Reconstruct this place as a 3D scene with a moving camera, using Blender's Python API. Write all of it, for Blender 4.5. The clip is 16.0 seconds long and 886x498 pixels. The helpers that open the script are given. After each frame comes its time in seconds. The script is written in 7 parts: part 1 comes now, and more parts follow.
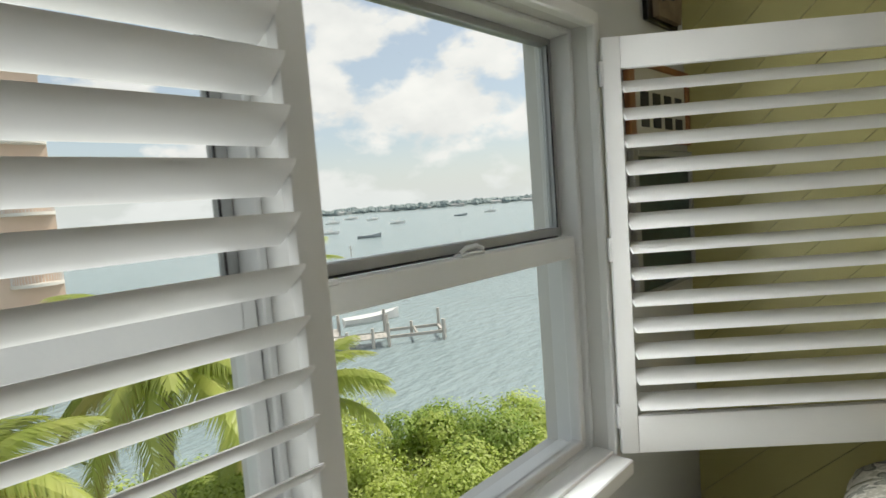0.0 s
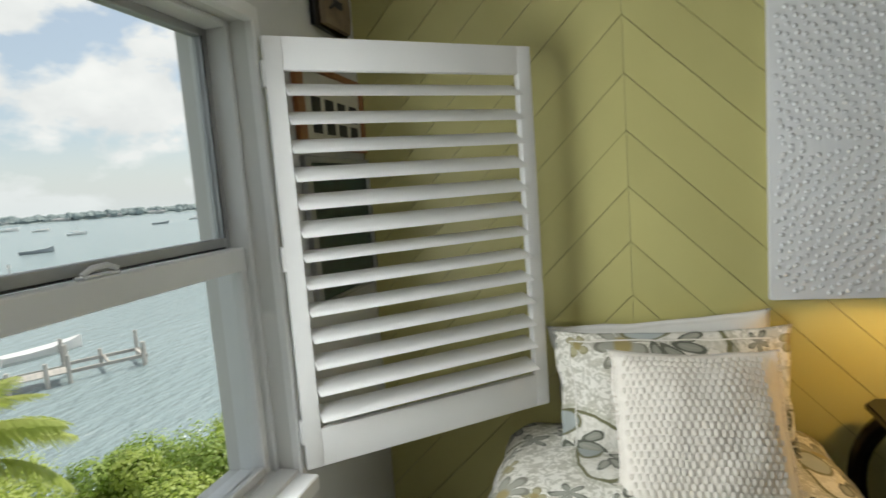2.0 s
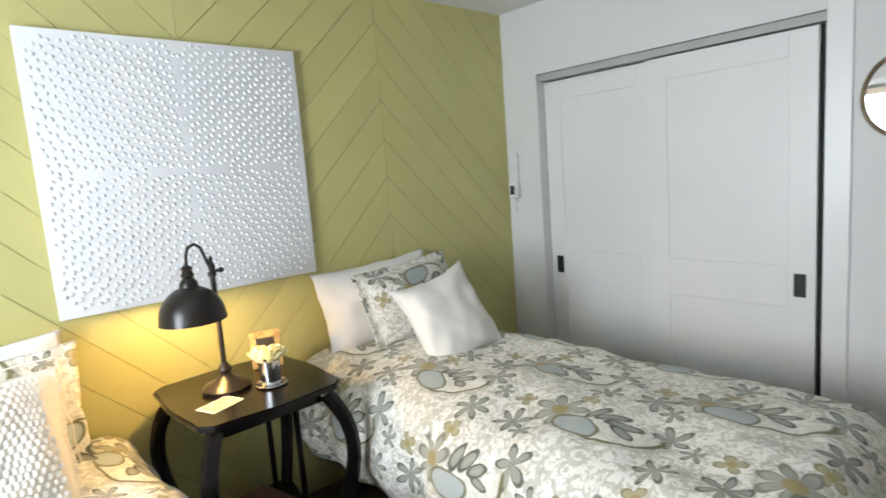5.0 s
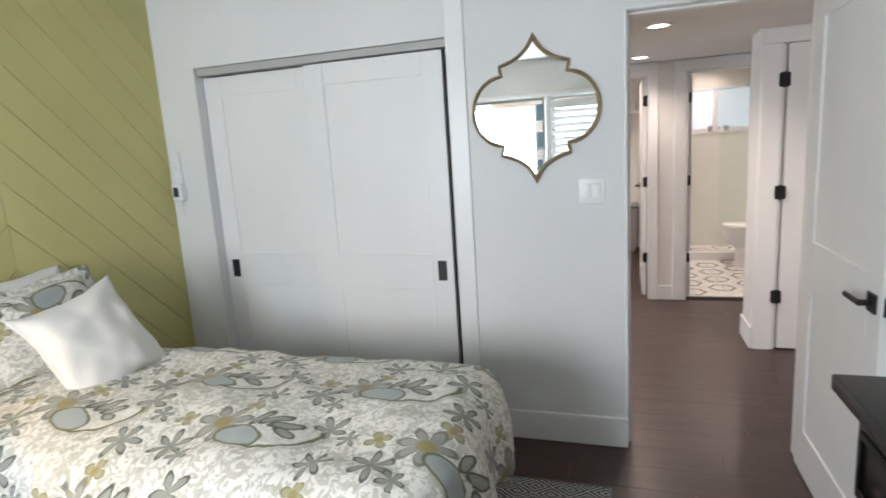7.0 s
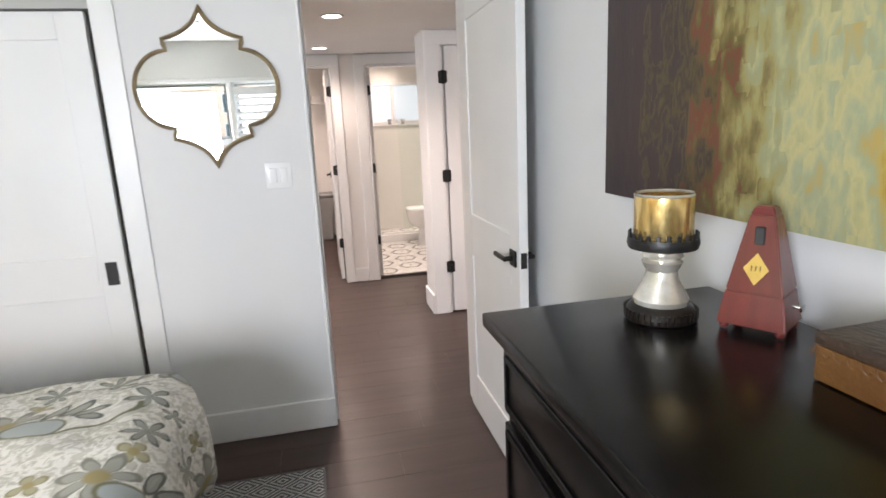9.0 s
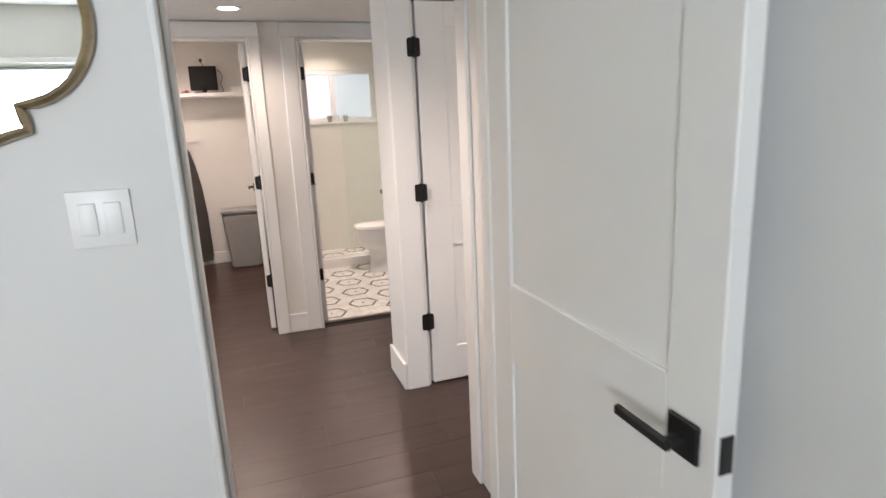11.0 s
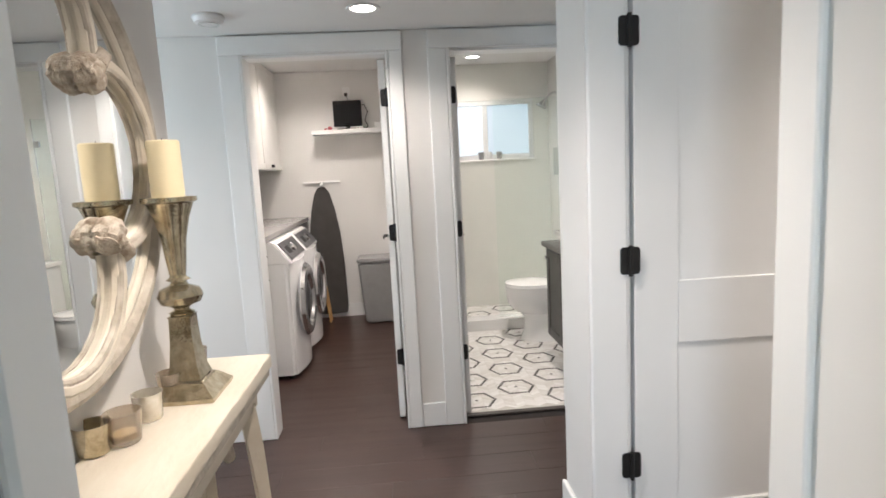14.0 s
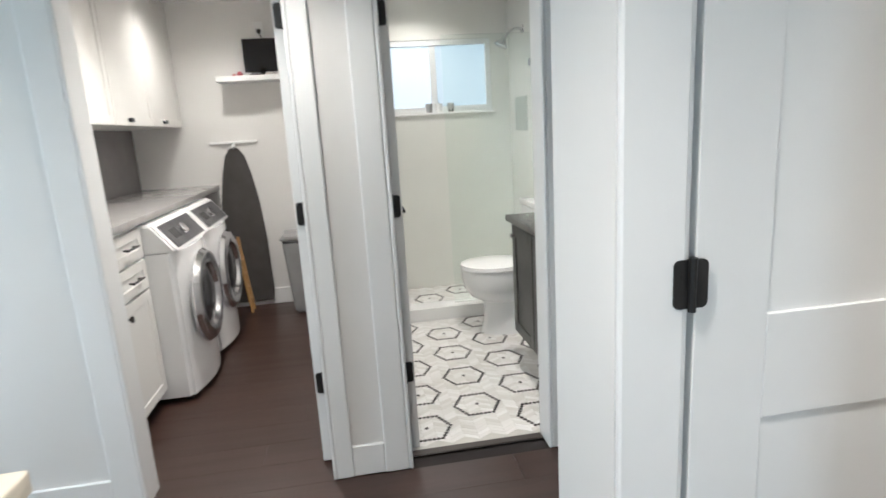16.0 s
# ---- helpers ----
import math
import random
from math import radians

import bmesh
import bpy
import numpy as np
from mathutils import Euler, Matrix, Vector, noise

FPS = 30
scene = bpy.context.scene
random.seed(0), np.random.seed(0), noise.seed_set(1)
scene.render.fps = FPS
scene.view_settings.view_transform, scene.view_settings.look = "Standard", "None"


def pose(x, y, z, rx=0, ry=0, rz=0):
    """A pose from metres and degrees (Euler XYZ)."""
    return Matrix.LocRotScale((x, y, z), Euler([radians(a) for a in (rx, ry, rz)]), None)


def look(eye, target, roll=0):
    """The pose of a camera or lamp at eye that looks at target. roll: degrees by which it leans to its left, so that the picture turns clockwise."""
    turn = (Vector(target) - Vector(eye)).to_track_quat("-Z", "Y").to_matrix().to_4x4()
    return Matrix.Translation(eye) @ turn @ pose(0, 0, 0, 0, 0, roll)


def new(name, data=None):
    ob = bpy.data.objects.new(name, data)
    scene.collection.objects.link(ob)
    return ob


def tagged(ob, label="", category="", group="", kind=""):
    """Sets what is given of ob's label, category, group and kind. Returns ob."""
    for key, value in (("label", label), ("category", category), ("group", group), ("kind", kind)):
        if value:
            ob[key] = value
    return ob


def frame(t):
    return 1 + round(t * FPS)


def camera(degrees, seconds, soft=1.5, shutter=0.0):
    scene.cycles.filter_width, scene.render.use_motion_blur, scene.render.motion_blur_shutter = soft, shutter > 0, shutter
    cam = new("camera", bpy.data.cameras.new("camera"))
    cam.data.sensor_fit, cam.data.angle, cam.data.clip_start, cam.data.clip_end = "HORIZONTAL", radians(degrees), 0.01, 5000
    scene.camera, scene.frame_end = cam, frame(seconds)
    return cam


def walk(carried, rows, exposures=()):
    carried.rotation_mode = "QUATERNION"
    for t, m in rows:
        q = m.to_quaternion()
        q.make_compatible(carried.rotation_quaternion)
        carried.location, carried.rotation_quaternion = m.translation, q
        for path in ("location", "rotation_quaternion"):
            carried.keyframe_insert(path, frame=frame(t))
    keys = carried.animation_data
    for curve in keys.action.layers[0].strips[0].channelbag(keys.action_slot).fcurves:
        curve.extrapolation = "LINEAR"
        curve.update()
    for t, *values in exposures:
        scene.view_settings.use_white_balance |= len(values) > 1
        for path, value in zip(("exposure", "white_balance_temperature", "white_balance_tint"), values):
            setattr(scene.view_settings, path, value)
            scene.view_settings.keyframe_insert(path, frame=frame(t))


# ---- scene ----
# ================= camera =================
cam = camera(76.6, 16.0, soft=1.6, shutter=0.3)
PATH = [
    (0, (0.159, 0.017, 1.554), (1.624, 1.369, 1.391), -4.4),
    (0.5, (0.228, -0.018, 1.547), (1.764, 1.253, 1.39), -4.4),
    (1, (0.257, -0.009, 1.547), (1.928, 1.077, 1.379), -4.5),
    (1.5, (0.291, -0.017, 1.545), (2.104, 0.807, 1.353), -4.6),
    (2, (0.295, -0.046, 1.549), (2.222, 0.443, 1.328), -4.4),
    (2.5, (0.281, -0.086, 1.526), (2.264, 0.047, 1.303), -4.5),
    (3, (0.251, -0.127, 1.509), (2.223, -0.361, 1.276), -4.2),
    (3.5, (0.208, -0.195, 1.503), (2.111, -0.758, 1.259), -4.3),
    (4, (0.146, -0.249, 1.501), (1.929, -1.119, 1.247), -4.4),
    (4.2, (0.118, -0.271, 1.494), (1.843, -1.251, 1.242), -4.4),
    (6.3, (-0.123, -0.449, 1.517), (0.854, -2.164, 1.194), -3.7),
    (6.5, (-0.13, -0.446, 1.512), (0.751, -2.212, 1.186), -3.6),
    (7, (-0.124, -0.434, 1.512), (0.481, -2.307, 1.16), -3.6),
    (7.5, (-0.126, -0.383, 1.506), (0.164, -2.326, 1.13), -3.5),
    (8, (-0.129, -0.324, 1.496), (-0.144, -2.283, 1.095), -3.1),
    (8.5, (-0.132, -0.318, 1.48), (-0.387, -2.257, 1.061), -3.0),
    (9, (-0.169, -0.458, 1.464), (-0.581, -2.368, 1.034), -2.7),
    (9.2, (-0.186, -0.561, 1.454), (-0.646, -2.46, 1.028), -2.4),
    (11.5, (-0.329, -2.133, 1.435), (-0.954, -3.983, 1.002), -2.7),
    (12, (-0.381, -2.366, 1.436), (-1.009, -4.22, 1.026), -2.7),
    (12.5, (-0.446, -2.542, 1.427), (-1.024, -4.42, 1.055), -2.9),
    (13, (-0.444, -2.651, 1.398), (-0.903, -4.57, 1.066), -2.9),
    (13.5, (-0.394, -2.745, 1.389), (-0.691, -4.701, 1.093), -3.1),
    (14, (-0.389, -2.869, 1.406), (-0.532, -4.846, 1.136), -3.0),
    (14.5, (-0.412, -3.056, 1.403), (-0.448, -5.037, 1.137), -3.0),
    (15, (-0.48, -3.28, 1.415), (-0.488, -5.258, 1.122), -3.1),
    (15.5, (-0.499, -3.514, 1.397), (-0.584, -5.482, 1.049), -3.2),
    (16, (-0.551, -3.741, 1.388), (-0.843, -5.674, 0.965), -3.5),
]
LIGHT = [(0.0, -0.18, 6900, 9), (1.5, -0.2, 6800, 9), (2.1, -0.2, 6700, 8), (2.6, -0.15, 7800, 10), (3.0, 0.5, 8500, 13), (3.5, 0.9, 6900, 11), (4.0, 1.1, 6250, 11),
         (6.5, 1.3, 6050, 12), (8.5, 1.6, 6200, 15), (9.0, 1.68, 6250, 16), (11.5, 1.45, 6200, 12), (13.0, 1.5, 5750, 8), (14.5, 1.5, 5550, 3), (16.0, 1.5, 5300, 0)]
walk(cam, [(t, look(eye, target, roll)) for t, eye, target, roll in PATH], LIGHT)

# ================= world, sun, large lights =================
SUN_EL, SUN_AZ = radians(58), radians(112)     # azimuth from +y towards +x
world = bpy.data.worlds.new("world")
scene.world = world
world.use_nodes = True
wn, wl = world.node_tree.nodes, world.node_tree.links
wn.clear()
w_out, w_bg = wn.new("ShaderNodeOutputWorld"), wn.new("ShaderNodeBackground")
w_sky = wn.new("ShaderNodeTexSky")
w_sky.sky_type, w_sky.sun_disc = "NISHITA", False
w_sky.sun_elevation, w_sky.sun_rotation = SUN_EL, SUN_AZ
w_sky.air_density, w_sky.dust_density, w_sky.ozone_density = 1.0, 1.6, 1.0
w_co, w_map = wn.new("ShaderNodeTexCoord"), wn.new("ShaderNodeMapping")
w_map.inputs["Scale"].default_value = (1.0, 1.0, 1.7)
w_n1, w_ramp, w_mix = wn.new("ShaderNodeTexNoise"), wn.new("ShaderNodeValToRGB"), wn.new("ShaderNodeMix")
w_n1.inputs["Scale"].default_value, w_n1.inputs["Detail"].default_value, w_n1.inputs["Roughness"].default_value = 5.6, 9.0, 0.52
w_ramp.color_ramp.elements[0].position, w_ramp.color_ramp.elements[1].position = 0.475, 0.55
w_mix.data_type = "RGBA"
w_n2, w_sh = wn.new("ShaderNodeTexNoise"), wn.new("ShaderNodeMix")
w_n2.inputs["Scale"].default_value, w_n2.inputs["Detail"].default_value = 11.0, 8.0
w_sh.data_type = "RGBA"
w_sh.inputs["A"].default_value, w_sh.inputs["B"].default_value = (4.3, 4.5, 4.75, 1), (7.2, 7.25, 7.3, 1)
wl.new(w_co.outputs["Generated"], w_map.inputs["Vector"])
wl.new(w_map.outputs["Vector"], w_n1.inputs["Vector"])
wl.new(w_map.outputs["Vector"], w_n2.inputs["Vector"])
wl.new(w_n2.outputs["Fac"], w_sh.inputs["Factor"])
wl.new(w_n1.outputs["Fac"], w_ramp.inputs["Fac"])
wl.new(w_ramp.outputs["Color"], w_mix.inputs["Factor"])
w_veil = wn.new("ShaderNodeMix")
w_veil.data_type = "RGBA"
w_veil.inputs["Factor"].default_value, w_veil.inputs["B"].default_value = 0.45, (4.6, 5.1, 5.5, 1)
wl.new(w_sky.outputs["Color"], w_veil.inputs["A"])
wl.new(w_veil.outputs["Result"], w_mix.inputs["A"])
wl.new(w_sh.outputs["Result"], w_mix.inputs["B"])
# haze towards the horizon
w_sep, w_hz, w_haze = wn.new("ShaderNodeSeparateXYZ"), wn.new("ShaderNodeMapRange"), wn.new("ShaderNodeMix")
w_haze.data_type = "RGBA"
w_haze.inputs["B"].default_value = (5.2, 5.55, 5.75, 1)
w_hz.inputs["From Min"].default_value, w_hz.inputs["From Max"].default_value = 0.11, -0.02
w_hz.inputs["To Min"].default_value, w_hz.inputs["To Max"].default_value = 0.0, 0.95
wl.new(w_co.outputs["Generated"], w_sep.inputs[0])
wl.new(w_sep.outputs["Z"], w_hz.inputs["Value"])
wl.new(w_hz.outputs["Result"], w_haze.inputs["Factor"])
wl.new(w_mix.outputs["Result"], w_haze.inputs["A"])
wl.new(w_haze.outputs["Result"], w_bg.inputs["Color"])
wl.new(w_bg.outputs["Background"], w_out.inputs["Surface"])
w_bg.inputs["Strength"].default_value = 0.165


def lamp(name, kind, m, energy, colour=(1, 1, 1), **more):
    data = bpy.data.lights.new(name, kind)
    data.energy, data.color = energy, colour
    ob = new(name, data)
    ob.matrix_world = m
    if "size" in more:
        data.shape, data.size, data.size_y = "RECTANGLE", more["size"][0], more["size"][1]
    if "radius" in more:
        data.shadow_soft_size = more["radius"]
    if "angle" in more:
        data.angle = radians(more["angle"])
    if "cone" in more:
        data.spot_size, data.spot_blend = radians(more["cone"]), 1.0
    return ob


sun_dir = Vector((math.sin(SUN_AZ) * math.cos(SUN_EL), math.cos(SUN_AZ) * math.cos(SUN_EL), math.sin(SUN_EL)))
lamp("sun", "SUN", look(sun_dir * 50, (0, 0, 0)), 5.0, (1.0, 0.95, 0.87), angle=0.6)
# the sky's light in the opening of the unshuttered window
skylight = lamp("window_skylight", "AREA", look((1.18, 0.805, 1.40), (1.18 - 0.07, 0.805 - 0.998, 1.38)), 28, (0.92, 0.97, 1.0), size=(0.72, 1.04))
skylight.data.spread = radians(180)
far_window = lamp("far_window_skylight", "AREA", look((2.04, -5.35, 1.35), (1.0, -5.45, 1.25)), 2.6, (0.90, 0.96, 1.0), size=(0.8, 1.3))
side_light = lamp("shuttered_window_skylight", "AREA", look((0.19, 0.842, 1.40), (0.19, -0.158, 1.40)), 4, (0.92, 0.97, 1.0), size=(0.78, 1.06))
side_light.data.spread = radians(180)
WARM = (1.0, 0.80, 0.655)


# ================= materials =================
def node_mat(name):
    m = bpy.data.materials.new(name)
    m.use_nodes = True
    return m, m.node_tree.nodes, m.node_tree.links, m.node_tree.nodes["Principled BSDF"]


def paint(name, c1, c2=None, rough=0.5, metal=0.0, scale=6.0, fine=120.0, bump=0.05, stretch=(1, 1, 1), random=0.0, coat=0.0, depth=0.004, sheen=0.0):
    """A surface of two mixed colours: broad patches and fine grain, with relief from the grain."""
    m, n, l, b = node_mat(name)
    c2 = c2 or tuple(v * 0.9 for v in c1)
    co, mp = n.new("ShaderNodeTexCoord"), n.new("ShaderNodeMapping")
    mp.inputs["Scale"].default_value = stretch
    l.new(co.outputs["Object"], mp.inputs["Vector"])
    if random:
        # each piece takes its own stretch of the grain
        who, far = n.new("ShaderNodeObjectInfo"), n.new("ShaderNodeMath")
        far.operation = "MULTIPLY"
        far.inputs[1].default_value = 37.0
        l.new(who.outputs["Random"], far.inputs[0])
        l.new(far.outputs["Value"], mp.inputs["Location"])
    a, g = n.new("ShaderNodeTexNoise"), n.new("ShaderNodeTexNoise")
    a.inputs["Scale"].default_value, a.inputs["Detail"].default_value = scale, 5
    g.inputs["Scale"].default_value, g.inputs["Detail"].default_value = fine, 4
    add, mix, bmp = n.new("ShaderNodeMath"), n.new("ShaderNodeMix"), n.new("ShaderNodeBump")
    add.operation, mix.data_type = "MULTIPLY_ADD", "RGBA"
    add.inputs[1].default_value = 0.35
    l.new(mp.outputs["Vector"], a.inputs["Vector"])
    l.new(mp.outputs["Vector"], g.inputs["Vector"])
    l.new(g.outputs["Fac"], add.inputs[0])
    spread = n.new("ShaderNodeMapRange")
    spread.inputs["From Min"].default_value, spread.inputs["From Max"].default_value = 0.3, 0.7
    spread.inputs["To Min"].default_value, spread.inputs["To Max"].default_value = -0.1, 0.75
    l.new(a.outputs["Fac"], spread.inputs["Value"])
    l.new(spread.outputs["Result"], add.inputs[2])
    mix.inputs["A"].default_value, mix.inputs["B"].default_value = (*c1, 1), (*c2, 1)
    l.new(add.outputs["Value"], mix.inputs["Factor"])
    colour = mix.outputs["Result"]
    if random:
        info, hsv, rng = n.new("ShaderNodeObjectInfo"), n.new("ShaderNodeHueSaturation"), n.new("ShaderNodeMapRange")
        rng.inputs["To Min"].default_value, rng.inputs["To Max"].default_value = 1 - random, 1 + random
        l.new(info.outputs["Random"], rng.inputs["Value"])
        l.new(rng.outputs["Result"], hsv.inputs["Value"])
        l.new(colour, hsv.inputs["Color"])
        colour = hsv.outputs["Color"]
    l.new(colour, b.inputs["Base Color"])
    bmp.inputs["Strength"].default_value, bmp.inputs["Distance"].default_value = bump * 4, depth
    l.new(g.outputs["Fac"], bmp.inputs["Height"])
    l.new(bmp.outputs["Normal"], b.inputs["Normal"])
    rr = n.new("ShaderNodeMapRange")
    rr.inputs["To Min"].default_value, rr.inputs["To Max"].default_value = max(0.02, rough - 0.07), min(1, rough + 0.07)
    l.new(a.outputs["Fac"], rr.inputs["Value"])
    l.new(rr.outputs["Result"], b.inputs["Roughness"])
    b.inputs["Metallic"].default_value, b.inputs["Coat Weight"].default_value = metal, coat
    b.inputs["Sheen Weight"].default_value = sheen
    return m


def glow(name, colour, strength):
    m, n, l, b = node_mat(name)
    b.inputs["Base Color"].default_value = (*colour, 1)
    b.inputs["Emission Color"].default_value, b.inputs["Emission Strength"].default_value = (*colour, 1), strength
    return m


def clear(name, tint=(1, 1, 1), rough=0.0, ior=1.05):
    m, n, l, b = node_mat(name)
    b.inputs["Base Color"].default_value = (*tint, 1)
    b.inputs["Transmission Weight"].default_value, b.inputs["Roughness"].default_value, b.inputs["IOR"].default_value = 1.0, rough, ior
    return m


WHITE_WALL = paint("white_wall_paint", (0.72, 0.72, 0.71), (0.67, 0.67, 0.665), 0.6, scale=1.5, fine=260, bump=0.05, depth=0.001)
HALL_WALL = paint("hall_wall_paint", (0.74, 0.73, 0.71), (0.69, 0.68, 0.66), 0.55, scale=1.5, fine=260, bump=0.05, depth=0.001)
# white wall toned down: its backlit shade is partly in the colour
SHADE_GREY = paint("shade_grey_paint", (0.66, 0.66, 0.64), (0.61, 0.61, 0.59), 0.6, scale=1.5, fine=260, bump=0.05, depth=0.001)
CEIL = paint("ceiling_paint", (0.75, 0.74, 0.72), (0.70, 0.69, 0.67), 0.8, scale=2, fine=200, bump=0.08, depth=0.001)
TRIM = paint("white_trim_paint", (0.80, 0.80, 0.79), (0.75, 0.75, 0.74), 0.35, scale=2.5, fine=180, bump=0.03, depth=0.0006)
DOOR = paint("white_door_paint", (0.78, 0.78, 0.77), (0.73, 0.73, 0.72), 0.38, scale=2.0, fine=180, bump=0.03, depth=0.0006)
SHUTTER = paint("shutter_paint", (0.78, 0.78, 0.77), (0.72, 0.72, 0.71), 0.4, scale=3.0, fine=160, bump=0.03, depth=0.0006)
GREEN = paint("green_board_paint", (0.53, 0.495, 0.205), (0.485, 0.45, 0.18), 0.42, scale=2.2, fine=140, bump=0.05, random=0.03, depth=0.001)
GREEN_GAP = paint("green_groove", (0.27, 0.24, 0.08), (0.22, 0.20, 0.07), 0.7)
PLANK = paint("dark_floor_plank", (0.052, 0.028, 0.022), (0.032, 0.0175, 0.013), 0.33, scale=3.0, fine=40, bump=0.10, stretch=(0.35, 6, 6), random=0.07, depth=0.001)
FLOOR_GAP = paint("floor_groove", (0.012, 0.008, 0.007), rough=0.8)
BLACK_METAL = paint("black_hardware", (0.012, 0.012, 0.012), (0.02, 0.02, 0.02), 0.4, 0.3, scale=20)
BLACK_WOOD = paint("black_painted_wood", (0.0045, 0.004, 0.0035), (0.007, 0.0055, 0.005), 0.22, scale=3, fine=60, bump=0.05, stretch=(1, 5, 1), coat=0.0, depth=0.001)
BLACK_WOOD.node_tree.nodes["Principled BSDF"].inputs["Specular IOR Level"].default_value = 0.26
BRONZE = paint("dark_bronze", (0.010, 0.008, 0.007), (0.018, 0.013, 0.010), 0.32, 0.2, scale=14, fine=90)
GOLD = paint("antique_gold_frame", (0.50, 0.40, 0.26), (0.30, 0.23, 0.14), 0.35, 0.85, scale=18, fine=140, bump=0.1, depth=0.001)
CHROME = paint("polished_chrome", (0.75, 0.75, 0.76), (0.6, 0.6, 0.62), 0.12, 1.0, scale=5, bump=0.01)
PULL = paint("brushed_nickel", (0.55, 0.54, 0.52), (0.42, 0.41, 0.40), 0.28, 1.0, scale=12)
ALU = paint("grey_aluminium", (0.42, 0.43, 0.43), (0.36, 0.37, 0.37), 0.4, 0.4, scale=8)
VINYL = paint("white_vinyl_frame", (0.76, 0.77, 0.77), (0.70, 0.71, 0.71), 0.35, scale=4, bump=0.02)
GASKET = paint("dark_gasket", (0.015, 0.015, 0.016), rough=0.6)
GLASS = clear("window_glass", (0.98, 1.0, 0.99), 0.0, 1.02)
# the pane itself emits, in place of daylight coming through it
FROST = glow("frosted_daylight_glow", (0.96, 0.98, 1.0), 0.27)
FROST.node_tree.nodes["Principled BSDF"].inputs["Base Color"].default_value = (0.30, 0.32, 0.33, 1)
m_mirror, n_, l_, b_ = node_mat("mirror_silver")
b_.inputs["Base Color"].default_value, b_.inputs["Metallic"].default_value, b_.inputs["Roughness"].default_value = (0.88, 0.89, 0.88, 1), 1.0, 0.01
MIRROR = m_mirror


# ================= mesh helpers =================
def box(bm, x0, x1, y0, y1, z0, z1, bevel=0.0, seg=1, m=None):
    vs = [bm.verts.new(v) for v in ((x0, y0, z0), (x1, y0, z0), (x1, y1, z0), (x0, y1, z0), (x0, y0, z1), (x1, y0, z1), (x1, y1, z1), (x0, y1, z1))]
    fs = [bm.faces.new([vs[i] for i in q]) for q in ((3, 2, 1, 0), (4, 5, 6, 7), (0, 1, 5, 4), (1, 2, 6, 5), (2, 3, 7, 6), (3, 0, 4, 7))]
    if bevel:
        es = {e for f in fs for e in f.edges}
        r = bmesh.ops.bevel(bm, geom=list(es), offset=bevel, segments=seg, affect="EDGES", profile=0.6)
        vs = list({v for f in r["faces"] for v in f.verts} | {v for v in vs if v.is_valid})
    if m is not None:
        bmesh.ops.transform(bm, matrix=m, verts=vs)
    return vs


def made_box(x0, x1, y0, y1, z0, z1, bevel=0.0, seg=1, m=None):
    bm = bmesh.new()
    box(bm, x0, x1, y0, y1, z0, z1, bevel, seg, m)
    return bm


def lathe(profile, n=32, bm=None, at=(0, 0, 0), m=None):
    """Turns (radius, height) pairs round the z axis."""
    bm = bm or bmesh.new()
    rings, made = [], []
    for r, z in profile:
        ring = [bm.verts.new((at[0] + r * math.cos(2 * math.pi * i / n), at[1] + r * math.sin(2 * math.pi * i / n), at[2] + z)) for i in range(n)] if r > 1e-5 else [bm.verts.new((at[0], at[1], at[2] + z))]
        rings.append(ring)
        made += ring
    for a, b in zip(rings, rings[1:]):
        for i in range(n):
            j = (i + 1) % n
            if len(a) == 1 and len(b) == 1:
                continue
            if len(a) == 1:
                bm.faces.new((a[0], b[j], b[i]))
            elif len(b) == 1:
                bm.faces.new((a[i], a[j], b[0]))
            else:
                bm.faces.new((a[i], a[j], b[j], b[i]))
    if m is not None:
        bmesh.ops.transform(bm, matrix=m, verts=made)
    return bm


def tube(points, radius, n=10, bm=None, closed=False, flat=1.0, up=Vector((0, 0, 1))):
    """A round rod along points; radius may be a list."""
    bm = bm or bmesh.new()
    pts = [Vector(p) for p in points]
    rings = []
    for i, p in enumerate(pts):
        a = pts[i - 1] if (i or closed) else p
        b = pts[(i + 1) % len(pts)] if (i < len(pts) - 1 or closed) else p
        d = (b - a).normalized()
        s = d.cross(up)
        s = s.normalized() if s.length > 1e-4 else d.orthogonal().normalized()
        u = s.cross(d).normalized()
        r = radius[i] if isinstance(radius, (list, tuple)) else radius
        rings.append([bm.verts.new(p + s * r * math.cos(2 * math.pi * k / n) + u * r * flat * math.sin(2 * math.pi * k / n)) for k in range(n)])
    pairs = list(zip(rings, rings[1:])) + ([(rings[-1], rings[0])] if closed else [])
    for a, b in pairs:
        for k in range(n):
            bm.faces.new((a[k], b[k], b[(k + 1) % n], a[(k + 1) % n]))
    if not closed:
        bm.faces.new(rings[0])
        bm.faces.new(rings[-1][::-1])
    return bm


def extrude_shape(outline, depth, bm=None, m=None):
    """A flat outline of (x, y) pairs, thickened along z from 0 to depth."""
    bm = bm or bmesh.new()
    lo = [bm.verts.new((x, y, 0)) for x, y in outline]
    hi = [bm.verts.new((x, y, depth)) for x, y in outline]
    k = len(outline)
    bm.faces.new(lo[::-1])
    bm.faces.new(hi)
    for i in range(k):
        bm.faces.new((lo[i], lo[(i + 1) % k], hi[(i + 1) % k], hi[i]))
    if m is not None:
        bmesh.ops.transform(bm, matrix=m, verts=lo + hi)
    return bm


def mesh_of(name, bm, material, smooth=True):
    bmesh.ops.recalc_face_normals(bm, faces=bm.faces)
    me = bpy.data.meshes.new(name)
    bm.to_mesh(me)
    bm.free()
    me.materials.append(material)
    if smooth:
        me.shade_smooth()
        me.set_sharp_from_angle(angle=radians(35))
    return me


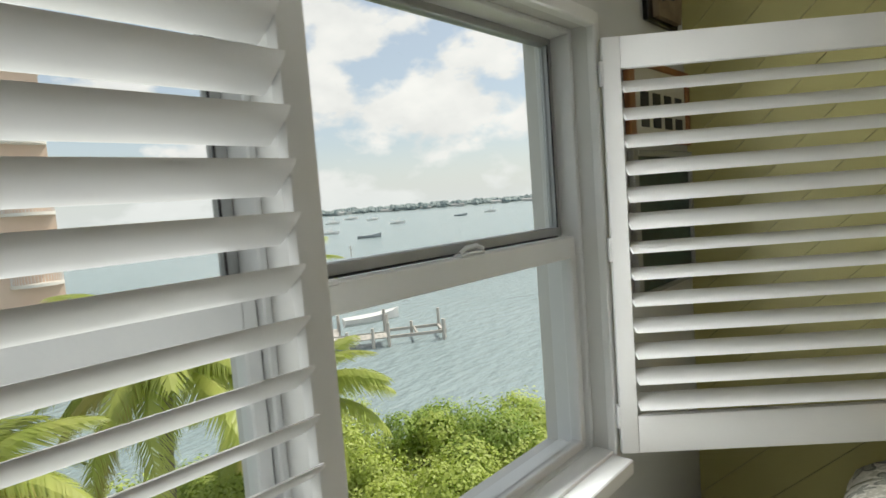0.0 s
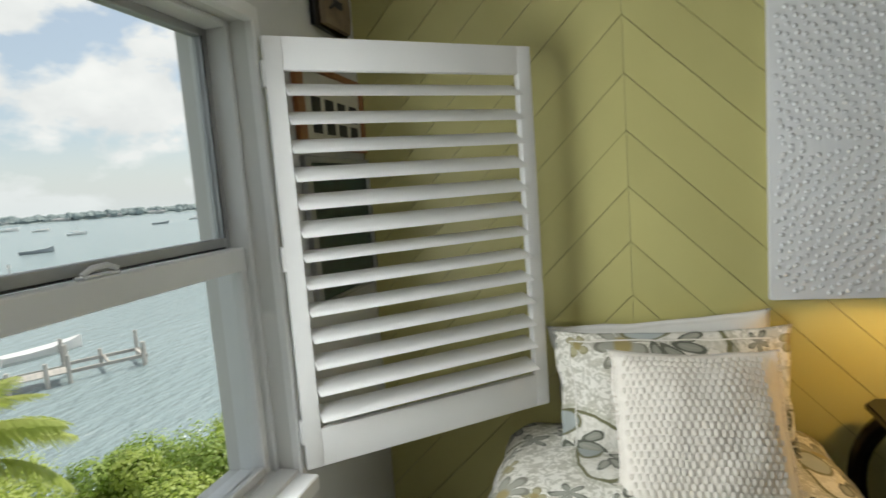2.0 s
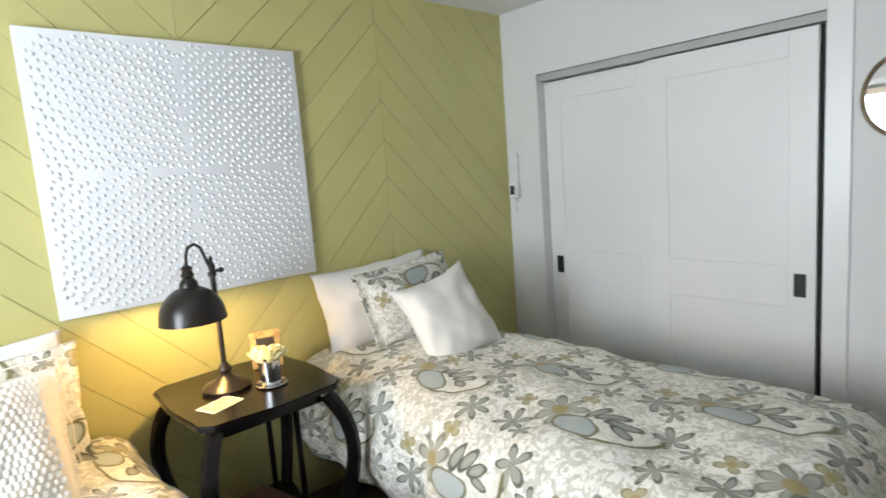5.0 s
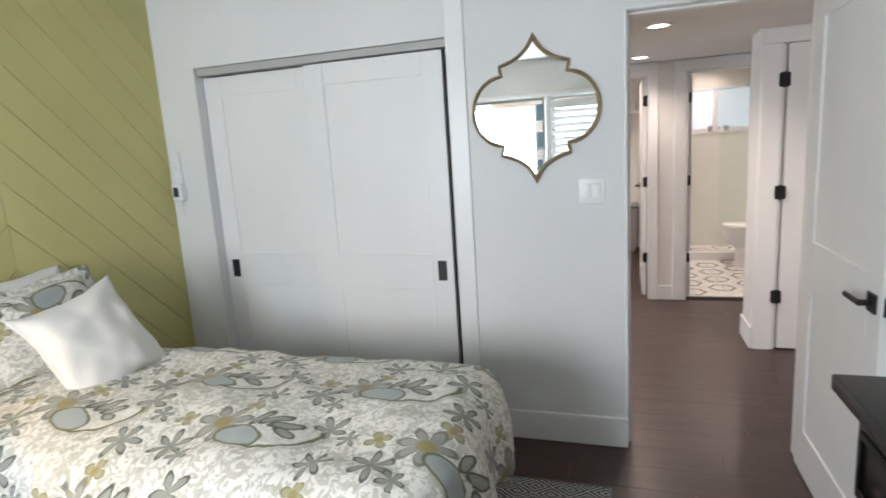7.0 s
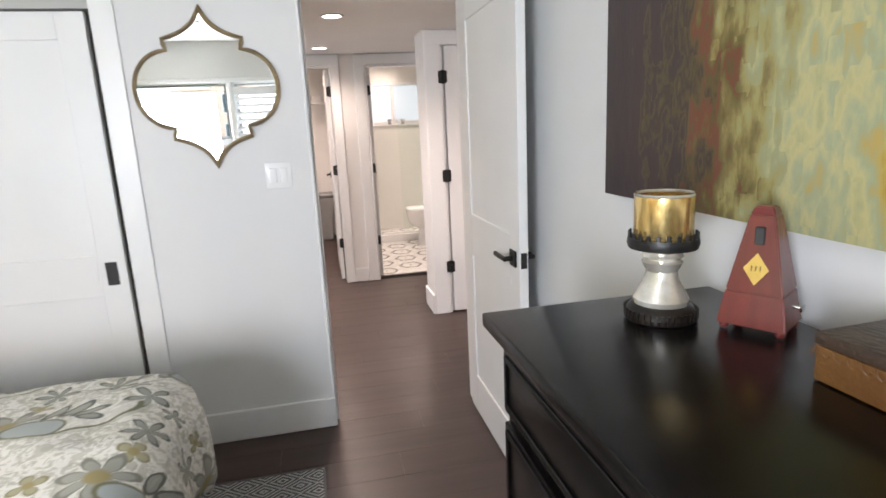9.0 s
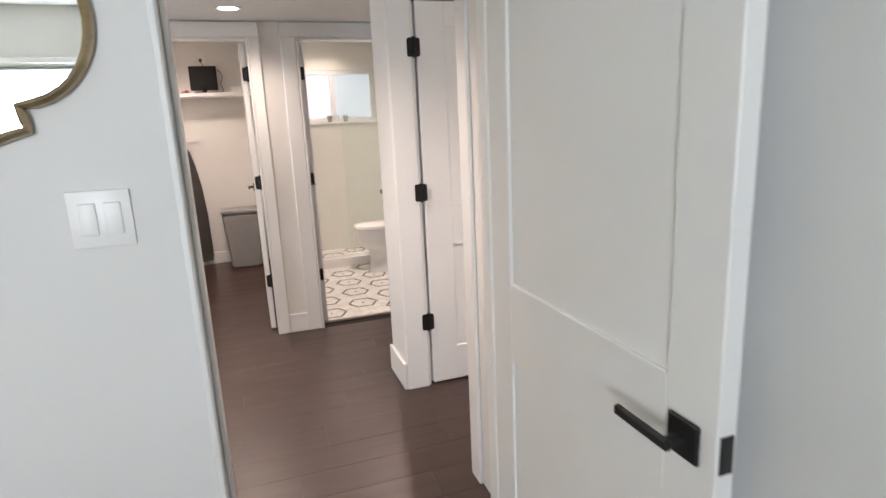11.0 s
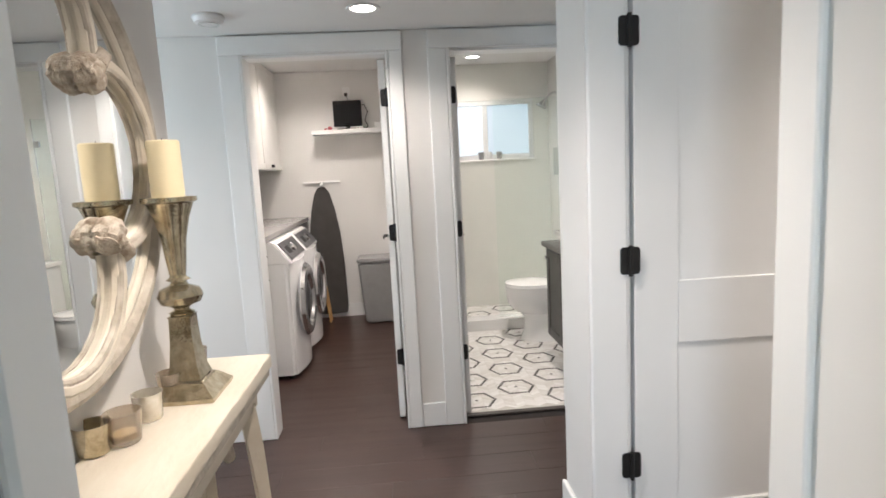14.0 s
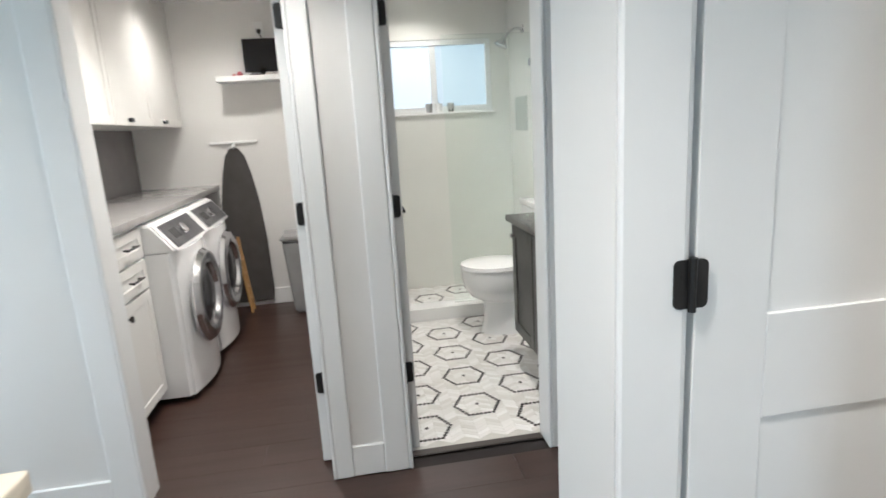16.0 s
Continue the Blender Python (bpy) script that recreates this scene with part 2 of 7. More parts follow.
def part(name, bm, material, parent, label="", smooth=True):
    ob = new(name, mesh_of(name, bm, material, smooth))
    ob.parent = parent
    return tagged(ob, label)


def thing(name, bm, material, label, category, group="", kind="", smooth=True):
    return tagged(new(name, mesh_of(name, bm, material, smooth)), label, category, group, kind)


def base(name, label, category, group="", m=None):
    ob = new(name)
    if m is not None:
        ob.matrix_world = m
    return tagged(ob, label, category, group)


def wall_with(u0, u1, z0, z1, holes, v0, v1, along):
    """A wall from u0 to u1 along x or y, thick from v0 to v1, with holes (u0, u1, z0, z1) through it."""
    bm = bmesh.new()
    us = sorted({u0, u1, *[h[0] for h in holes], *[h[1] for h in holes]})
    zs = sorted({z0, z1, *[h[2] for h in holes], *[h[3] for h in holes]})
    for a, b in zip(us, us[1:]):
        runs = []
        for c, d in zip(zs, zs[1:]):
            if any(h[0] <= a and b <= h[1] and h[2] <= c and d <= h[3] for h in holes):
                continue
            if runs and abs(runs[-1][1] - c) < 1e-6:
                runs[-1][1] = d
            else:
                runs.append([c, d])
        for c, d in runs:
            if along == "x":
                box(bm, a, b, v0, v1, c, d)
            else:
                box(bm, v0, v1, a, b, c, d)
    bmesh.ops.remove_doubles(bm, verts=bm.verts, dist=1e-5)
    return bm


def structure(name, bm, material, smooth=False):
    return tagged(new(name, mesh_of(name, bm, material, smooth)), kind="structure")


# ================= structure =================
# bedroom: x -1.00..2.40, y -3.134..0.78; hall behind it; laundry and bathroom beyond y -5.87
BX0, BX1, BY0, BY1, BZ = -1.00, 2.40, -3.134, 0.78, 2.435
HY, HZ = -5.87, 2.14
structure("wall_west", made_box(BX0 - 0.12, BX0, BY0 - 0.12, BY1 + 0.14, -0.02, 2.6), WHITE_WALL)
structure("wall_east_backing", made_box(BX1 + 0.012, BX1 + 0.13, BY0 - 0.75, BY1 + 0.14, -0.02, 2.6), GREEN_GAP)
WIN_R, WIN_L = (0.690, 1.676, 0.757, 2.028), (-0.295, 0.635, 0.757, 2.028)
structure("wall_north", wall_with(BX0 - 0.12, BX1 + 0.012, -0.02, 2.6, [WIN_R, WIN_L], BY1, BY1 + 0.235, "x"), SHADE_GREY)
CLO, DOOR_O = (0.672, 2.143, -0.02, 2.035), (-0.905, -0.145, -0.02, 2.06)
structure("wall_south", wall_with(BX0 - 0.12, BX1 + 0.012, -0.02, 2.6, [CLO, DOOR_O], BY0 - 0.12, BY0, "x"), WHITE_WALL)
structure("ceiling", made_box(BX0 - 0.12, BX1 + 0.13, BY0 - 0.02, BY1 + 0.16, BZ, BZ + 0.12), CEIL)
slab = made_box(BX0 - 0.12, BX1 + 0.13, BY0 - 0.1, BY1 + 0.16, -0.12, -0.006)
box(slab, -4.2, 2.3, -8.68, BY0 - 0.1, -0.12, -0.006)
structure("floor", slab, FLOOR_GAP)
# closet behind the sliding doors
bm = bmesh.new()
box(bm, 0.55, 2.40, BY0 - 0.75, BY0 - 0.69, 0, 2.6)
box(bm, 0.55, 0.60, BY0 - 0.69, BY0 - 0.12, 0, 2.6)
box(bm, 0.60, 2.41, BY0 - 0.69, BY0 - 0.12, 2.50, 2.6)
structure("wall_closet", bm, WHITE_WALL)

# hall: mirror wall on the east, short switch wall and closed linen door on the west
structure("wall_hall_east", made_box(0.36, 0.50, -4.82, BY0 - 0.12, -0.02, 2.6), HALL_WALL)
structure("wall_hall_side", made_box(0.50, 0.56, -4.82, -3.88, -0.02, 2.6), HALL_WALL)
structure("wall_hall_switch", made_box(-1.17, -1.05, -3.79, BY0 - 0.12, -0.02, 2.6), HALL_WALL)
LINEN = (-1.86, -1.115, -0.02, 2.035)
structure("wall_hall_linen", wall_with(-4.2, -0.99, -0.02, 2.6, [LINEN], -4.94, -4.64, "x"), HALL_WALL)
structure("wall_linen_back", made_box(-1.90, -1.08, -4.96, -4.945, -0.02, 2.6), HALL_WALL)
structure("wall_hall_west", made_box(-4.2, -4.08, -4.64, -3.79, -0.02, 2.6), HALL_WALL)
structure("wall_hall_west_north", made_box(-4.2, -1.17, -3.79, -3.67, -0.02, 2.6), HALL_WALL)
structure("wall_hall_west_south", made_box(-2.4, -2.28, HY, -4.94, -0.02, 2.6), HALL_WALL)
LAU, BATH = (-0.37, 0.362, -0.02, 2.034), (-1.292, -0.68, -0.02, 2.034)
structure("wall_hall_end", wall_with(-2.4, 2.2, -0.02, 2.6, [LAU, BATH], HY - 0.11, HY, "x"), HALL_WALL)
structure("wall_hall_far_east", wall_with(HY, -4.82, -0.02, 2.6, [(-5.80, -4.90, 0.65, 2.05)], 2.08, 2.2, "y"), HALL_WALL)
structure("wall_hall_north_east", made_box(0.50, 2.2, -4.82, -4.70, -0.02, 2.6), HALL_WALL)
structure("ceiling_hall", made_box(-4.2, 2.2, HY, BY0 - 0.12, HZ, HZ + 0.1), CEIL)

# laundry and bathroom shells
structure("wall_laundry_back", made_box(-0.52, 1.25, -8.67, -8.55, -0.02, 2.6), HALL_WALL)
structure("wall_laundry_east", made_box(1.13, 1.25, -8.55, HY - 0.11, -0.02, 2.6), HALL_WALL)
structure("wall_between", made_box(-0.55, -0.43, -8.55, HY - 0.11, -0.02, 2.6), HALL_WALL)
structure("ceiling_laundry", made_box(-0.55, 1.25, -8.67, HY - 0.11, 2.435, 2.55), CEIL)
TILE_WALL = paint("bathroom_wall_tile", (0.74, 0.74, 0.70), (0.70, 0.70, 0.66), 0.16, scale=2, fine=40, bump=0.02, depth=0.001)
BWIN = (-1.735, -0.62, 1.51, 2.07)
structure("wall_bath_back", wall_with(-2.35, -0.55, -0.02, 2.6, [BWIN], -8.50, -8.38, "x"), TILE_WALL)
structure("wall_bath_west", made_box(-2.01, -1.887, -8.38, HY - 0.11, -0.02, 2.6), TILE_WALL)
structure("ceiling_bath", made_box(-2.35, -0.55, -8.50, HY - 0.11, 2.415, 2.55), CEIL)


def trim(name, *boxes, bevel=0.004, material=None):
    bm = bmesh.new()
    for b in boxes:
        box(bm, *b, bevel=bevel)
    return structure(name, bm, material or TRIM, smooth=True)


# baseboards, each run butted against casings
BB = 0.135
trim("baseboard_bedroom_south", (-0.155, 0.60, BY0, BY0 + 0.016, 0, 0.155))
trim("baseboard_bedroom_west", (BX0, BX0 + 0.016, BY0 + 0.02, BY1, 0, 0.155))
trim("baseboard_bedroom_north", (BX0 + 0.02, BX1 - 0.02, BY1 - 0.016, BY1, 0, 0.155))
trim("baseboard_hall_end", (-0.575, -0.445, HY, HY + 0.015, 0, BB), (0.475, 2.05, HY, HY + 0.015, 0, BB))
trim("baseboard_hall_linen", (-0.99, -0.973, -4.952, -4.63, 0, BB + 0.02))
trim("baseboard_laundry", (-0.43, 1.1, -8.55, -8.535, 0, BB))
# closet opening casing: flat boards, a batten at the side of the mirror wall
trim("trim_closet", (0.578, 0.672, BY0, BY0 + 0.012, 0, BZ))
trim("trim_closet_track", (0.676, 2.139, BY0 - 0.10, BY0 - 0.02, 1.995, 2.033), bevel=0.002, material=paint("track_grey", (0.45, 0.45, 0.43), rough=0.5))
# bedroom door: jambs and stops, hall-side casing
JY0, JY1 = BY0 - 0.12, BY0
trim("door_frame_bedroom", (-0.155, -0.137, JY0 - 0.002, JY1 + 0.002, 0, 2.05), (-0.913, -0.895, JY0 - 0.002, JY1 + 0.002, 0, 2.05), (-0.913, -0.137, JY0 - 0.002, JY1 + 0.002, 2.05, 2.068))
trim("door_stop_bedroom", (-0.167, -0.155, JY0 + 0.02, JY1 - 0.045, 0, 2.05), (-0.895, -0.883, JY0 + 0.02, JY1 - 0.045, 0, 2.05), (-0.883, -0.167, JY0 + 0.02, JY1 - 0.045, 2.038, 2.05))
trim("trim_bedroom_door_hall", (-0.137, -0.05, JY0 - 0.018, JY0, 0, 2.068), (-1.0, -0.913, JY0 - 0.018, JY0, 0, 2.068), (-1.0, -0.05, JY0 - 0.018, JY0, 2.068, 2.135))
# hall end: casings of laundry and bathroom doors
trim("trim_laundry", (0.369, 0.475, HY, HY + 0.02, 0, 2.04), (-0.445, -0.375, HY, HY + 0.02, 0, 2.04), (-0.445, 0.475, HY, HY + 0.02, 2.04, 2.132))
trim("trim_bath", (-0.672, -0.575, HY, HY + 0.02, 0, 2.04), (-1.38, -1.30, HY, HY + 0.02, 0, 2.04), (-1.38, -0.575, HY, HY + 0.02, 2.04, 2.132))
trim("door_frame_laundry", (-0.375, -0.36, HY - 0.112, HY + 0.022, 0, 2.04), (0.356, 0.368, HY - 0.112, HY + 0.022, 0, 2.04), (-0.36, 0.356, HY - 0.112, HY - 0.001, 2.026, 2.039))
trim("door_frame_bath", (-0.69, -0.674, HY - 0.112, HY + 0.022, 0, 2.04), (-1.299, -1.285, HY - 0.112, HY + 0.022, 0, 2.04), (-1.285, -0.69, HY - 0.112, HY - 0.001, 2.026, 2.039))
trim("trim_linen", (-1.115, -0.992, -4.64, -4.622, 0, 2.035), (-1.95, -1.86, -4.64, -4.622, 0, 2.035), (-1.95, -0.992, -4.64, -4.622, 2.035, 2.132))
trim("trim_hall_switch_corner", (-1.05, -1.034, -3.79, -3.70, 0, 2.135), (-1.05, -1.034, JY0 - 0.11, JY0 - 0.02, 0, 2.135))
trim("threshold_bath", (-1.285, -0.69, HY - 0.105, HY - 0.06, 0, 0.008), material=paint("dark_threshold", (0.05, 0.04, 0.035), rough=0.4))


# ================= bedroom: windows and shutters =================
def window(name, x0, x1, z0, z1):
    w = tagged(new(name), "white double-hung window with grey upper sash", "window", kind="structure")
    bm = bmesh.new()
    f = 0.016
    for b in ((x0, x0 + f, 0.845, 0.965, z0, z1), (x1 - f, x1, 0.845, 0.965, z0, z1), (x0 + f, x1 - f, 0.845, 0.965, z1 - f, z1), (x0 + f, x1 - f, 0.845, 0.965, z0, z0 + f)):
        box(bm, *b, bevel=0.003)
    part("window_frame", bm, VINYL, w)
    part("window_sill", made_box(x0, x1, 0.782, 0.845, z0 - 0.0, z0 + 0.016, 0.004, 2), TRIM, w)
    bm = bmesh.new()
    a0, a1, m = x0 + f + 0.003, x1 - f - 0.003, 1.425
    s = 0.022
    for b in ((a0, a0 + s, 0.905, 0.935, m, z1 - f), (a1 - s, a1, 0.905, 0.935, m, z1 - f), (a0 + s, a1 - s, 0.905, 0.935, z1 - f - s, z1 - f), (a0 + s, a1 - s, 0.905, 0.935, m + 0.002, m + 0.03)):
        box(bm, *b, bevel=0.002)
    up = part("upper_sash", bm, ALU, w, "grey aluminium upper sash")
    bm = bmesh.new()
    s = 0.028
    for b in ((a0, a0 + s, 0.86, 0.9, z0 + f, m), (a1 - s, a1, 0.86, 0.9, z0 + f, m), (a0 + s, a1 - s, 0.856, 0.9, m - 0.062, m), (a0 + s, a1 - s, 0.86, 0.9, z0 + f, z0 + f + s)):
        box(bm, *b, bevel=0.003)
    lo = part("lower_sash", bm, VINYL, w)
    bm = bmesh.new()
    for b in ((a0 + 0.022, a0 + 0.026, 0.902, 0.905, m + 0.03, z1 - f - 0.022), (a1 - 0.026, a1 - 0.022, 0.902, 0.905, m + 0.03, z1 - f - 0.022), (a0 + 0.03, a1 - 0.03, 0.9005, 0.9045, m + 0.0005, m + 0.006)):
        box(bm, *b)
    part("gasket", bm, GASKET, up, "dark rubber gasket")
    for i, (c, d, y) in enumerate(((m + 0.03, z1 - f - 0.022, 0.92), (z0 + f + s, m - 0.062, 0.88))):
        g = part("pane", made_box(a0 + 0.022, a1 - 0.022, y - 0.002, y + 0.002, c, d), GLASS, up if i == 0 else lo, "clear glass")
        g.visible_shadow = False
    c = (a0 + a1) / 2
    bm = made_box(c - 0.045, c + 0.045, 0.862, 0.888, m, m + 0.007, 0.002)
    tube([(c - 0.04, 0.872, m + 0.008), (c - 0.02, 0.868, m + 0.02), (c + 0.015, 0.866, m + 0.022), (c + 0.04, 0.868, m + 0.012)], 0.006, 8, bm)
    part("sash_lock", bm, VINYL, lo, "white cam lock")
    bm = made_box(a0 + 0.005, a0 + 0.07, 0.85, 0.868, m - 0.006, m + 0.006, 0.003)
    part("tilt_latch", bm, VINYL, lo, "white tilt latch")
    return w


window("window_1", *WIN_R)
window("window_2", *WIN_L)
# hinge frame round both windows, standing proud of the wall
trim("trim_shutter_frame", (WIN_R[1] - 0.002, WIN_R[1] + 0.03, 0.772, 0.80, 0.715, 2.062), (WIN_L[0] - 0.05, WIN_L[0], 0.735, 0.80, 0.715, 2.035),
     (WIN_L[0], WIN_R[1] - 0.002, 0.768, 0.80, 2.02, 2.062), (WIN_L[0], WIN_R[1], 0.72, 0.80, 0.715, 0.762), (0.637, 0.684, 0.766, 0.80, 0.762, 2.02))


def shutter(label, width, m, tilts=(34, 34), first=0.126, pitch=0.0765, h0=0.775):
    """Plantation shutter panel: hinge at x 0, panel towards +x, room side towards -y; slats tilt up towards the room."""
    s = base("plantation_shutter", label, "shutter", "plantation shutters", m)
    h1, t, st = 1.968, 0.028, 0.052
    for x in (0.002, width - st):
        part("stile", made_box(x, x + st - 0.002, -t / 2, t / 2, h0, h1, 0.003, 2), SHUTTER, s)
    part("top_rail", made_box(st, width - st, -t / 2 + 0.001, t / 2 - 0.001, h1 - 0.088, h1, 0.003, 2), SHUTTER, s)
    part("bottom_rail", made_box(st, width - st, -t / 2 + 0.001, t / 2 - 0.001, h0, 0.872, 0.003, 2), SHUTTER, s)
    n, w = 13, 0.089
    prof = [(-w / 2, 0.0), (-w * 0.42, 0.0035), (-w * 0.2, 0.0055), (w * 0.2, 0.0055), (w * 0.42, 0.0035), (w / 2, 0.0), (w * 0.42, -0.0035), (w * 0.2, -0.0055), (-w * 0.2, -0.0055), (-w * 0.42, -0.0035)]
    data = None
    for i in range(n):
        if data is None:
            bm = bmesh.new()
            a = [bm.verts.new((st + 0.003, y, z)) for y, z in prof]
            b = [bm.verts.new((width - st - 0.003, y, z)) for y, z in prof]
            bm.faces.new(a)
            bm.faces.new(b[::-1])
            for k in range(10):
                bm.faces.new((a[k], b[k], b[(k + 1) % 10], a[(k + 1) % 10]))
            data = mesh_of("slat", bm, SHUTTER)
        o = new("slat", data)
        o.parent = s
        o.matrix_local = pose(0, 0, h1 - first - i * pitch, -tilts[0 if i < 6 else 1], 0, 0)
    return s


shutter("white plantation shutter panel closed over a window", 0.897, pose(-0.222, 0.751, 0), (34, 34), 0.133, 0.0755)
ang = math.degrees(math.atan2(-0.638, 0.520))
sh = shutter("white plantation shutter panel swung open into the room", 0.848, pose(1.680, 0.761, 0.012, 0, 0, ang) @ Matrix.Scale(-1, 4, (0, 1, 0)), (30, 17), 0.138, 0.0765, 0.760)
for z in (0.87, 1.37, 1.87):
    part("hinge", made_box(-0.006, 0.006, -0.012, 0.012, z - 0.035, z + 0.035, 0.002), SHUTTER, sh, "white leaf hinge")

# ================= pictures on the north wall ================
SLATE = paint("driftwood", (0.36, 0.28, 0.17), (0.16, 0.11, 0.07), 0.7, scale=9, fine=60, bump=0.1)
OAK_FRAME = paint("orange_wood_frame", (0.36, 0.15, 0.05), (0.24, 0.09, 0.03), 0.45, scale=12)
PAPER = paint("cream_paper", (0.62, 0.60, 0.52), (0.56, 0.54, 0.46), 0.8, scale=5)
DARKPIC = paint("dark_green_print", (0.012, 0.02, 0.02), (0.05, 0.10, 0.09), 0.3, scale=7, fine=30)
INK = paint("dark_ink", (0.03, 0.03, 0.03), rough=0.7)
o = base("wall_plaque", "driftwood plaque with a dark bird mark on a black back", "plaque")
part("back_board", made_box(2.03, 2.30, 0.758, 0.778, 2.10, 2.405, 0.004), BLACK_WOOD, o)
part("wood_slab", extrude_shape([(0, 0), (0.2, 0.004), (0.215, 0.08), (0.2, 0.18), (0.21, 0.285), (0.02, 0.28), (-0.008, 0.15)], 0.02, m=pose(2.07, 0.757, 2.112, 90, 0, 0)), SLATE, o, "weathered wood slab")
bm = bmesh.new()
lathe([(0.0, 0.0), (0.022, 0.003), (0.03, 0.012), (0.0, 0.02)], 12, bm, m=pose(2.16, 0.734, 2.19, 90, 0, 0) @ Matrix.Diagonal((1.4, 0.5, 0.3, 1)))
tube([(2.10, 0.733, 2.165), (2.14, 0.733, 2.19), (2.2, 0.733, 2.205)], [0.004, 0.008, 0.003], 6, bm)
part("mark", bm, INK, o, "small dark carved mark")
o = base("photo_frame", "wooden framed collage of small photographs on cream paper", "picture frame")
bm = bmesh.new()
for b in ((1.855, 1.90, 0.757, 0.777, 1.70, 1.965), (2.355, 2.385, 0.757, 0.777, 1.70, 1.965), (1.90, 2.355, 0.757, 0.777, 1.70, 1.722), (1.90, 2.355, 0.757, 0.777, 1.943, 1.965)):
    box(bm, *b, bevel=0.003)
part("frame", bm, OAK_FRAME, o)
part("mat_board", made_box(1.90, 2.355, 0.766, 0.776, 1.722, 1.943), PAPER, o, "cream mat board")
for i in range(8):
    x, z = 1.955 + (i % 4) * 0.10, 1.865 - (i // 4) * 0.075
    part("photo", made_box(x, x + 0.062, 0.763, 0.767, z - (0.06 if i < 4 else 0.04), z), INK, o, "small dark photograph")
o = base("dark_picture", "dark green framed picture with a pale edge", "picture")
bm = bmesh.new()
for b in ((1.862, 1.90, 0.757, 0.777, 1.20, 1.675), (2.36, 2.385, 0.757, 0.777, 1.20, 1.675), (1.90, 2.36, 0.757, 0.777, 1.655, 1.675), (1.90, 2.36, 0.757, 0.777, 1.20, 1.215)):
    box(bm, *b, bevel=0.003)
part("frame", bm, ALU, o, "grey frame")
part("print", made_box(1.90, 2.36, 0.766, 0.776, 1.215, 1.655), DARKPIC, o, "dark green print")

# ================= white beaded wall panel =================
ARTW = paint("matte_white_relief", (0.74, 0.75, 0.76), (0.70, 0.71, 0.72), 0.8, scale=8, fine=200, bump=0.04, depth=0.001)
ARTW.node_tree.nodes["Principled BSDF"].inputs["Specular IOR Level"].default_value = 0.15
o = base("relief_panel", "square white wall panel with raised beads in rays", "wall art")
Y0, Y1, Z0, Z1 = -1.675, -0.65, 1.081, 2.09
part("board", made_box(2.37, 2.397, Y0, Y1, Z0, Z1, 0.003, 2), ARTW, o)
cy, cz, verts, faces = (Y0 + Y1) / 2, (Z0 + Z1) / 2, [], []
R2 = math.sqrt(0.5)
for i in range(-30, 31):
    for j in range(-30, 31):
        # quadrant-wise rows along the diagonals: rotate a bead lattice by 45 degrees in each quadrant
        u, v = i * 0.0215, j * 0.0345 + (0.0 if i % 2 else 0.009)
        for sy, sz in ((1, 1), (1, -1), (-1, 1), (-1, -1)):
            y, z = (u * R2 + v * R2), (u * R2 - v * R2)
            if not (0.008 < y < 0.495 and 0.008 < z < 0.488):
                continue
            k, r, d = len(verts), 0.0088, 0.0075
            yy, zz = cy + sy * y, cz + sz * z
            for q in range(7):
                a = q * 2 * math.pi / 7
                verts.append((2.3705, yy + r * math.cos(a), zz + r * math.sin(a)))
            for q in range(7):
                a = q * 2 * math.pi / 7
                verts.append((2.3705 - d * 0.75, yy + r * 0.66 * math.cos(a), zz + r * 0.66 * math.sin(a)))
            verts.append((2.3705 - d, yy, zz))
            for q in range(7):
                p = (q + 1) % 7
                faces.append((k + q, k + p, k + 7 + p, k + 7 + q))
                faces.append((k + 7 + q, k + 7 + p, k + 14))
me = bpy.data.meshes.new("bead_relief")
me.from_pydata(verts, [], faces)
me.materials.append(ARTW)
me.shade_smooth()
b_o = new("bead_relief", me)
b_o.parent = o
tagged(b_o, "raised round beads", kind="stuff")


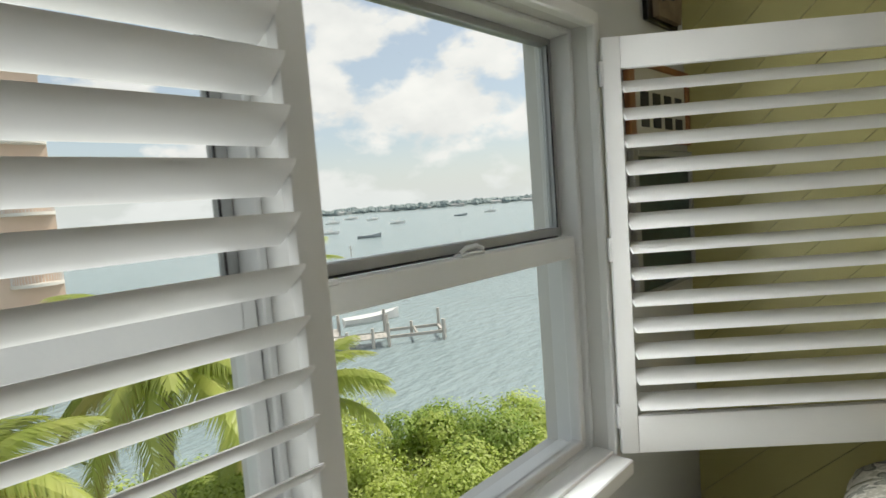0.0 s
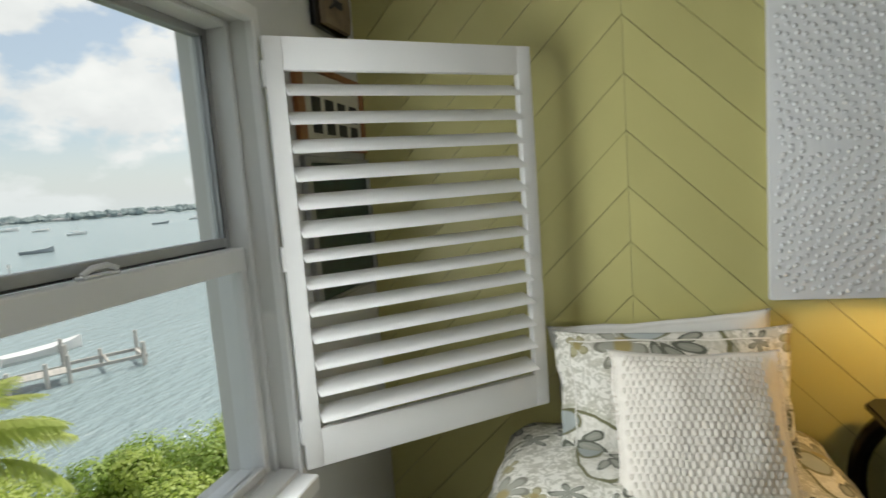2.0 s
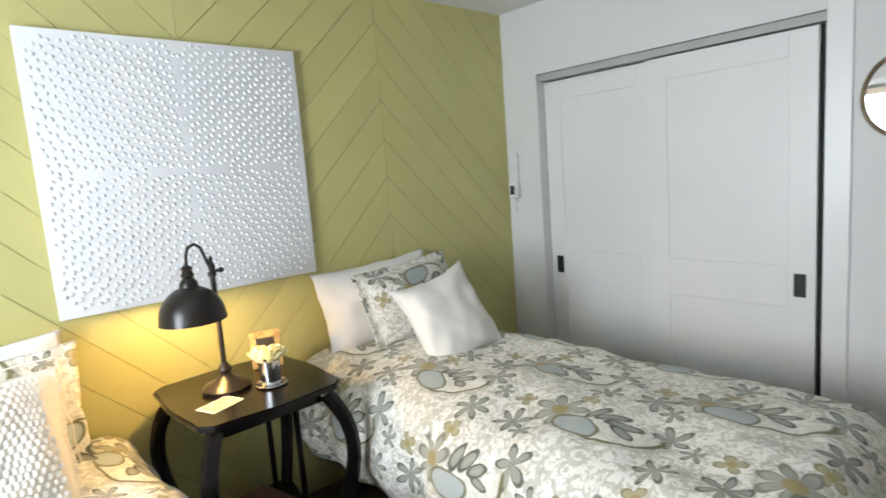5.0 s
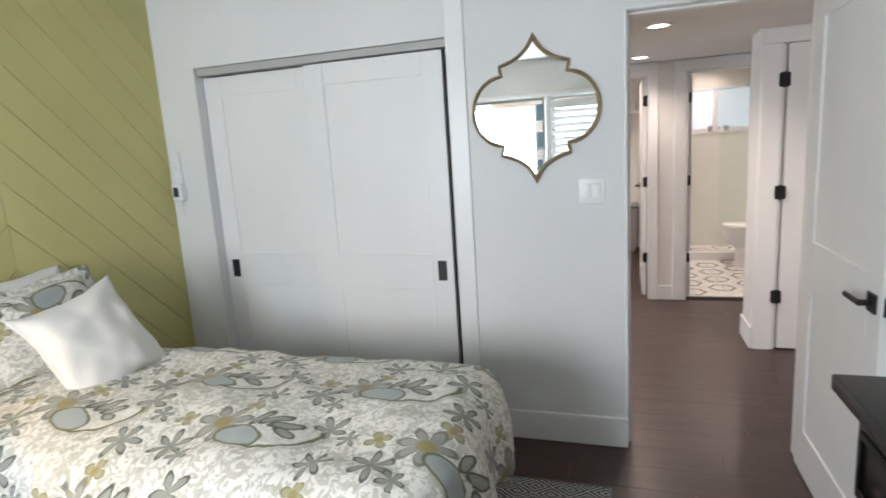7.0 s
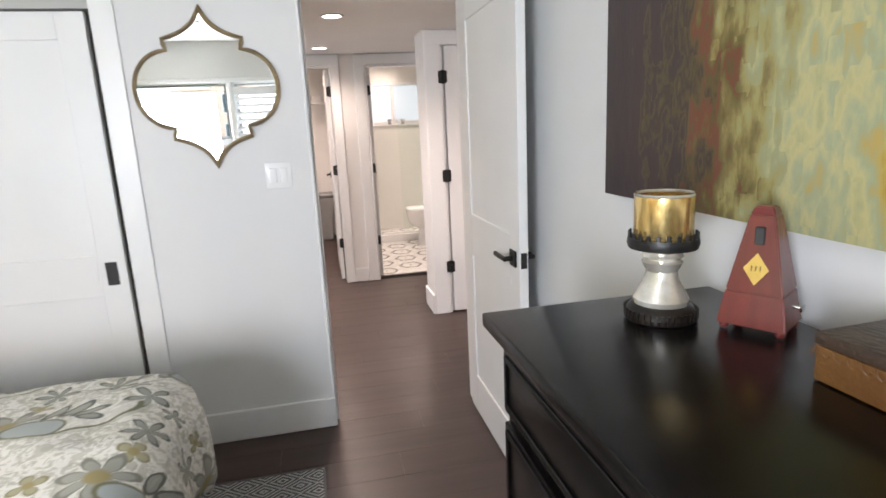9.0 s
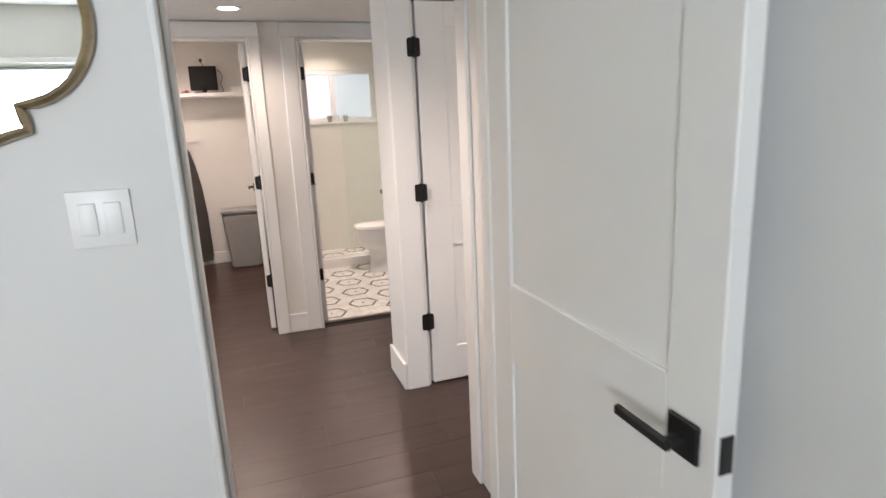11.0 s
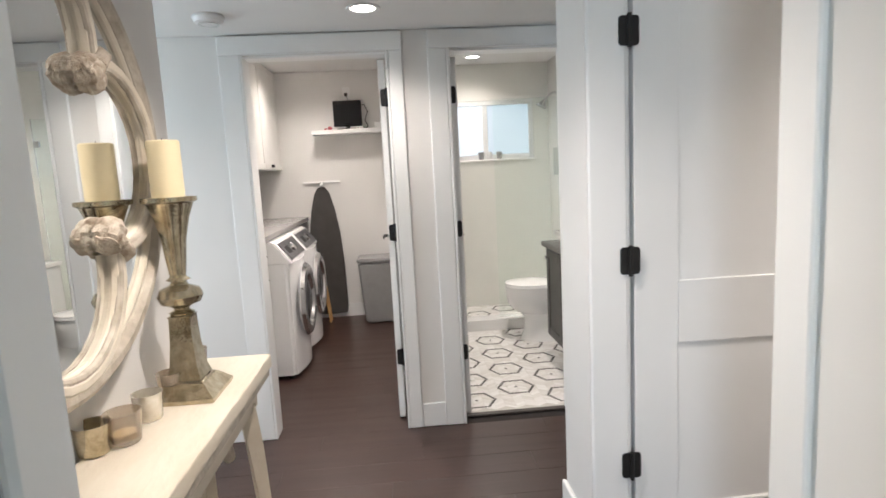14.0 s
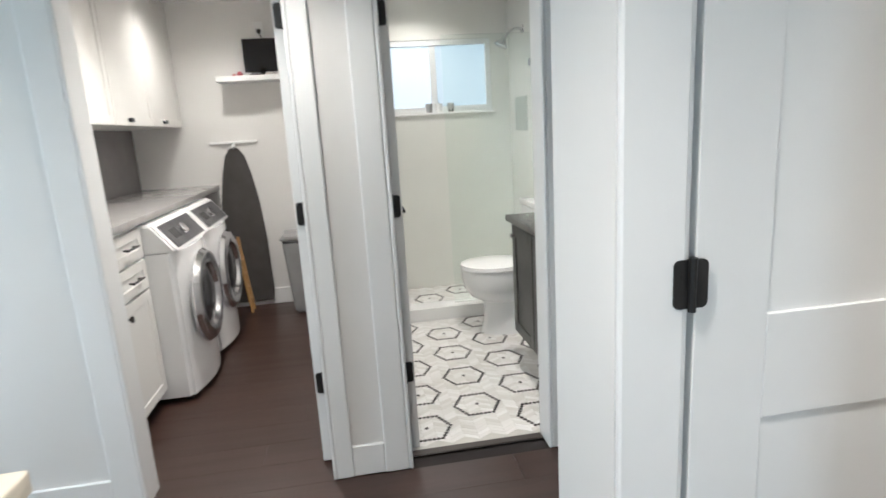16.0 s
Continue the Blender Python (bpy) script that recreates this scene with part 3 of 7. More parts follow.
# ================= fabrics =================
def floral(name):
    """Printed cotton: cream ground with mottled leaves, five-petal grey flowers, olive rings, on the cloth's own coordinates."""
    m, n, l, b = node_mat(name)
    b.inputs["Roughness"].default_value, b.inputs["Sheen Weight"].default_value = 0.85, 0.15
    uv = n.new("ShaderNodeUVMap")

    def math_node(op, a, c=None, d=None, clamp=False):
        k = n.new("ShaderNodeMath")
        k.operation, k.use_clamp = op, clamp
        for i, v in enumerate((a, c, d)):
            if v is None:
                continue
            if isinstance(v, (int, float)):
                k.inputs[i].default_value = v
            else:
                l.new(v, k.inputs[i])
        return k.outputs[0]

    def mix(f, a, c):
        k = n.new("ShaderNodeMix")
        k.data_type = "RGBA"
        l.new(f, k.inputs["Factor"])
        for s, v in (("A", a), ("B", c)):
            if isinstance(v, tuple):
                k.inputs[s].default_value = (*v, 1)
            else:
                l.new(v, k.inputs[s])
        return k.outputs["Result"]

    def less(a, c, soft):
        k = n.new("ShaderNodeMapRange")
        k.interpolation_type = "SMOOTHSTEP"
        l.new(math_node("SUBTRACT", c, a), k.inputs["Value"])
        k.inputs["From Min"].default_value, k.inputs["From Max"].default_value = -soft, soft
        return k.outputs["Result"]

    wob = n.new("ShaderNodeTexNoise")
    wob.inputs["Scale"].default_value = 9
    l.new(uv.outputs["UV"], wob.inputs["Vector"])
    vadd = n.new("ShaderNodeVectorMath")
    vadd.operation = "MULTIPLY_ADD"
    vadd.inputs[1].default_value, vadd.inputs[2].default_value = (0.035, 0.035, 0), (0, 0, 0)
    l.new(wob.outputs["Color"], vadd.inputs[0])
    l.new(uv.outputs["UV"], vadd.inputs[2])
    P = vadd.outputs["Vector"]
    # mottled leaves of the ground
    ng = n.new("ShaderNodeTexNoise")
    ng.inputs["Scale"].default_value, ng.inputs["Detail"].default_value, ng.inputs["Distortion"].default_value = 30, 2, 1.6
    l.new(P, ng.inputs["Vector"])
    colour = mix(less(0.53, ng.outputs["Fac"], 0.03), (0.74, 0.72, 0.66), (0.53, 0.51, 0.44))
    nb = n.new("ShaderNodeTexNoise")
    nb.inputs["Scale"].default_value, nb.inputs["Detail"].default_value, nb.inputs["Distortion"].default_value = 48, 2, 1.0
    l.new(P, nb.inputs["Vector"])
    colour = mix(math_node("MULTIPLY", less(0.56, nb.outputs["Fac"], 0.03), 0.75), colour, (0.42, 0.41, 0.34))
    # one printed repeat, half-dropped from row to row; x along the cloth, y across it
    A, B = 0.665, 0.322
    sp = n.new("ShaderNodeSeparateXYZ")
    l.new(P, sp.inputs[0])
    row_v = math_node("DIVIDE", sp.outputs["Y"], B)
    half = math_node("MULTIPLY", math_node("FLOORED_MODULO", math_node("FLOOR", row_v), 2.0), 0.5)
    lx = math_node("MULTIPLY", math_node("SUBTRACT", math_node("FRACT", math_node("ADD", math_node("DIVIDE", sp.outputs["X"], A), half)), 0.5), A)
    ly = math_node("MULTIPLY", math_node("SUBTRACT", 0.5, math_node("FRACT", row_v)), B)
    cell = n.new("ShaderNodeCombineXYZ")
    l.new(lx, cell.inputs[0])
    l.new(ly, cell.inputs[1])

    def local(cx, cy, rx, ry, rot):
        mp = n.new("ShaderNodeMapping")
        mp.vector_type = "TEXTURE"
        mp.inputs["Location"].default_value, mp.inputs["Rotation"].default_value = (cx, cy, 0), (0, 0, radians(rot))
        mp.inputs["Scale"].default_value = (rx, ry, 1)
        l.new(cell.outputs[0], mp.inputs["Vector"])
        return mp.outputs["Vector"]

    def length(v):
        k = n.new("ShaderNodeVectorMath")
        k.operation = "LENGTH"
        l.new(v, k.inputs[0])
        return k.outputs["Value"]

    def drop(colour, cx, cy, rx, ry, rot, fill, line, rim=0.78):
        r = length(local(cx, cy, rx, ry, rot))
        colour = mix(less(r, 1.0, 0.06), colour, line)
        return mix(less(r, rim, 0.06), colour, fill)

    def bloom(colour, cx, cy, size, petals, rot, fill, line, heart=None, slim=1.4):
        v = local(cx, cy, size, size, rot)
        r, s2 = length(v), n.new("ShaderNodeSeparateXYZ")
        l.new(v, s2.inputs[0])
        th = math_node("ARCTAN2", s2.outputs["Y"], s2.outputs["X"])
        lobe = math_node("POWER", math_node("ABSOLUTE", math_node("COSINE", math_node("MULTIPLY", th, petals / 2))), slim)
        edge = math_node("ADD", 0.10, math_node("MULTIPLY", lobe, 0.90))
        colour = mix(less(r, edge, 0.04), colour, line)
        colour = mix(less(r, math_node("SUBTRACT", edge, 0.17), 0.05), colour, fill)
        if heart:
            colour = mix(less(r, 0.30, 0.08), colour, heart)
        return colour

    DK, GREY, SLATE_B, OLIVE, MUST = (0.10, 0.105, 0.082), (0.285, 0.29, 0.245), (0.36, 0.395, 0.385), (0.14, 0.135, 0.06), (0.31, 0.25, 0.10)
    PALE_G, PALE_L = (0.33, 0.325, 0.275), (0.20, 0.195, 0.155)
    # sprigs of looped leaves between the paisleys
    for cx, cy, size, n_pet, rot in ((0.262, -0.098, 0.062, 6, 12), (0.222, 0.090, 0.066, 5, 48), (-0.235, -0.080, 0.070, 6, 95), (0.305, 0.030, 0.040, 5, 20), (-0.165, -0.125, 0.042, 5, 60)):
        colour = bloom(colour, cx, cy, size, n_pet, rot, GREY, DK, None, 1.25)
    colour = bloom(colour, -0.265, 0.035, 0.040, 4, 30, (0.36, 0.33, 0.20), (0.24, 0.215, 0.11), MUST, 0.6)
    colour = bloom(colour, -0.075, 0.128, 0.040, 4, 70, (0.36, 0.33, 0.20), (0.24, 0.215, 0.11), MUST, 0.6)
    # the paisley's hooked tail: a bowed band open at its upper side
    r = length(local(0.055, 0.020, 0.165, 0.100, 8))
    low = less(ly, math_node("ADD", 0.0, math_node("MULTIPLY", lx, 0.30)), 0.006)
    band = math_node("MULTIPLY", math_node("MULTIPLY", less(r, 1.0, 0.025), less(0.90, r, 0.025)), low)
    halo = math_node("MULTIPLY", math_node("MULTIPLY", less(r, 1.13, 0.03), less(1.03, r, 0.03)), low)
    colour = mix(math_node("MULTIPLY", less(r, 0.9, 0.03), math_node("MULTIPLY", low, 0.5)), colour, (0.72, 0.70, 0.64))
    colour = mix(math_node("MULTIPLY", halo, 0.55), colour, (0.36, 0.36, 0.27))
    colour = mix(band, colour, OLIVE)
    colour = bloom(colour, -0.120, 0.028, 0.092, 7, 20, PALE_G, PALE_L, MUST, 0.55)
    colour = drop(colour, -0.028, -0.030, 0.088, 0.047, -14, SLATE_B, OLIVE, 0.86)
    for cx, cy, rot, ln_ in ((-0.005, 0.062, 64, 0.050), (0.045, 0.062, 40, 0.056), (0.088, 0.040, 18, 0.054), (0.100, 0.004, -16, 0.044)):
        colour = drop(colour, cx, cy, ln_, 0.0185, rot, GREY, DK, 0.70)
        colour = drop(colour, cx, cy, ln_ * 0.5, 0.004, rot, PALE_G, PALE_G, 0.5)
    l.new(colour, b.inputs["Base Color"])
    fine, bmp = n.new("ShaderNodeTexNoise"), n.new("ShaderNodeBump")
    fine.inputs["Scale"].default_value = 320
    l.new(uv.outputs["UV"], fine.inputs["Vector"])
    bmp.inputs["Strength"].default_value, bmp.inputs["Distance"].default_value = 0.2, 0.001
    l.new(fine.outputs["Fac"], bmp.inputs["Height"])
    l.new(bmp.outputs["Normal"], b.inputs["Normal"])
    return m


FLORAL = floral("floral_paisley_cotton")
LINEN_W = paint("white_cotton", (0.76, 0.75, 0.73), (0.70, 0.69, 0.67), 0.9, scale=10, fine=400, bump=0.05, sheen=0.2, depth=0.001)
CREAM = paint("cream_linen", (0.74, 0.72, 0.67), (0.69, 0.67, 0.62), 0.9, scale=12, fine=420, bump=0.08, sheen=0.2, depth=0.001)
KNIT = paint("cream_knit_wool", (0.74, 0.70, 0.63), (0.66, 0.62, 0.55), 0.95, scale=40, fine=300, bump=0.12, sheen=0.4, depth=0.002)


def cloth_grid(name, nu, nv, place, uv_of, material, parent=None, label=""):
    """A sheet of nu by nv quads; place(u, v) gives its points and uv_of(u, v) the cloth's own metres."""
    bm = bmesh.new()
    lay = bm.loops.layers.uv.new("UVMap")
    grid = [[bm.verts.new(place(i / nu, j / nv)) for j in range(nv + 1)] for i in range(nu + 1)]
    for i in range(nu):
        for j in range(nv):
            f = bm.faces.new((grid[i][j], grid[i + 1][j], grid[i + 1][j + 1], grid[i][j + 1]))
            f.smooth = True
            for lp, (a, c) in zip(f.loops, ((i, j), (i + 1, j), (i + 1, j + 1), (i, j + 1))):
                lp[lay].uv = uv_of(a / nu, c / nv)
    me = bpy.data.meshes.new(name)
    bm.to_mesh(me)
    bm.free()
    me.materials.append(material)
    ob = new(name, me)
    if parent:
        ob.parent = parent
    return tagged(ob, label)


def bed(label, y0, y1, x0, x1, top, group, seed):
    """Twin bed with a puffy duvet that hangs over three sides; x1 is the head."""
    o = base("bed", label, "bed", group, pose((x0 + x1) / 2, (y0 + y1) / 2, 0))
    w, ln = y1 - y0, x1 - x0
    bm = bmesh.new()
    for sx in (-1, 1):
        for sy in (-1, 1):
            box(bm, sx * (ln / 2 - 0.16) - 0.025, sx * (ln / 2 - 0.16) + 0.025, sy * (w / 2 - 0.16) - 0.025, sy * (w / 2 - 0.16) + 0.025, 0, 0.2, 0.004)
    box(bm, -ln / 2 + 0.1, ln / 2 - 0.03, -w / 2 + 0.09, w / 2 - 0.09, 0.19, 0.24, 0.004)
    part("bed_frame", bm, BLACK_METAL, o)
    part("box_spring", made_box(-ln / 2 + 0.1, ln / 2 - 0.03, -w / 2 + 0.09, w / 2 - 0.09, 0.24, 0.40, 0.02, 3), LINEN_W, o)
    part("mattress", made_box(-ln / 2 + 0.1, ln / 2 - 0.03, -w / 2 + 0.08, w / 2 - 0.08, 0.405, top - 0.05, 0.04, 4), LINEN_W, o)
    drop, rim = 0.36, 0.13
    tot_v, tot_u = w + 2 * drop, ln + drop

    def fold(s, half):
        """Runs along the cloth from the middle: flat, round the rim, then down. Gives the way out and the fall."""
        flat = half - rim
        if s <= flat:
            return s, 0.0
        arc = rim * math.pi / 2
        if s <= flat + arc:
            a = (s - flat) / rim
            return flat + rim * math.sin(a), rim * (1 - math.cos(a))
        h = (s - flat - arc) / (drop - arc + rim)
        return half + 0.030 * math.sin(math.pi * min(1.0, h * 1.15)) - 0.05 * max(0.0, h - 0.6), rim + 0.85 * (s - flat - arc)

    def place(u, v):
        s, t = u * tot_u, (v - 0.5) * tot_v          # s from the head to the foot
        out_y, fall_y = fold(abs(t), w / 2)
        out_x, fall_x = fold(max(0.0, s - ln / 2), ln / 2) if s > ln / 2 else (s - ln / 2, 0.0)
        x = -out_x
        y = math.copysign(out_y, t)
        fall = (fall_x ** 2.2 + fall_y ** 2.2) ** (1 / 2.2)
        if s > ln:
            x += 0.10 * max(0.0, (s - ln) / drop - 0.35) ** 1.5     # the foot of the duvet curls under
            fall = min(fall, 0.30)
        fall = min(fall, drop + 0.02)
        # corners at the foot are drawn in, round
        cx, cy = max(0, out_x - (ln / 2 - 0.36)) / 0.36, max(0, out_y - (w / 2 - 0.36)) / 0.36
        rr = math.hypot(cx, cy)
        if rr > 1 and cx > 0 and cy > 0:
            k = 1 / rr
            x = -((ln / 2 - 0.36) + 0.36 * cx * k * 1.04)
            y = math.copysign((w / 2 - 0.36) + 0.36 * cy * k * 1.04, t)
            fall = min(drop, fall + 0.10 * (rr - 1))
        p = Vector((x * 3.1, y * 3.1, seed))
        puff = 0.030 * noise.noise(p) + 0.012 * noise.noise(p * 2.7) + 0.006 * noise.noise(p * 6.3)
        edge = min(1.0, fall / 0.2)
        hang = 0.018 * math.sin((s if abs(t) > w / 2 - rim else t) * 21 + seed) * edge
        crown = 0.045 * max(0, 1 - (2 * out_y / w) ** 2) * (1 if s < ln else 1)
        z = top - fall + crown + puff * (1 - 0.5 * edge)
        n_y, n_x = math.copysign(1, t) * (1 if fall_y > 0.05 else 0), -1 * (1 if fall_x > 0.05 else 0)
        x, y = x + n_x * (hang + puff * 0.7), y + n_y * (hang + puff * 0.7)
        return (x, y, z)

    d = cloth_grid("duvet", 110, 90, place, lambda u, v: (u * tot_u + seed, v * tot_v), FLORAL, o, "floral paisley duvet in cream, grey-green and olive")
    sol = d.modifiers.new("thick", "SOLIDIFY")
    sol.thickness, sol.offset = 0.02, -1
    return o


bed("twin bed with a floral paisley duvet beside the window", -0.815, 0.285, 0.32, 2.36, 0.60, "twin beds", 3.7)
bed("twin bed with a floral paisley duvet beside the closet", -2.50, -1.50, 0.285, 2.36, 0.655, "twin beds", 11.2)


def pillow(name, label, w, h, t, m, material, flange=0.0, knit=0.0, seed=0.0, category="pillow", pinch=0.10):
    """A stuffed pillow in the x-z plane, thick along y, standing on z 0. Two faces; corners pulled out to points."""
    bm = bmesh.new()
    lay = bm.loops.layers.uv.new("UVMap")
    nu = 46
    uvs = {}

    def at(u, v, side):
        a, b = 2 * u - 1, 2 * v - 1
        fl = flange / (w / 2)
        ia, ib = min(1, abs(a) / (1 - fl)), min(1, abs(b) / (1 - fl))
        puff = max(0.0, (1 - ia ** 2.6)) ** 0.55 * max(0.0, (1 - ib ** 2.6)) ** 0.55
        k = 1 - pinch * (1 - abs(b) ** 2) * abs(a) ** 2 * 0.6
        g = 1 - pinch * (1 - abs(a) ** 2) * abs(b) ** 2 * 0.6
        p = Vector((a * 2.2 + seed, b * 2.2, side * 3 + seed))
        y = side * (t / 2 * puff * (1 + 0.22 * noise.noise(p)) + 0.002)
        if knit and puff > 0.03:
            y += side * knit
        wob = 0.012 * noise.noise(Vector((a * 3 + seed, b * 3, 7)))
        return Vector((a * w / 2 * k + wob, y + 0.5 * wob, (b * g + 1) * h / 2 + wob * 0.6))

    for side in (-1, 1):
        grid = [[bm.verts.new(at(i / nu, j / nu, side)) for j in range(nu + 1)] for i in range(nu + 1)]
        for i in range(nu):
            for j in range(nu):
                q = (grid[i][j], grid[i + 1][j], grid[i + 1][j + 1], grid[i][j + 1])
                f = bm.faces.new(q if side < 0 else q[::-1])
                f.smooth = True
                cs = ((i, j), (i + 1, j), (i + 1, j + 1), (i, j + 1))
                for lp, (c, d) in zip(f.loops, cs if side < 0 else cs[::-1]):
                    lp[lay].uv = (c / nu * w + seed, d / nu * h + side + seed)
    bmesh.ops.remove_doubles(bm, verts=[v for v in bm.verts if v.is_boundary], dist=0.006)
    me = bpy.data.meshes.new(name)
    bm.to_mesh(me)
    bm.free()
    me.materials.append(material)
    ob = tagged(new(name, me), label, category, "bed pillows")
    ob.matrix_world = m
    return ob, at


def sham(label, w, h, t, m, material, flange, seed):
    """A pillow in a printed case, with a cord stitched where its flat flange begins."""
    ob, at = pillow("pillow_sham", label, w, h, t, m, material, flange, seed=seed)
    lo, hi, n = flange / w * 1.05, 1 - flange / w * 1.05, 18
    ring_ = [(lo + (hi - lo) * k / n, lo) for k in range(n)] + [(hi, lo + (hi - lo) * k / n) for k in range(n)] + [(hi - (hi - lo) * k / n, hi) for k in range(n)] + [(lo, hi - (hi - lo) * k / n) for k in range(n)]
    part("flange_seam", tube([at(u, v, -1) for u, v in ring_], 0.003, 6, closed=True, up=Vector((0, 1, 0))), CREAM, ob, "pale stitched cord along the flange")
    return ob


# pillows lean on the green wall; rz -90 turns their faces into the room
def lean(x, y, z, tilt, yaw=0, roll=0):
    return pose(x, y, z, 0, 0, -90 + yaw) @ pose(0, 0, 0, -tilt, 0, 0) @ pose(0, 0, 0, 0, roll, 0)


pillow("bed_pillow", "white cotton bed pillow against the green wall", 0.74, 0.46, 0.16, lean(2.26, -0.30, 0.585, 9, 0, -4), LINEN_W, 0.02, seed=1)
sham("floral paisley pillow sham with a flat flange", 0.74, 0.47, 0.17, lean(2.10, -0.30, 0.575, 15, 0, -1), FLORAL, 0.05, 2.3)
knit_pillow, knit_at = pillow("knit_pillow", "cream chunky knit throw pillow", 0.49, 0.52, 0.17, lean(1.80, -0.345, 0.558, 31, 3, 1), KNIT, 0.018, seed=4.1)
pillow("bed_pillow", "white cotton bed pillow against the green wall", 0.70, 0.45, 0.20, lean(2.25, -1.99, 0.645, 13, 0, -2), LINEN_W, 0.012, seed=5.2)
sham("floral paisley pillow sham with a flat flange", 0.62, 0.46, 0.17, lean(2.07, -2.09, 0.645, 20, 2, -3), FLORAL, 0.05, 6.6)
pillow("throw_pillow", "plain cream throw pillow with pointed corners", 0.46, 0.46, 0.17, lean(1.74, -2.07, 0.645, 30, -5, -10), CREAM, 0.012, seed=8.4, pinch=0.24)
# knit nubs on the face of the knit pillow
verts, faces = [], []
for i in range(21):
    for j in range(24):
        u, v = 0.07 + 0.84 * (i + (0.5 if j % 2 else 0)) / 21, 0.06 + 0.88 * j / 23
        p = knit_at(u, v, -1)
        k = len(verts)
        for (dx, dy, dz) in ((-0.0105, 0.003, 0), (-0.0055, -0.002, 0.0085), (0.0055, -0.002, 0.0085), (0.0105, 0.003, 0), (0.0055, -0.002, -0.0085), (-0.0055, -0.002, -0.0085), (0, -0.008, 0.001)):
            verts.append((p.x + dx, p.y + dy, p.z + dz))
        for q in range(6):
            faces.append((k + q, k + (q + 1) % 6, k + 6))
me = bpy.data.meshes.new("popcorn_knit")
me.from_pydata(verts, [], faces)
me.materials.append(KNIT)
me.shade_smooth()
o = new("popcorn_knit", me)
o.parent = knit_pillow
tagged(o, "raised popcorn knit", kind="stuff")
verts, faces = [], []
for i in range(150):
    e, s = i % 3, random.random()
    u, v = ((0.02, s), (0.98, s), (s, 0.02))[e]
    p = knit_at(u, v, -1)
    d = ((-0.025, 0, 0), (0.025, 0, 0), (0, 0, -0.02))[e]
    k = len(verts)
    verts += [(p.x - 0.003, p.y, p.z), (p.x + 0.003, p.y, p.z + 0.003), (p.x + d[0] + random.uniform(-0.006, 0.006), p.y - 0.006, p.z + d[2] + random.uniform(-0.006, 0.006))]
    faces.append((k, k + 1, k + 2))
me = bpy.data.meshes.new("fringe")
me.from_pydata(verts, [], faces)
me.materials.append(KNIT)
o = new("fringe", me)
o.parent = knit_pillow
tagged(o, "short wool fringe", kind="stuff")


# ================= bedroom: nightstand and what stands on it =================
o = base("nightstand", "black wooden nightstand with bowed legs and a low shelf", "nightstand", m=pose(2.02, -1.14, -0.0))
def soft_square(hx, hy, bulge, n=10):
    """An outline whose sides bow inwards towards clipped corners."""
    pts = []
    for (ax, ay), (bx, by) in (((-hx, -hy + 0.04), (-hx + 0.04, -hy)), ((hx - 0.04, -hy), (hx, -hy + 0.04)), ((hx, hy - 0.04), (hx - 0.04, hy)), ((-hx + 0.04, hy), (-hx, hy - 0.04))):
        pts += [(ax, ay), (bx, by)]
    out = []
    for i, p in enumerate(pts):
        q = pts[(i + 1) % len(pts)]
        out.append(p)
        if math.dist(p, q) > 0.1:
            for k in range(1, n):
                f = k / n
                x, y = p[0] + (q[0] - p[0]) * f, p[1] + (q[1] - p[1]) * f
                s = 1 + bulge * math.sin(math.pi * f) ** 2
                out.append((x * (s if abs(abs(x) - hx) < 0.01 else 1), y * (s if abs(abs(y) - hy) < 0.01 else 1)))
    return out
bm = extrude_shape(soft_square(0.272, 0.262, 0.06), 0.024, m=pose(0, 0, 0.748))
bmesh.ops.bevel(bm, geom=[e for e in bm.edges if abs(e.verts[0].co.z - e.verts[1].co.z) < 1e-4], offset=0.005, segments=2, affect="EDGES")
part("tabletop", bm, BLACK_WOOD, o)
bm = bmesh.new()
for b in ((-0.20, 0.20, -0.195, -0.175, 0.69, 0.747), (-0.20, 0.20, 0.175, 0.195, 0.69, 0.747), (-0.20, -0.18, -0.175, 0.175, 0.69, 0.747), (0.18, 0.20, -0.175, 0.175, 0.69, 0.747)):
    box(bm, *b, bevel=0.003)
part("apron", bm, BLACK_WOOD, o)
for sx in (-1, 1):
    for sy in (-1, 1):
        pts, rad = [], []
        for k in range(15):
            f = k / 14
            out = 0.03 + 0.44 * f * (1 - f) ** 2 - 0.05 * f * f
            pts.append((sx * (0.185 + out), sy * (0.175 + out), 0.725 - f * 0.715))
            rad.append(0.030 - 0.006 * f)
        part("leg", tube(pts, rad, 8, up=Vector((sy, -sx, 0))), BLACK_WOOD, o)
bm = extrude_shape(soft_square(0.235, 0.215, -0.12), 0.02, m=pose(0, 0, 0.20))
part("shelf", bm, BLACK_WOOD, o)
for sx in (-1, 1):
    part("spindle", tube([(sx * 0.13, -0.12, 0.22), (sx * 0.13, -0.12, 0.70)], 0.012, 8), BLACK_WOOD, o)
BOOKS = [(0.05, 0.05, 0.05), (0.55, 0.53, 0.5), (0.06, 0.05, 0.05), (0.05, 0.02, 0.02), (0.6, 0.6, 0.58)]
z = 0.221
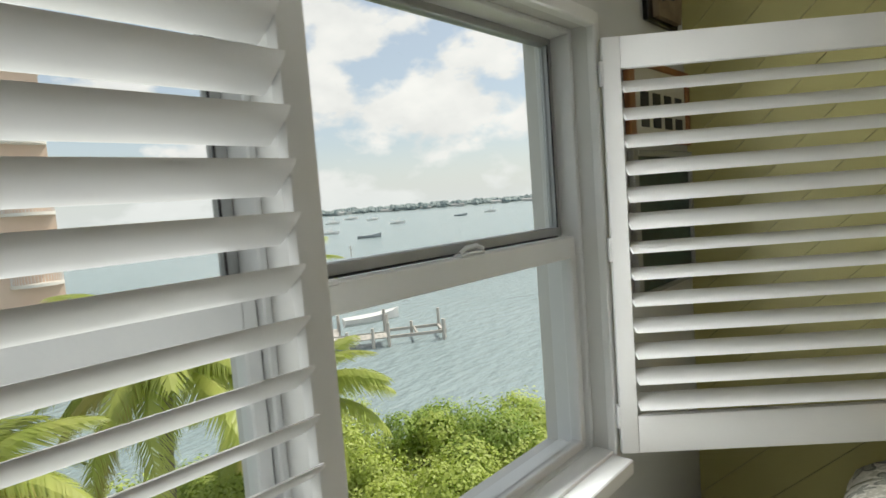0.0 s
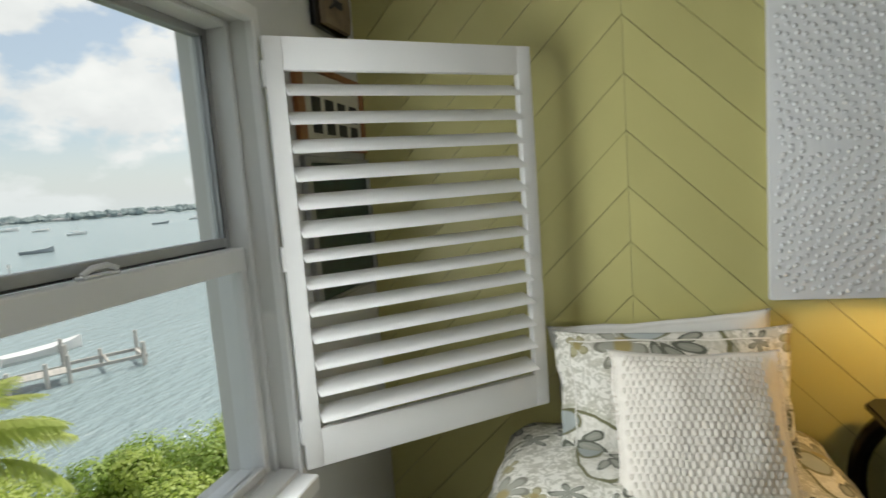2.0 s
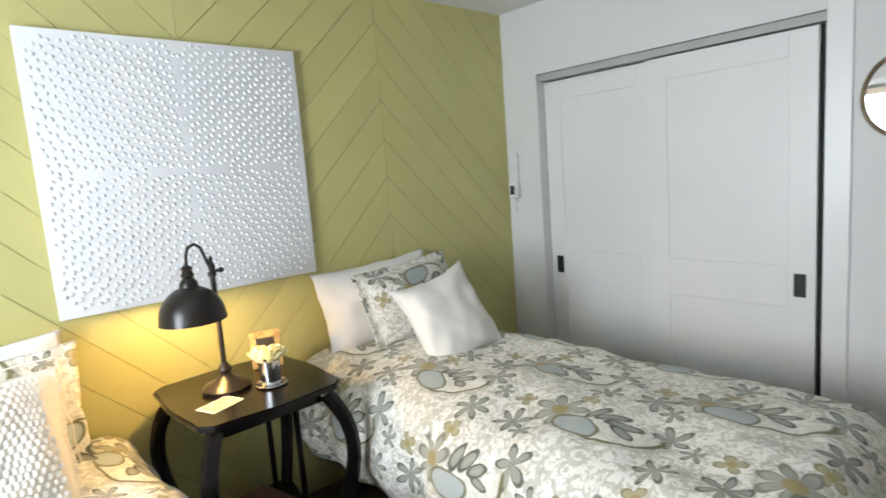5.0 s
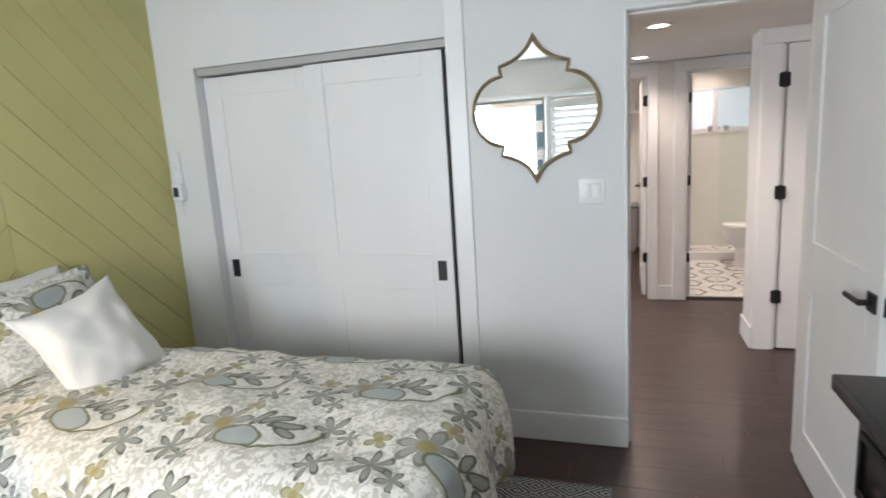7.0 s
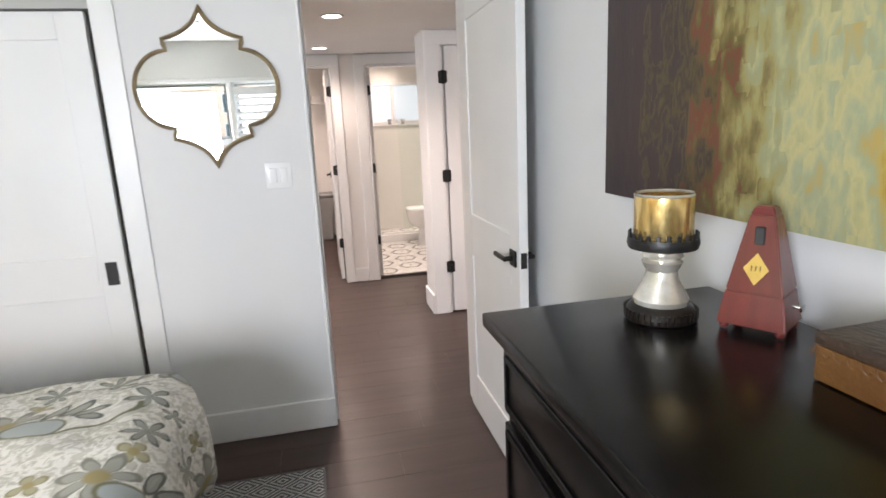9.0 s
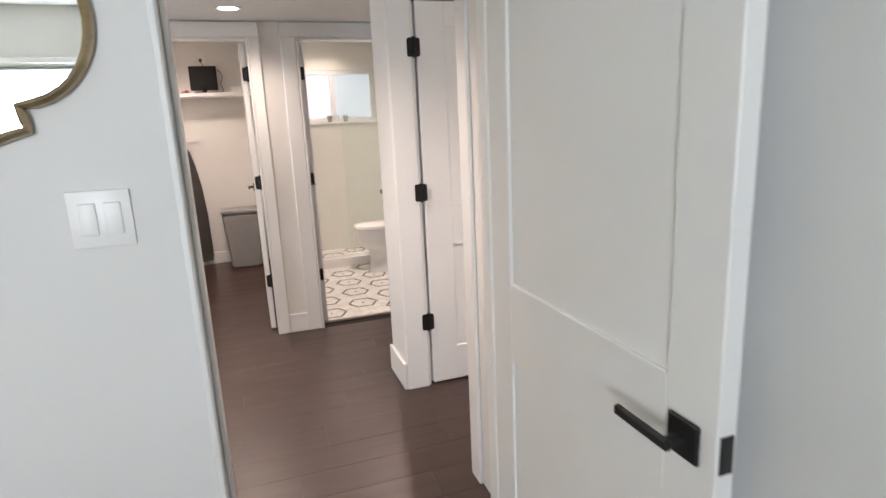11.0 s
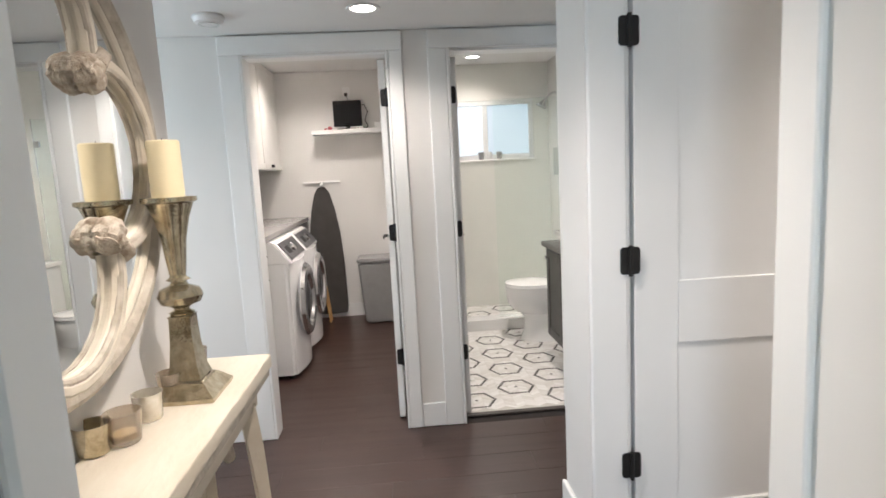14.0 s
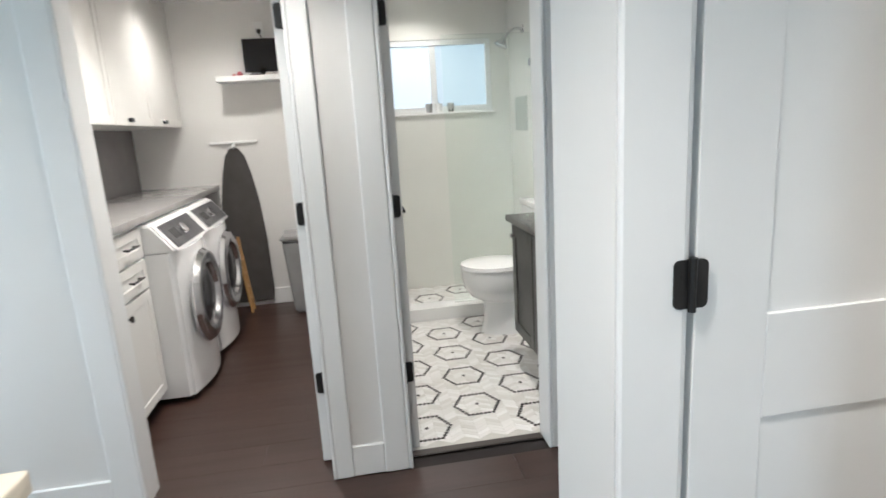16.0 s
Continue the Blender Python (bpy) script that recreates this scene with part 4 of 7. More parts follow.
for i, c in enumerate(BOOKS[:4]):
    bk = base("book", ("black bound book", "white bound book", "dark maroon book", "black paperback book")[i] + " in the stack on the nightstand shelf", "book", "books on the nightstand", pose(1.94 + 0.01 * i, -1.13, z, 0, 0, 8 * i - 12))
    h = (0.035, 0.022, 0.03, 0.016)[i]
    cov = paint("book_cover", c, tuple(v * 0.8 for v in c), 0.5, scale=10)
    bm = made_box(-0.11, 0.11, -0.08, 0.08, 0, 0.003)
    box(bm, -0.11, 0.11, -0.08, 0.08, h - 0.003, h)
    box(bm, -0.11, -0.107, -0.08, 0.08, 0.003, h - 0.003)
    part("cover", bm, cov, bk)
    part("pages", made_box(-0.106, 0.106, -0.076, 0.076, 0.0031, h - 0.0031), PAPER, bk, "cream page block")
    z += h + 0.001

# table lamp
o = base("table_lamp", "dark bronze table lamp with a dome shade, switched on", "table lamp", m=pose(2.045, -1.078, 0.773))
part("lamp_base", lathe([(0, 0), (0.085, 0.0), (0.088, 0.012), (0.075, 0.022), (0.045, 0.034), (0.025, 0.05), (0.018, 0.06), (0.024, 0.075), (0.018, 0.09), (0.01, 0.1)], 36), BRONZE, o)
part("stem", lathe([(0.0095, 0.09), (0.0095, 0.42), (0.016, 0.425), (0.016, 0.435), (0.009, 0.44), (0.013, 0.46), (0.006, 0.475), (0.009, 0.485), (0, 0.5)], 18), BRONZE, o)
bm = bmesh.new()
arc = [(0, 0.0, 0.45), (0, 0.012, 0.47), (0, 0.02, 0.50), (0, 0.03, 0.53), (0, 0.05, 0.545), (0, 0.072, 0.535), (0, 0.082, 0.505), (0, 0.085, 0.47)]
tube(arc, 0.006, 8, bm, up=Vector((1, 0, 0)))
tube([(0, -0.03, 0.44), (0, 0.0, 0.44)], 0.006, 8, bm, up=Vector((1, 0, 0)))
lathe([(0, -0.012), (0.01, -0.006), (0.01, 0.006), (0, 0.012)], 10, bm, at=(0, -0.032, 0.44))
part("arm", bm, BRONZE, o)
part("shade_cap", lathe([(0.012, 0.475), (0.02, 0.465), (0.016, 0.455), (0.024, 0.44), (0.018, 0.43), (0.03, 0.415), (0.032, 0.40), (0.02, 0.398)], 20, at=(0, 0.085, 0)), BRONZE, o)
dome = [(0.024, 0.405)] + [(0.112 * math.sin(a), 0.285 + 0.118 * math.cos(a)) for a in [radians(v) for v in range(15, 91, 8)]] + [(0.114, 0.278), (0.111, 0.278)] + [(0.108 * math.sin(a), 0.284 + 0.113 * math.cos(a)) for a in [radians(v) for v in range(87, 10, -8)]]
part("shade", lathe(dome, 40, at=(0, 0.085, 0)), BRONZE, o, "black-bronze dome shade")
part("bulb", lathe([(0, 0.296), (0.018, 0.302), (0.027, 0.32), (0.02, 0.345), (0.012, 0.36), (0.012, 0.39)], 18, at=(0, 0.085, 0)), glow("warm_bulb", (1.0, 0.62, 0.22), 20), o, "glowing warm bulb")
lamp("lamp_bulb", "POINT", pose(2.045, -0.993, 0.773 + 0.285), 6.2, (1.0, 0.60, 0.18), radius=0.02)
tagged(bpy.data.objects["lamp_bulb"])

# small picture frame, cup of flowers, card
GILT = paint("mottled_gold", (0.66, 0.50, 0.22), (0.28, 0.15, 0.05), 0.4, 0.3, scale=55, fine=150, bump=0.15)
o = base("picture_frame", "small mottled gold standing picture frame", "picture frame", m=pose(2.14, -1.285, 0.772) @ pose(0, 0, 0, 0, 0, -112) @ pose(0, 0, 0, -12, 0, 0))
bm = bmesh.new()
for b in ((-0.06, -0.035, -0.006, 0.006, 0, 0.15), (0.035, 0.06, -0.006, 0.006, 0, 0.15), (-0.035, 0.035, -0.006, 0.006, 0, 0.03), (-0.035, 0.035, -0.006, 0.006, 0.12, 0.15)):
    box(bm, *b, bevel=0.002)
part("frame", bm, GILT, o)
part("picture", made_box(-0.035, 0.035, -0.001, 0.004, 0.03, 0.12), INK, o, "dark photograph")
part("easel", made_box(-0.012, 0.012, 0.004, 0.008, 0.0, 0.12), BLACK_WOOD, o)
o = base("flower_cup", "small mirrored cup holding yellow roses on a saucer", "flower pot", m=pose(1.945, -1.205, 0.772) @ Matrix.Scale(1.12, 4))
part("saucer", lathe([(0, 0), (0.04, 0.0), (0.052, 0.006), (0.05, 0.008), (0.036, 0.004), (0, 0.004)], 30), CHROME, o, "shiny silver saucer")
part("cup", lathe([(0, 0.005), (0.032, 0.005), (0.036, 0.085), (0.033, 0.085), (0.029, 0.012), (0, 0.012)], 30), CHROME, o, "mirrored metal cup")
YEL = paint("yellow_petal", (0.80, 0.70, 0.26), (0.84, 0.80, 0.50), 0.7, scale=30, sheen=0.3)
for i, (x, y) in enumerate(((-0.022, 0.016), (0.026, 0.014), (0.0, -0.024))):
    bm = bmesh.new()
    for ring, (r, n, z) in enumerate(((0.010, 4, 0.032), (0.018, 5, 0.026), (0.026, 6, 0.016))):
        for k in range(n):
            a = 2 * math.pi * k / n + ring * 0.5
            vs = lathe([(0, -0.002), (0.012, 0.0), (0.015, 0.012), (0.009, 0.022), (0, 0.024)], 8, bm, m=pose(x + r * math.cos(a), y + r * math.sin(a), 0.08 + z * 0.8, 0, 0, math.degrees(a)) @ pose(0, 0, 0, 0, 28 * (ring + 1) / 2, 0) @ Matrix.Diagonal((0.35, 1, 1, 1)))
    part("rose", bm, YEL, o, "yellow rose bloom")
o = base("card", "small printed postcard with warm colours", "card", m=pose(1.91, -1.0, 0.7725, 0, 0, 20))
part("paper", made_box(-0.045, 0.045, -0.065, 0.065, 0, 0.0015), PAPER, o)
CARDP = paint("card_print", (0.66, 0.60, 0.50), (0.16, 0.07, 0.05), 0.5, scale=70, fine=160)
part("print", made_box(-0.036, 0.036, -0.055, 0.055, 0.0016, 0.0022), CARDP, o, "red and tan printed picture")

# ================= closet doors =================
def panel_door(bm, w, h, rails, stile, t, depth, x0=0.0):
    """Shaker door in the x-z plane: stiles and rails full thickness, panels set back by depth on both faces. rails: (z0, z1) pairs."""
    box(bm, x0, x0 + stile, -t / 2, t / 2, 0, h, 0.002)
    box(bm, x0 + w - stile, x0 + w, -t / 2, t / 2, 0, h, 0.002)
    for a, b in rails:
        box(bm, x0 + stile, x0 + w - stile, -t / 2, t / 2, a, b, 0.002)
    for (a, b), (c, d) in zip(rails, rails[1:]):
        box(bm, x0 + stile - 0.002, x0 + w - stile + 0.002, -t / 2 + depth, t / 2 - depth, b - 0.002, c + 0.002)
    return bm


for i, (x, y) in enumerate(((0.705, BY0 - 0.045), (1.43, BY0 - 0.085))):
    o = base("closet_door", "white two-panel sliding closet door with a black recessed pull", "closet door", "closet doors", pose(x, y, 0.012))
    part("door_panel", panel_door(bmesh.new(), 0.765 if i == 0 else 0.71, 1.975, [(0, 0.16), (0.77, 0.96), (1.865, 1.975)], 0.11, 0.034, 0.007), DOOR, o)
    px = 0.06 if i == 0 else 0.645
    bm = bmesh.new()
    for b in ((px - 0.024, px - 0.018, 0.0175, 0.021, 0.82, 0.925), (px + 0.018, px + 0.024, 0.0175, 0.021, 0.82, 0.925), (px - 0.018, px + 0.018, 0.0175, 0.021, 0.82, 0.828), (px - 0.018, px + 0.018, 0.0175, 0.021, 0.917, 0.925), (px - 0.018, px + 0.018, 0.0174, 0.0185, 0.828, 0.917)):
        box(bm, *b)
    part("pull", bm, BLACK_METAL, o, "black recessed finger pull")
# black strip painted as the shade in the slit beside the closet door
trim("trim_closet_gap_shade", (0.672, 0.703, BY0 - 0.075, BY0 - 0.071, 0.0, 1.99), bevel=0.0, material=GASKET)

# ================= wall mirror =================
o = base("wall_mirror", "quatrefoil wall mirror with a thin gold frame", "mirror", m=pose(0.255, BY0, 1.664))
quarter = []
for k in range(9):
    f = k / 8
    quarter.append(((1 - f) ** 2 * 0 + 2 * f * (1 - f) * 0.025 + f * f * 0.158, (1 - f) ** 2 * 0.332 + 2 * f * (1 - f) * 0.235 + f * f * 0.205))
quarter += [(0.155, 0.185), (0.150, 0.160)]
for k in range(1, 9):
    a = radians(90 - k * 90 / 8)
    quarter.append((0.150 + 0.140 * math.cos(a), 0.158 * math.sin(a)))
outline = quarter + [(x, -z) for x, z in quarter[-2::-1]]
outline = outline + [(-x, z) for x, z in outline[-2:0:-1]]
part("glass", extrude_shape(outline, 0.006, m=pose(0, 0.016, 0, 90, 0, 0)), MIRROR, o, "clear silvered glass", smooth=False)
bm = tube([(x, 0.012, z) for x, z in outline], 0.0105, 8, closed=True, up=Vector((0, 1, 0)), flat=1.3)
part("frame", bm, GOLD, o)

# switch plates and wall phone
def switch(name, label, m, gangs=2):
    s = base(name, label, "light switch", m=m)
    w = 0.024 + 0.046 * gangs
    part("plate", made_box(-w / 2, w / 2, 0, 0.006, -0.058, 0.058, 0.002, 2), TRIM, s)
    for g in range(gangs):
        x = (g - (gangs - 1) / 2) * 0.046
        part("rocker", made_box(x - 0.016, x + 0.016, 0.005, 0.011, -0.033, 0.033, 0.003, 2), TRIM, s)
    return s


switch("light_switch", "white double rocker light switch plate", pose(0.003, BY0, 1.277, 0, 0, 0))
switch("light_switch", "white single rocker light switch plate", pose(-1.05, -3.488, 1.272, 0, 0, -90), 1)
o = base("wall_phone", "white wall intercom handset with a dark keypad", "intercom", m=pose(2.335, BY0, 1.42))
part("cradle", made_box(-0.026, 0.026, 0, 0.022, -0.02, 0.17, 0.006, 2), VINYL, o)
part("call_button", lathe([(0, 0), (0.011, 0), (0.011, 0.003), (0, 0.004)], 16, m=pose(0.0, 0.022, 0.075, -90, 0, 0)), SHADE_GREY, o, "grey call button")
d = part("dock", made_box(-0.036, 0.034, 0, 0.048, -0.115, -0.015, 0.012, 3), VINYL, o, "white rounded dock")
part("keypad", made_box(-0.018, 0.018, 0.0485, 0.051, -0.09, -0.035, 0.002), INK, d, "dark keypad")
bm = bmesh.new()
tube([(0.0, 0.012, -0.11), (0.004, 0.014, -0.17), (-0.004, 0.012, -0.21), (0.0, 0.01, -0.19)], 0.004, 6, bm)
part("cord", bm, TRIM, o)

# ================= bedroom door =================
o = base("bedroom_door", "white two-panel door standing open with black levers", "door", m=pose(-0.888, BY0 - 0.005, 0.008, 0, 0, 90))
part("door_panel", panel_door(bmesh.new(), 0.765, 2.03, [(0, 0.20), (0.83, 1.036), (1.91, 2.03)], 0.105, 0.035, 0.008), DOOR, o)
def lever(parent, x, z, side, label="black square-rose lever"):
    bm = made_box(x - 0.032, x + 0.032, side * 0.0176, side * 0.026, z - 0.032, z + 0.032, 0.003)
    tube([(x, side * 0.024, z), (x, side * 0.06, z)], 0.010, 10, bm)
    box(bm, x - 0.115, x + 0.012, side * 0.052, side * 0.064, z - 0.009, z + 0.009, 0.003)
    return part("lever", bm, BLACK_METAL, parent, label)
lever(o, 0.705, 0.95, -1)
lever(o, 0.705, 0.95, 1)
part("latch_plate", made_box(0.7645, 0.7665, -0.012, 0.012, 0.92, 0.98), BLACK_METAL, o, "black latch plate")
def rounded_plate(hx, hz, y0, y1, z, r=0.011):
    """A flat plate in the x-z plane with round corners."""
    pts = []
    for q in range(4):
        cx, cz = (hx - r) * (1 if q in (0, 3) else -1), (hz - r) * (1 if q < 2 else -1)
        pts += [(cx + r * math.cos(radians(90 * q + 22.5 * k)), cz + r * math.sin(radians(90 * q + 22.5 * k))) for k in range(5)]
    return extrude_shape(pts, y1 - y0, m=pose(0, y1, z, 90, 0, 0))
def hinge(x, y, z, m_rot=0, parent=None):
    bm = rounded_plate(0.033, 0.045, -0.003, 0.002, z)
    lathe([(0, -0.052), (0.007, -0.05), (0.008, 0.05), (0, 0.052)], 10, bm, at=(0, 0.006, z))
    h = part("hinge", bm, BLACK_METAL, parent, "black butt hinge")
    h.matrix_local = pose(x, y, 0, 0, 0, m_rot)
    return h
for z in (0.3, 1.05, 1.78):
    hinge(0.0, 0.02, z, 0, o)

# ================= dresser and what stands on it =================
o = base("dresser", "black painted chest of drawers with oval pulls", "dresser", m=pose(-0.722, -0.93, 0))
DX, DY = 0.235, 0.53
part("top", made_box(-0.25, 0.262, -0.545, 0.545, 1.072, 1.10, 0.006, 2), BLACK_WOOD, o)
part("moulding", made_box(-0.24, 0.25, -0.538, 0.538, 1.055, 1.072, 0.004, 1), BLACK_WOOD, o)
bm = bmesh.new()
box(bm, -0.24, DX - 0.02, -DY, -DY + 0.03, 0.08, 1.055, 0.003)
box(bm, -0.24, DX - 0.02, DY - 0.03, DY, 0.08, 1.055, 0.003)
box(bm, -0.24, -0.225, -DY + 0.03, DY - 0.03, 0.08, 1.055)
box(bm, -0.225, DX - 0.03, -DY + 0.03, DY - 0.03, 0.08, 0.12)
for z in (0.40, 0.65, 0.895, 1.045):
    box(bm, -0.225, DX - 0.02, -DY + 0.03, DY - 0.03, z - 0.012, z + 0.012)
for sy in (-1, 1):
    for sx in (-0.21, 0.19):
        box(bm, sx - 0.03, sx + 0.03, sy * (DY - 0.035) - 0.03, sy * (DY - 0.035) + 0.03, 0.0, 0.08, 0.004)
part("carcass", bm, BLACK_WOOD, o)
part("side_panel", made_box(-0.2, 0.18, -DY - 0.004, -DY + 0.001, 0.16, 0.98, 0.003), BLACK_WOOD, o)
def drawer(y0, y1, z0, z1):
    d = part("drawer", made_box(DX - 0.02, DX, y0, y1, z0, z1, 0.004, 2), BLACK_WOOD, o)
    bm = bmesh.new()
    for b in ((DX, DX + 0.004, y0 + 0.012, y1 - 0.012, z1 - 0.024, z1 - 0.012), (DX, DX + 0.004, y0 + 0.012, y1 - 0.012, z0 + 0.012, z0 + 0.024), (DX, DX + 0.004, y0 + 0.012, y0 + 0.024, z0 + 0.024, z1 - 0.024), (DX, DX + 0.004, y1 - 0.024, y1 - 0.012, z0 + 0.024, z1 - 0.024)):
        box(bm, *b, bevel=0.0015)
    part("bead", bm, BLACK_WOOD, d)
    ys = ((y0 + y1) / 2 - 0.035,) if z1 - z0 < 0.15 else (y0 + 0.22, y1 - 0.22)
    for y in ys:
        zc = (z0 + z1) / 2
        bm = lathe([(0, 0), (0.04, 0), (0.042, 0.003), (0.034, 0.006), (0.026, 0.004), (0, 0.004)], 30, m=pose(DX, y, zc, 0, 90, 0) @ Matrix.Diagonal((1, 0.72, 1, 1)))
        tube([(DX + 0.012, y + 0.026 * math.cos(a), zc + 0.036 * math.sin(a)) for a in [2 * math.pi * k / 20 for k in range(20)]], 0.0035, 8, bm, closed=True, up=Vector((1, 0, 0)))
        part("pull", bm, PULL, d, "oval nickel ring pull")
drawer(-0.497, 0.497, 0.909, 1.043)
for z0, z1 in ((0.664, 0.886), (0.414, 0.638), (0.125, 0.386)):
    drawer(-0.497, 0.497, z0, z1)

MERC = paint("mercury_glass", (0.84, 0.82, 0.76), (0.50, 0.46, 0.38), 0.16, 0.6, scale=22, fine=160, bump=0.03)
# gold glass whose upright reflections are streaked into the colour
GOLDG = paint("gold_mercury_glass_reflections", (0.86, 0.66, 0.30), (0.50, 0.28, 0.05), 0.16, 0.75, scale=42, fine=160, bump=0.04, stretch=(1, 1, 0.12))
o = base("candle_holder", "silver mercury glass candle holder with a gold cup and black collar", "candle holder", m=pose(-0.762, -1.335, 1.101) @ Matrix.Scale(0.85, 4))
part("foot", lathe([(0, 0), (0.072, 0), (0.075, 0.012), (0.068, 0.026), (0.058, 0.032), (0.03, 0.034), (0, 0.034)], 40), BRONZE, o, "black ribbed foot")
bm = bmesh.new()
for k in range(36):
    a = 2 * math.pi * k / 36
    box(bm, -0.002, 0.003, -0.003, 0.003, 0.004, 0.024, m=pose(0.0735 * math.cos(a), 0.0735 * math.sin(a), 0, 0, 0, math.degrees(a)))
part("foot_rib", bm, BRONZE, o)
part("stem", lathe([(0.056, 0.034), (0.058, 0.045), (0.05, 0.06), (0.036, 0.085), (0.032, 0.105), (0.038, 0.115), (0.042, 0.125), (0.036, 0.132), (0.044, 0.138), (0.04, 0.146), (0.052, 0.152), (0, 0.154)], 40), MERC, o)
bm = lathe([(0.03, 0.153), (0.07, 0.156), (0.073, 0.166), (0.071, 0.178), (0.066, 0.178), (0.065, 0.16), (0.03, 0.158)], 40)
for k in range(22):
    a = 2 * math.pi * k / 22
    box(bm, -0.002, 0.002, -0.004, 0.004, 0.176, 0.190, 0.001, m=pose(0.0685 * math.cos(a), 0.0685 * math.sin(a), 0, 0, 0, math.degrees(a)))
part("collar", bm, BLACK_METAL, o, "black pierced metal collar")
part("cup", lathe([(0, 0.160), (0.055, 0.160), (0.060, 0.168), (0.060, 0.265), (0.057, 0.265), (0.056, 0.175), (0, 0.170)], 44), GOLDG, o, "gold mercury glass cup")
part("rim", lathe([(0.0565, 0.2655), (0.0605, 0.2655), (0.0615, 0.2685), (0.059, 0.271), (0.0565, 0.2685), (0.0565, 0.2655)], 44), MERC, o, "bright silvered rim")

MAHOG = paint("red_mahogany", (0.17, 0.022, 0.018), (0.10, 0.012, 0.010), 0.3, scale=5, fine=50, bump=0.03, stretch=(6, 6, 0.8), coat=0.3)
BRASS = paint("brass_plate", (0.70, 0.50, 0.16), (0.55, 0.38, 0.10), 0.3, 0.8, scale=30)
o = base("metronome", "red mahogany pyramid metronome with a brass diamond badge", "metronome", m=pose(-0.888, -1.238, 1.101, 0, 0, 122) @ Matrix.Diagonal((0.75, 0.77, 0.80, 1)))
def pyramid(x0, y0, z0, x1, y1, z1):
    bm = bmesh.new()
    a = [bm.verts.new((sx * x0, sy * y0, z0)) for sx, sy in ((-1, -1), (1, -1), (1, 1), (-1, 1))]
    b = [bm.verts.new((sx * x1, sy * y1, z1)) for sx, sy in ((-1, -1), (1, -1), (1, 1), (-1, 1))]
    bm.faces.new(a[::-1])
    bm.faces.new(b)
    for i in range(4):
        bm.faces.new((a[i], a[(i + 1) % 4], b[(i + 1) % 4], b[i]))
    bmesh.ops.bevel(bm, geom=bm.edges[:], offset=0.003, segments=2, affect="EDGES")
    return bm
part("lower_case", pyramid(0.072, 0.062, 0.012, 0.059, 0.052, 0.085), MAHOG, o)
part("upper_case", pyramid(0.059, 0.052, 0.0855, 0.026, 0.026, 0.245), MAHOG, o)
part("cap", pyramid(0.026, 0.026, 0.2455, 0.018, 0.018, 0.262), MAHOG, o)
part("slot", made_box(-0.010, 0.010, -0.0385, -0.028, 0.185, 0.222, 0.002, m=None), INK, o, "dark catch")
bm = extrude_shape([(0, -0.034), (0.026, 0), (0, 0.034), (-0.026, 0)], 0.002, m=pose(0, -0.0455, 0.135, 80.7, 0, 0))
badge = part("badge", bm, BRASS, o, "brass diamond badge")
bm = bmesh.new()
for x in (-0.009, 0, 0.009):
    tube([(x, -0.0475, 0.126), (x, -0.0463, 0.142)], 0.0012, 6, bm)
tube([(-0.009, -0.0475, 0.126), (0, -0.048, 0.120), (0.009, -0.0475, 0.126)], 0.0012, 6, bm)
part("emblem", bm, INK, badge, "dark three-pronged mark")
for x, y in ((-0.058, -0.048), (0.058, -0.048), (0.058, 0.048), (-0.058, 0.048)):
    part("foot", lathe([(0, 0), (0.009, 0.001), (0.011, 0.007), (0.008, 0.013), (0, 0.013)], 14, at=(x, y, 0)), MAHOG, o)
bm = tube([(0.060, 0, 0.055), (0.085, 0, 0.055)], 0.004, 8)
box(bm, 0.082, 0.087, -0.014, 0.014, 0.049, 0.061, 0.002)
part("winding_key", bm, CHROME, o, "silver winding key")
TAN = paint("tan_tooled_leather", (0.20, 0.095, 0.025), (0.12, 0.05, 0.014), 0.4, scale=14, fine=120, bump=0.15)
DKLEA = paint("dark_tooled_leather", (0.07, 0.045, 0.03), (0.045, 0.028, 0.02), 0.4, scale=18, fine=90, bump=0.2)
o = base("leather_box", "tan tooled leather box with a dark embossed lid", "box", m=pose(-0.887, -0.90, 1.101, 0, 0, 2) @ Matrix.Diagonal((0.72, 1, 0.85, 1)))
part("body", made_box(-0.105, 0.105, -0.15, 0.15, 0.0, 0.06, 0.006, 2), TAN, o)
lid = part("lid", made_box(-0.108, 0.108, -0.153, 0.153, 0.061, 0.082, 0.006, 2), DKLEA, o, "dark embossed lid")
bm = bmesh.new()
for k in range(16):
    y = -0.141 + k * 0.0188
    tube([(0.107, y, 0.058), (0.109, y + 0.004, 0.049), (0.107, y + 0.0094, 0.044), (0.109, y + 0.0148, 0.049)], 0.0016, 5, bm)
for k in range(12):
    x = -0.1 + k * 0.018
    tube([(x, -0.152, 0.058), (x + 0.004, -0.1535, 0.049), (x + 0.009, -0.152, 0.044), (x + 0.014, -0.1535, 0.049)], 0.0016, 5, bm)
part("lacing", bm, TAN, o, "looped leather lacing")
bm = bmesh.new()
for k in range(6):
    a = k * math.pi / 3
    lathe([(0, 0.0), (0.012, 0.001), (0.012, 0.003), (0, 0.005)], 10, bm, m=pose(0.028 * math.cos(a), 0.028 * math.sin(a), 0.082, 0, 0, math.degrees(a)) @ Matrix.Diagonal((1.2, 0.6, 1, 1)))
part("rosette", bm, DKLEA, lid, "embossed flower")

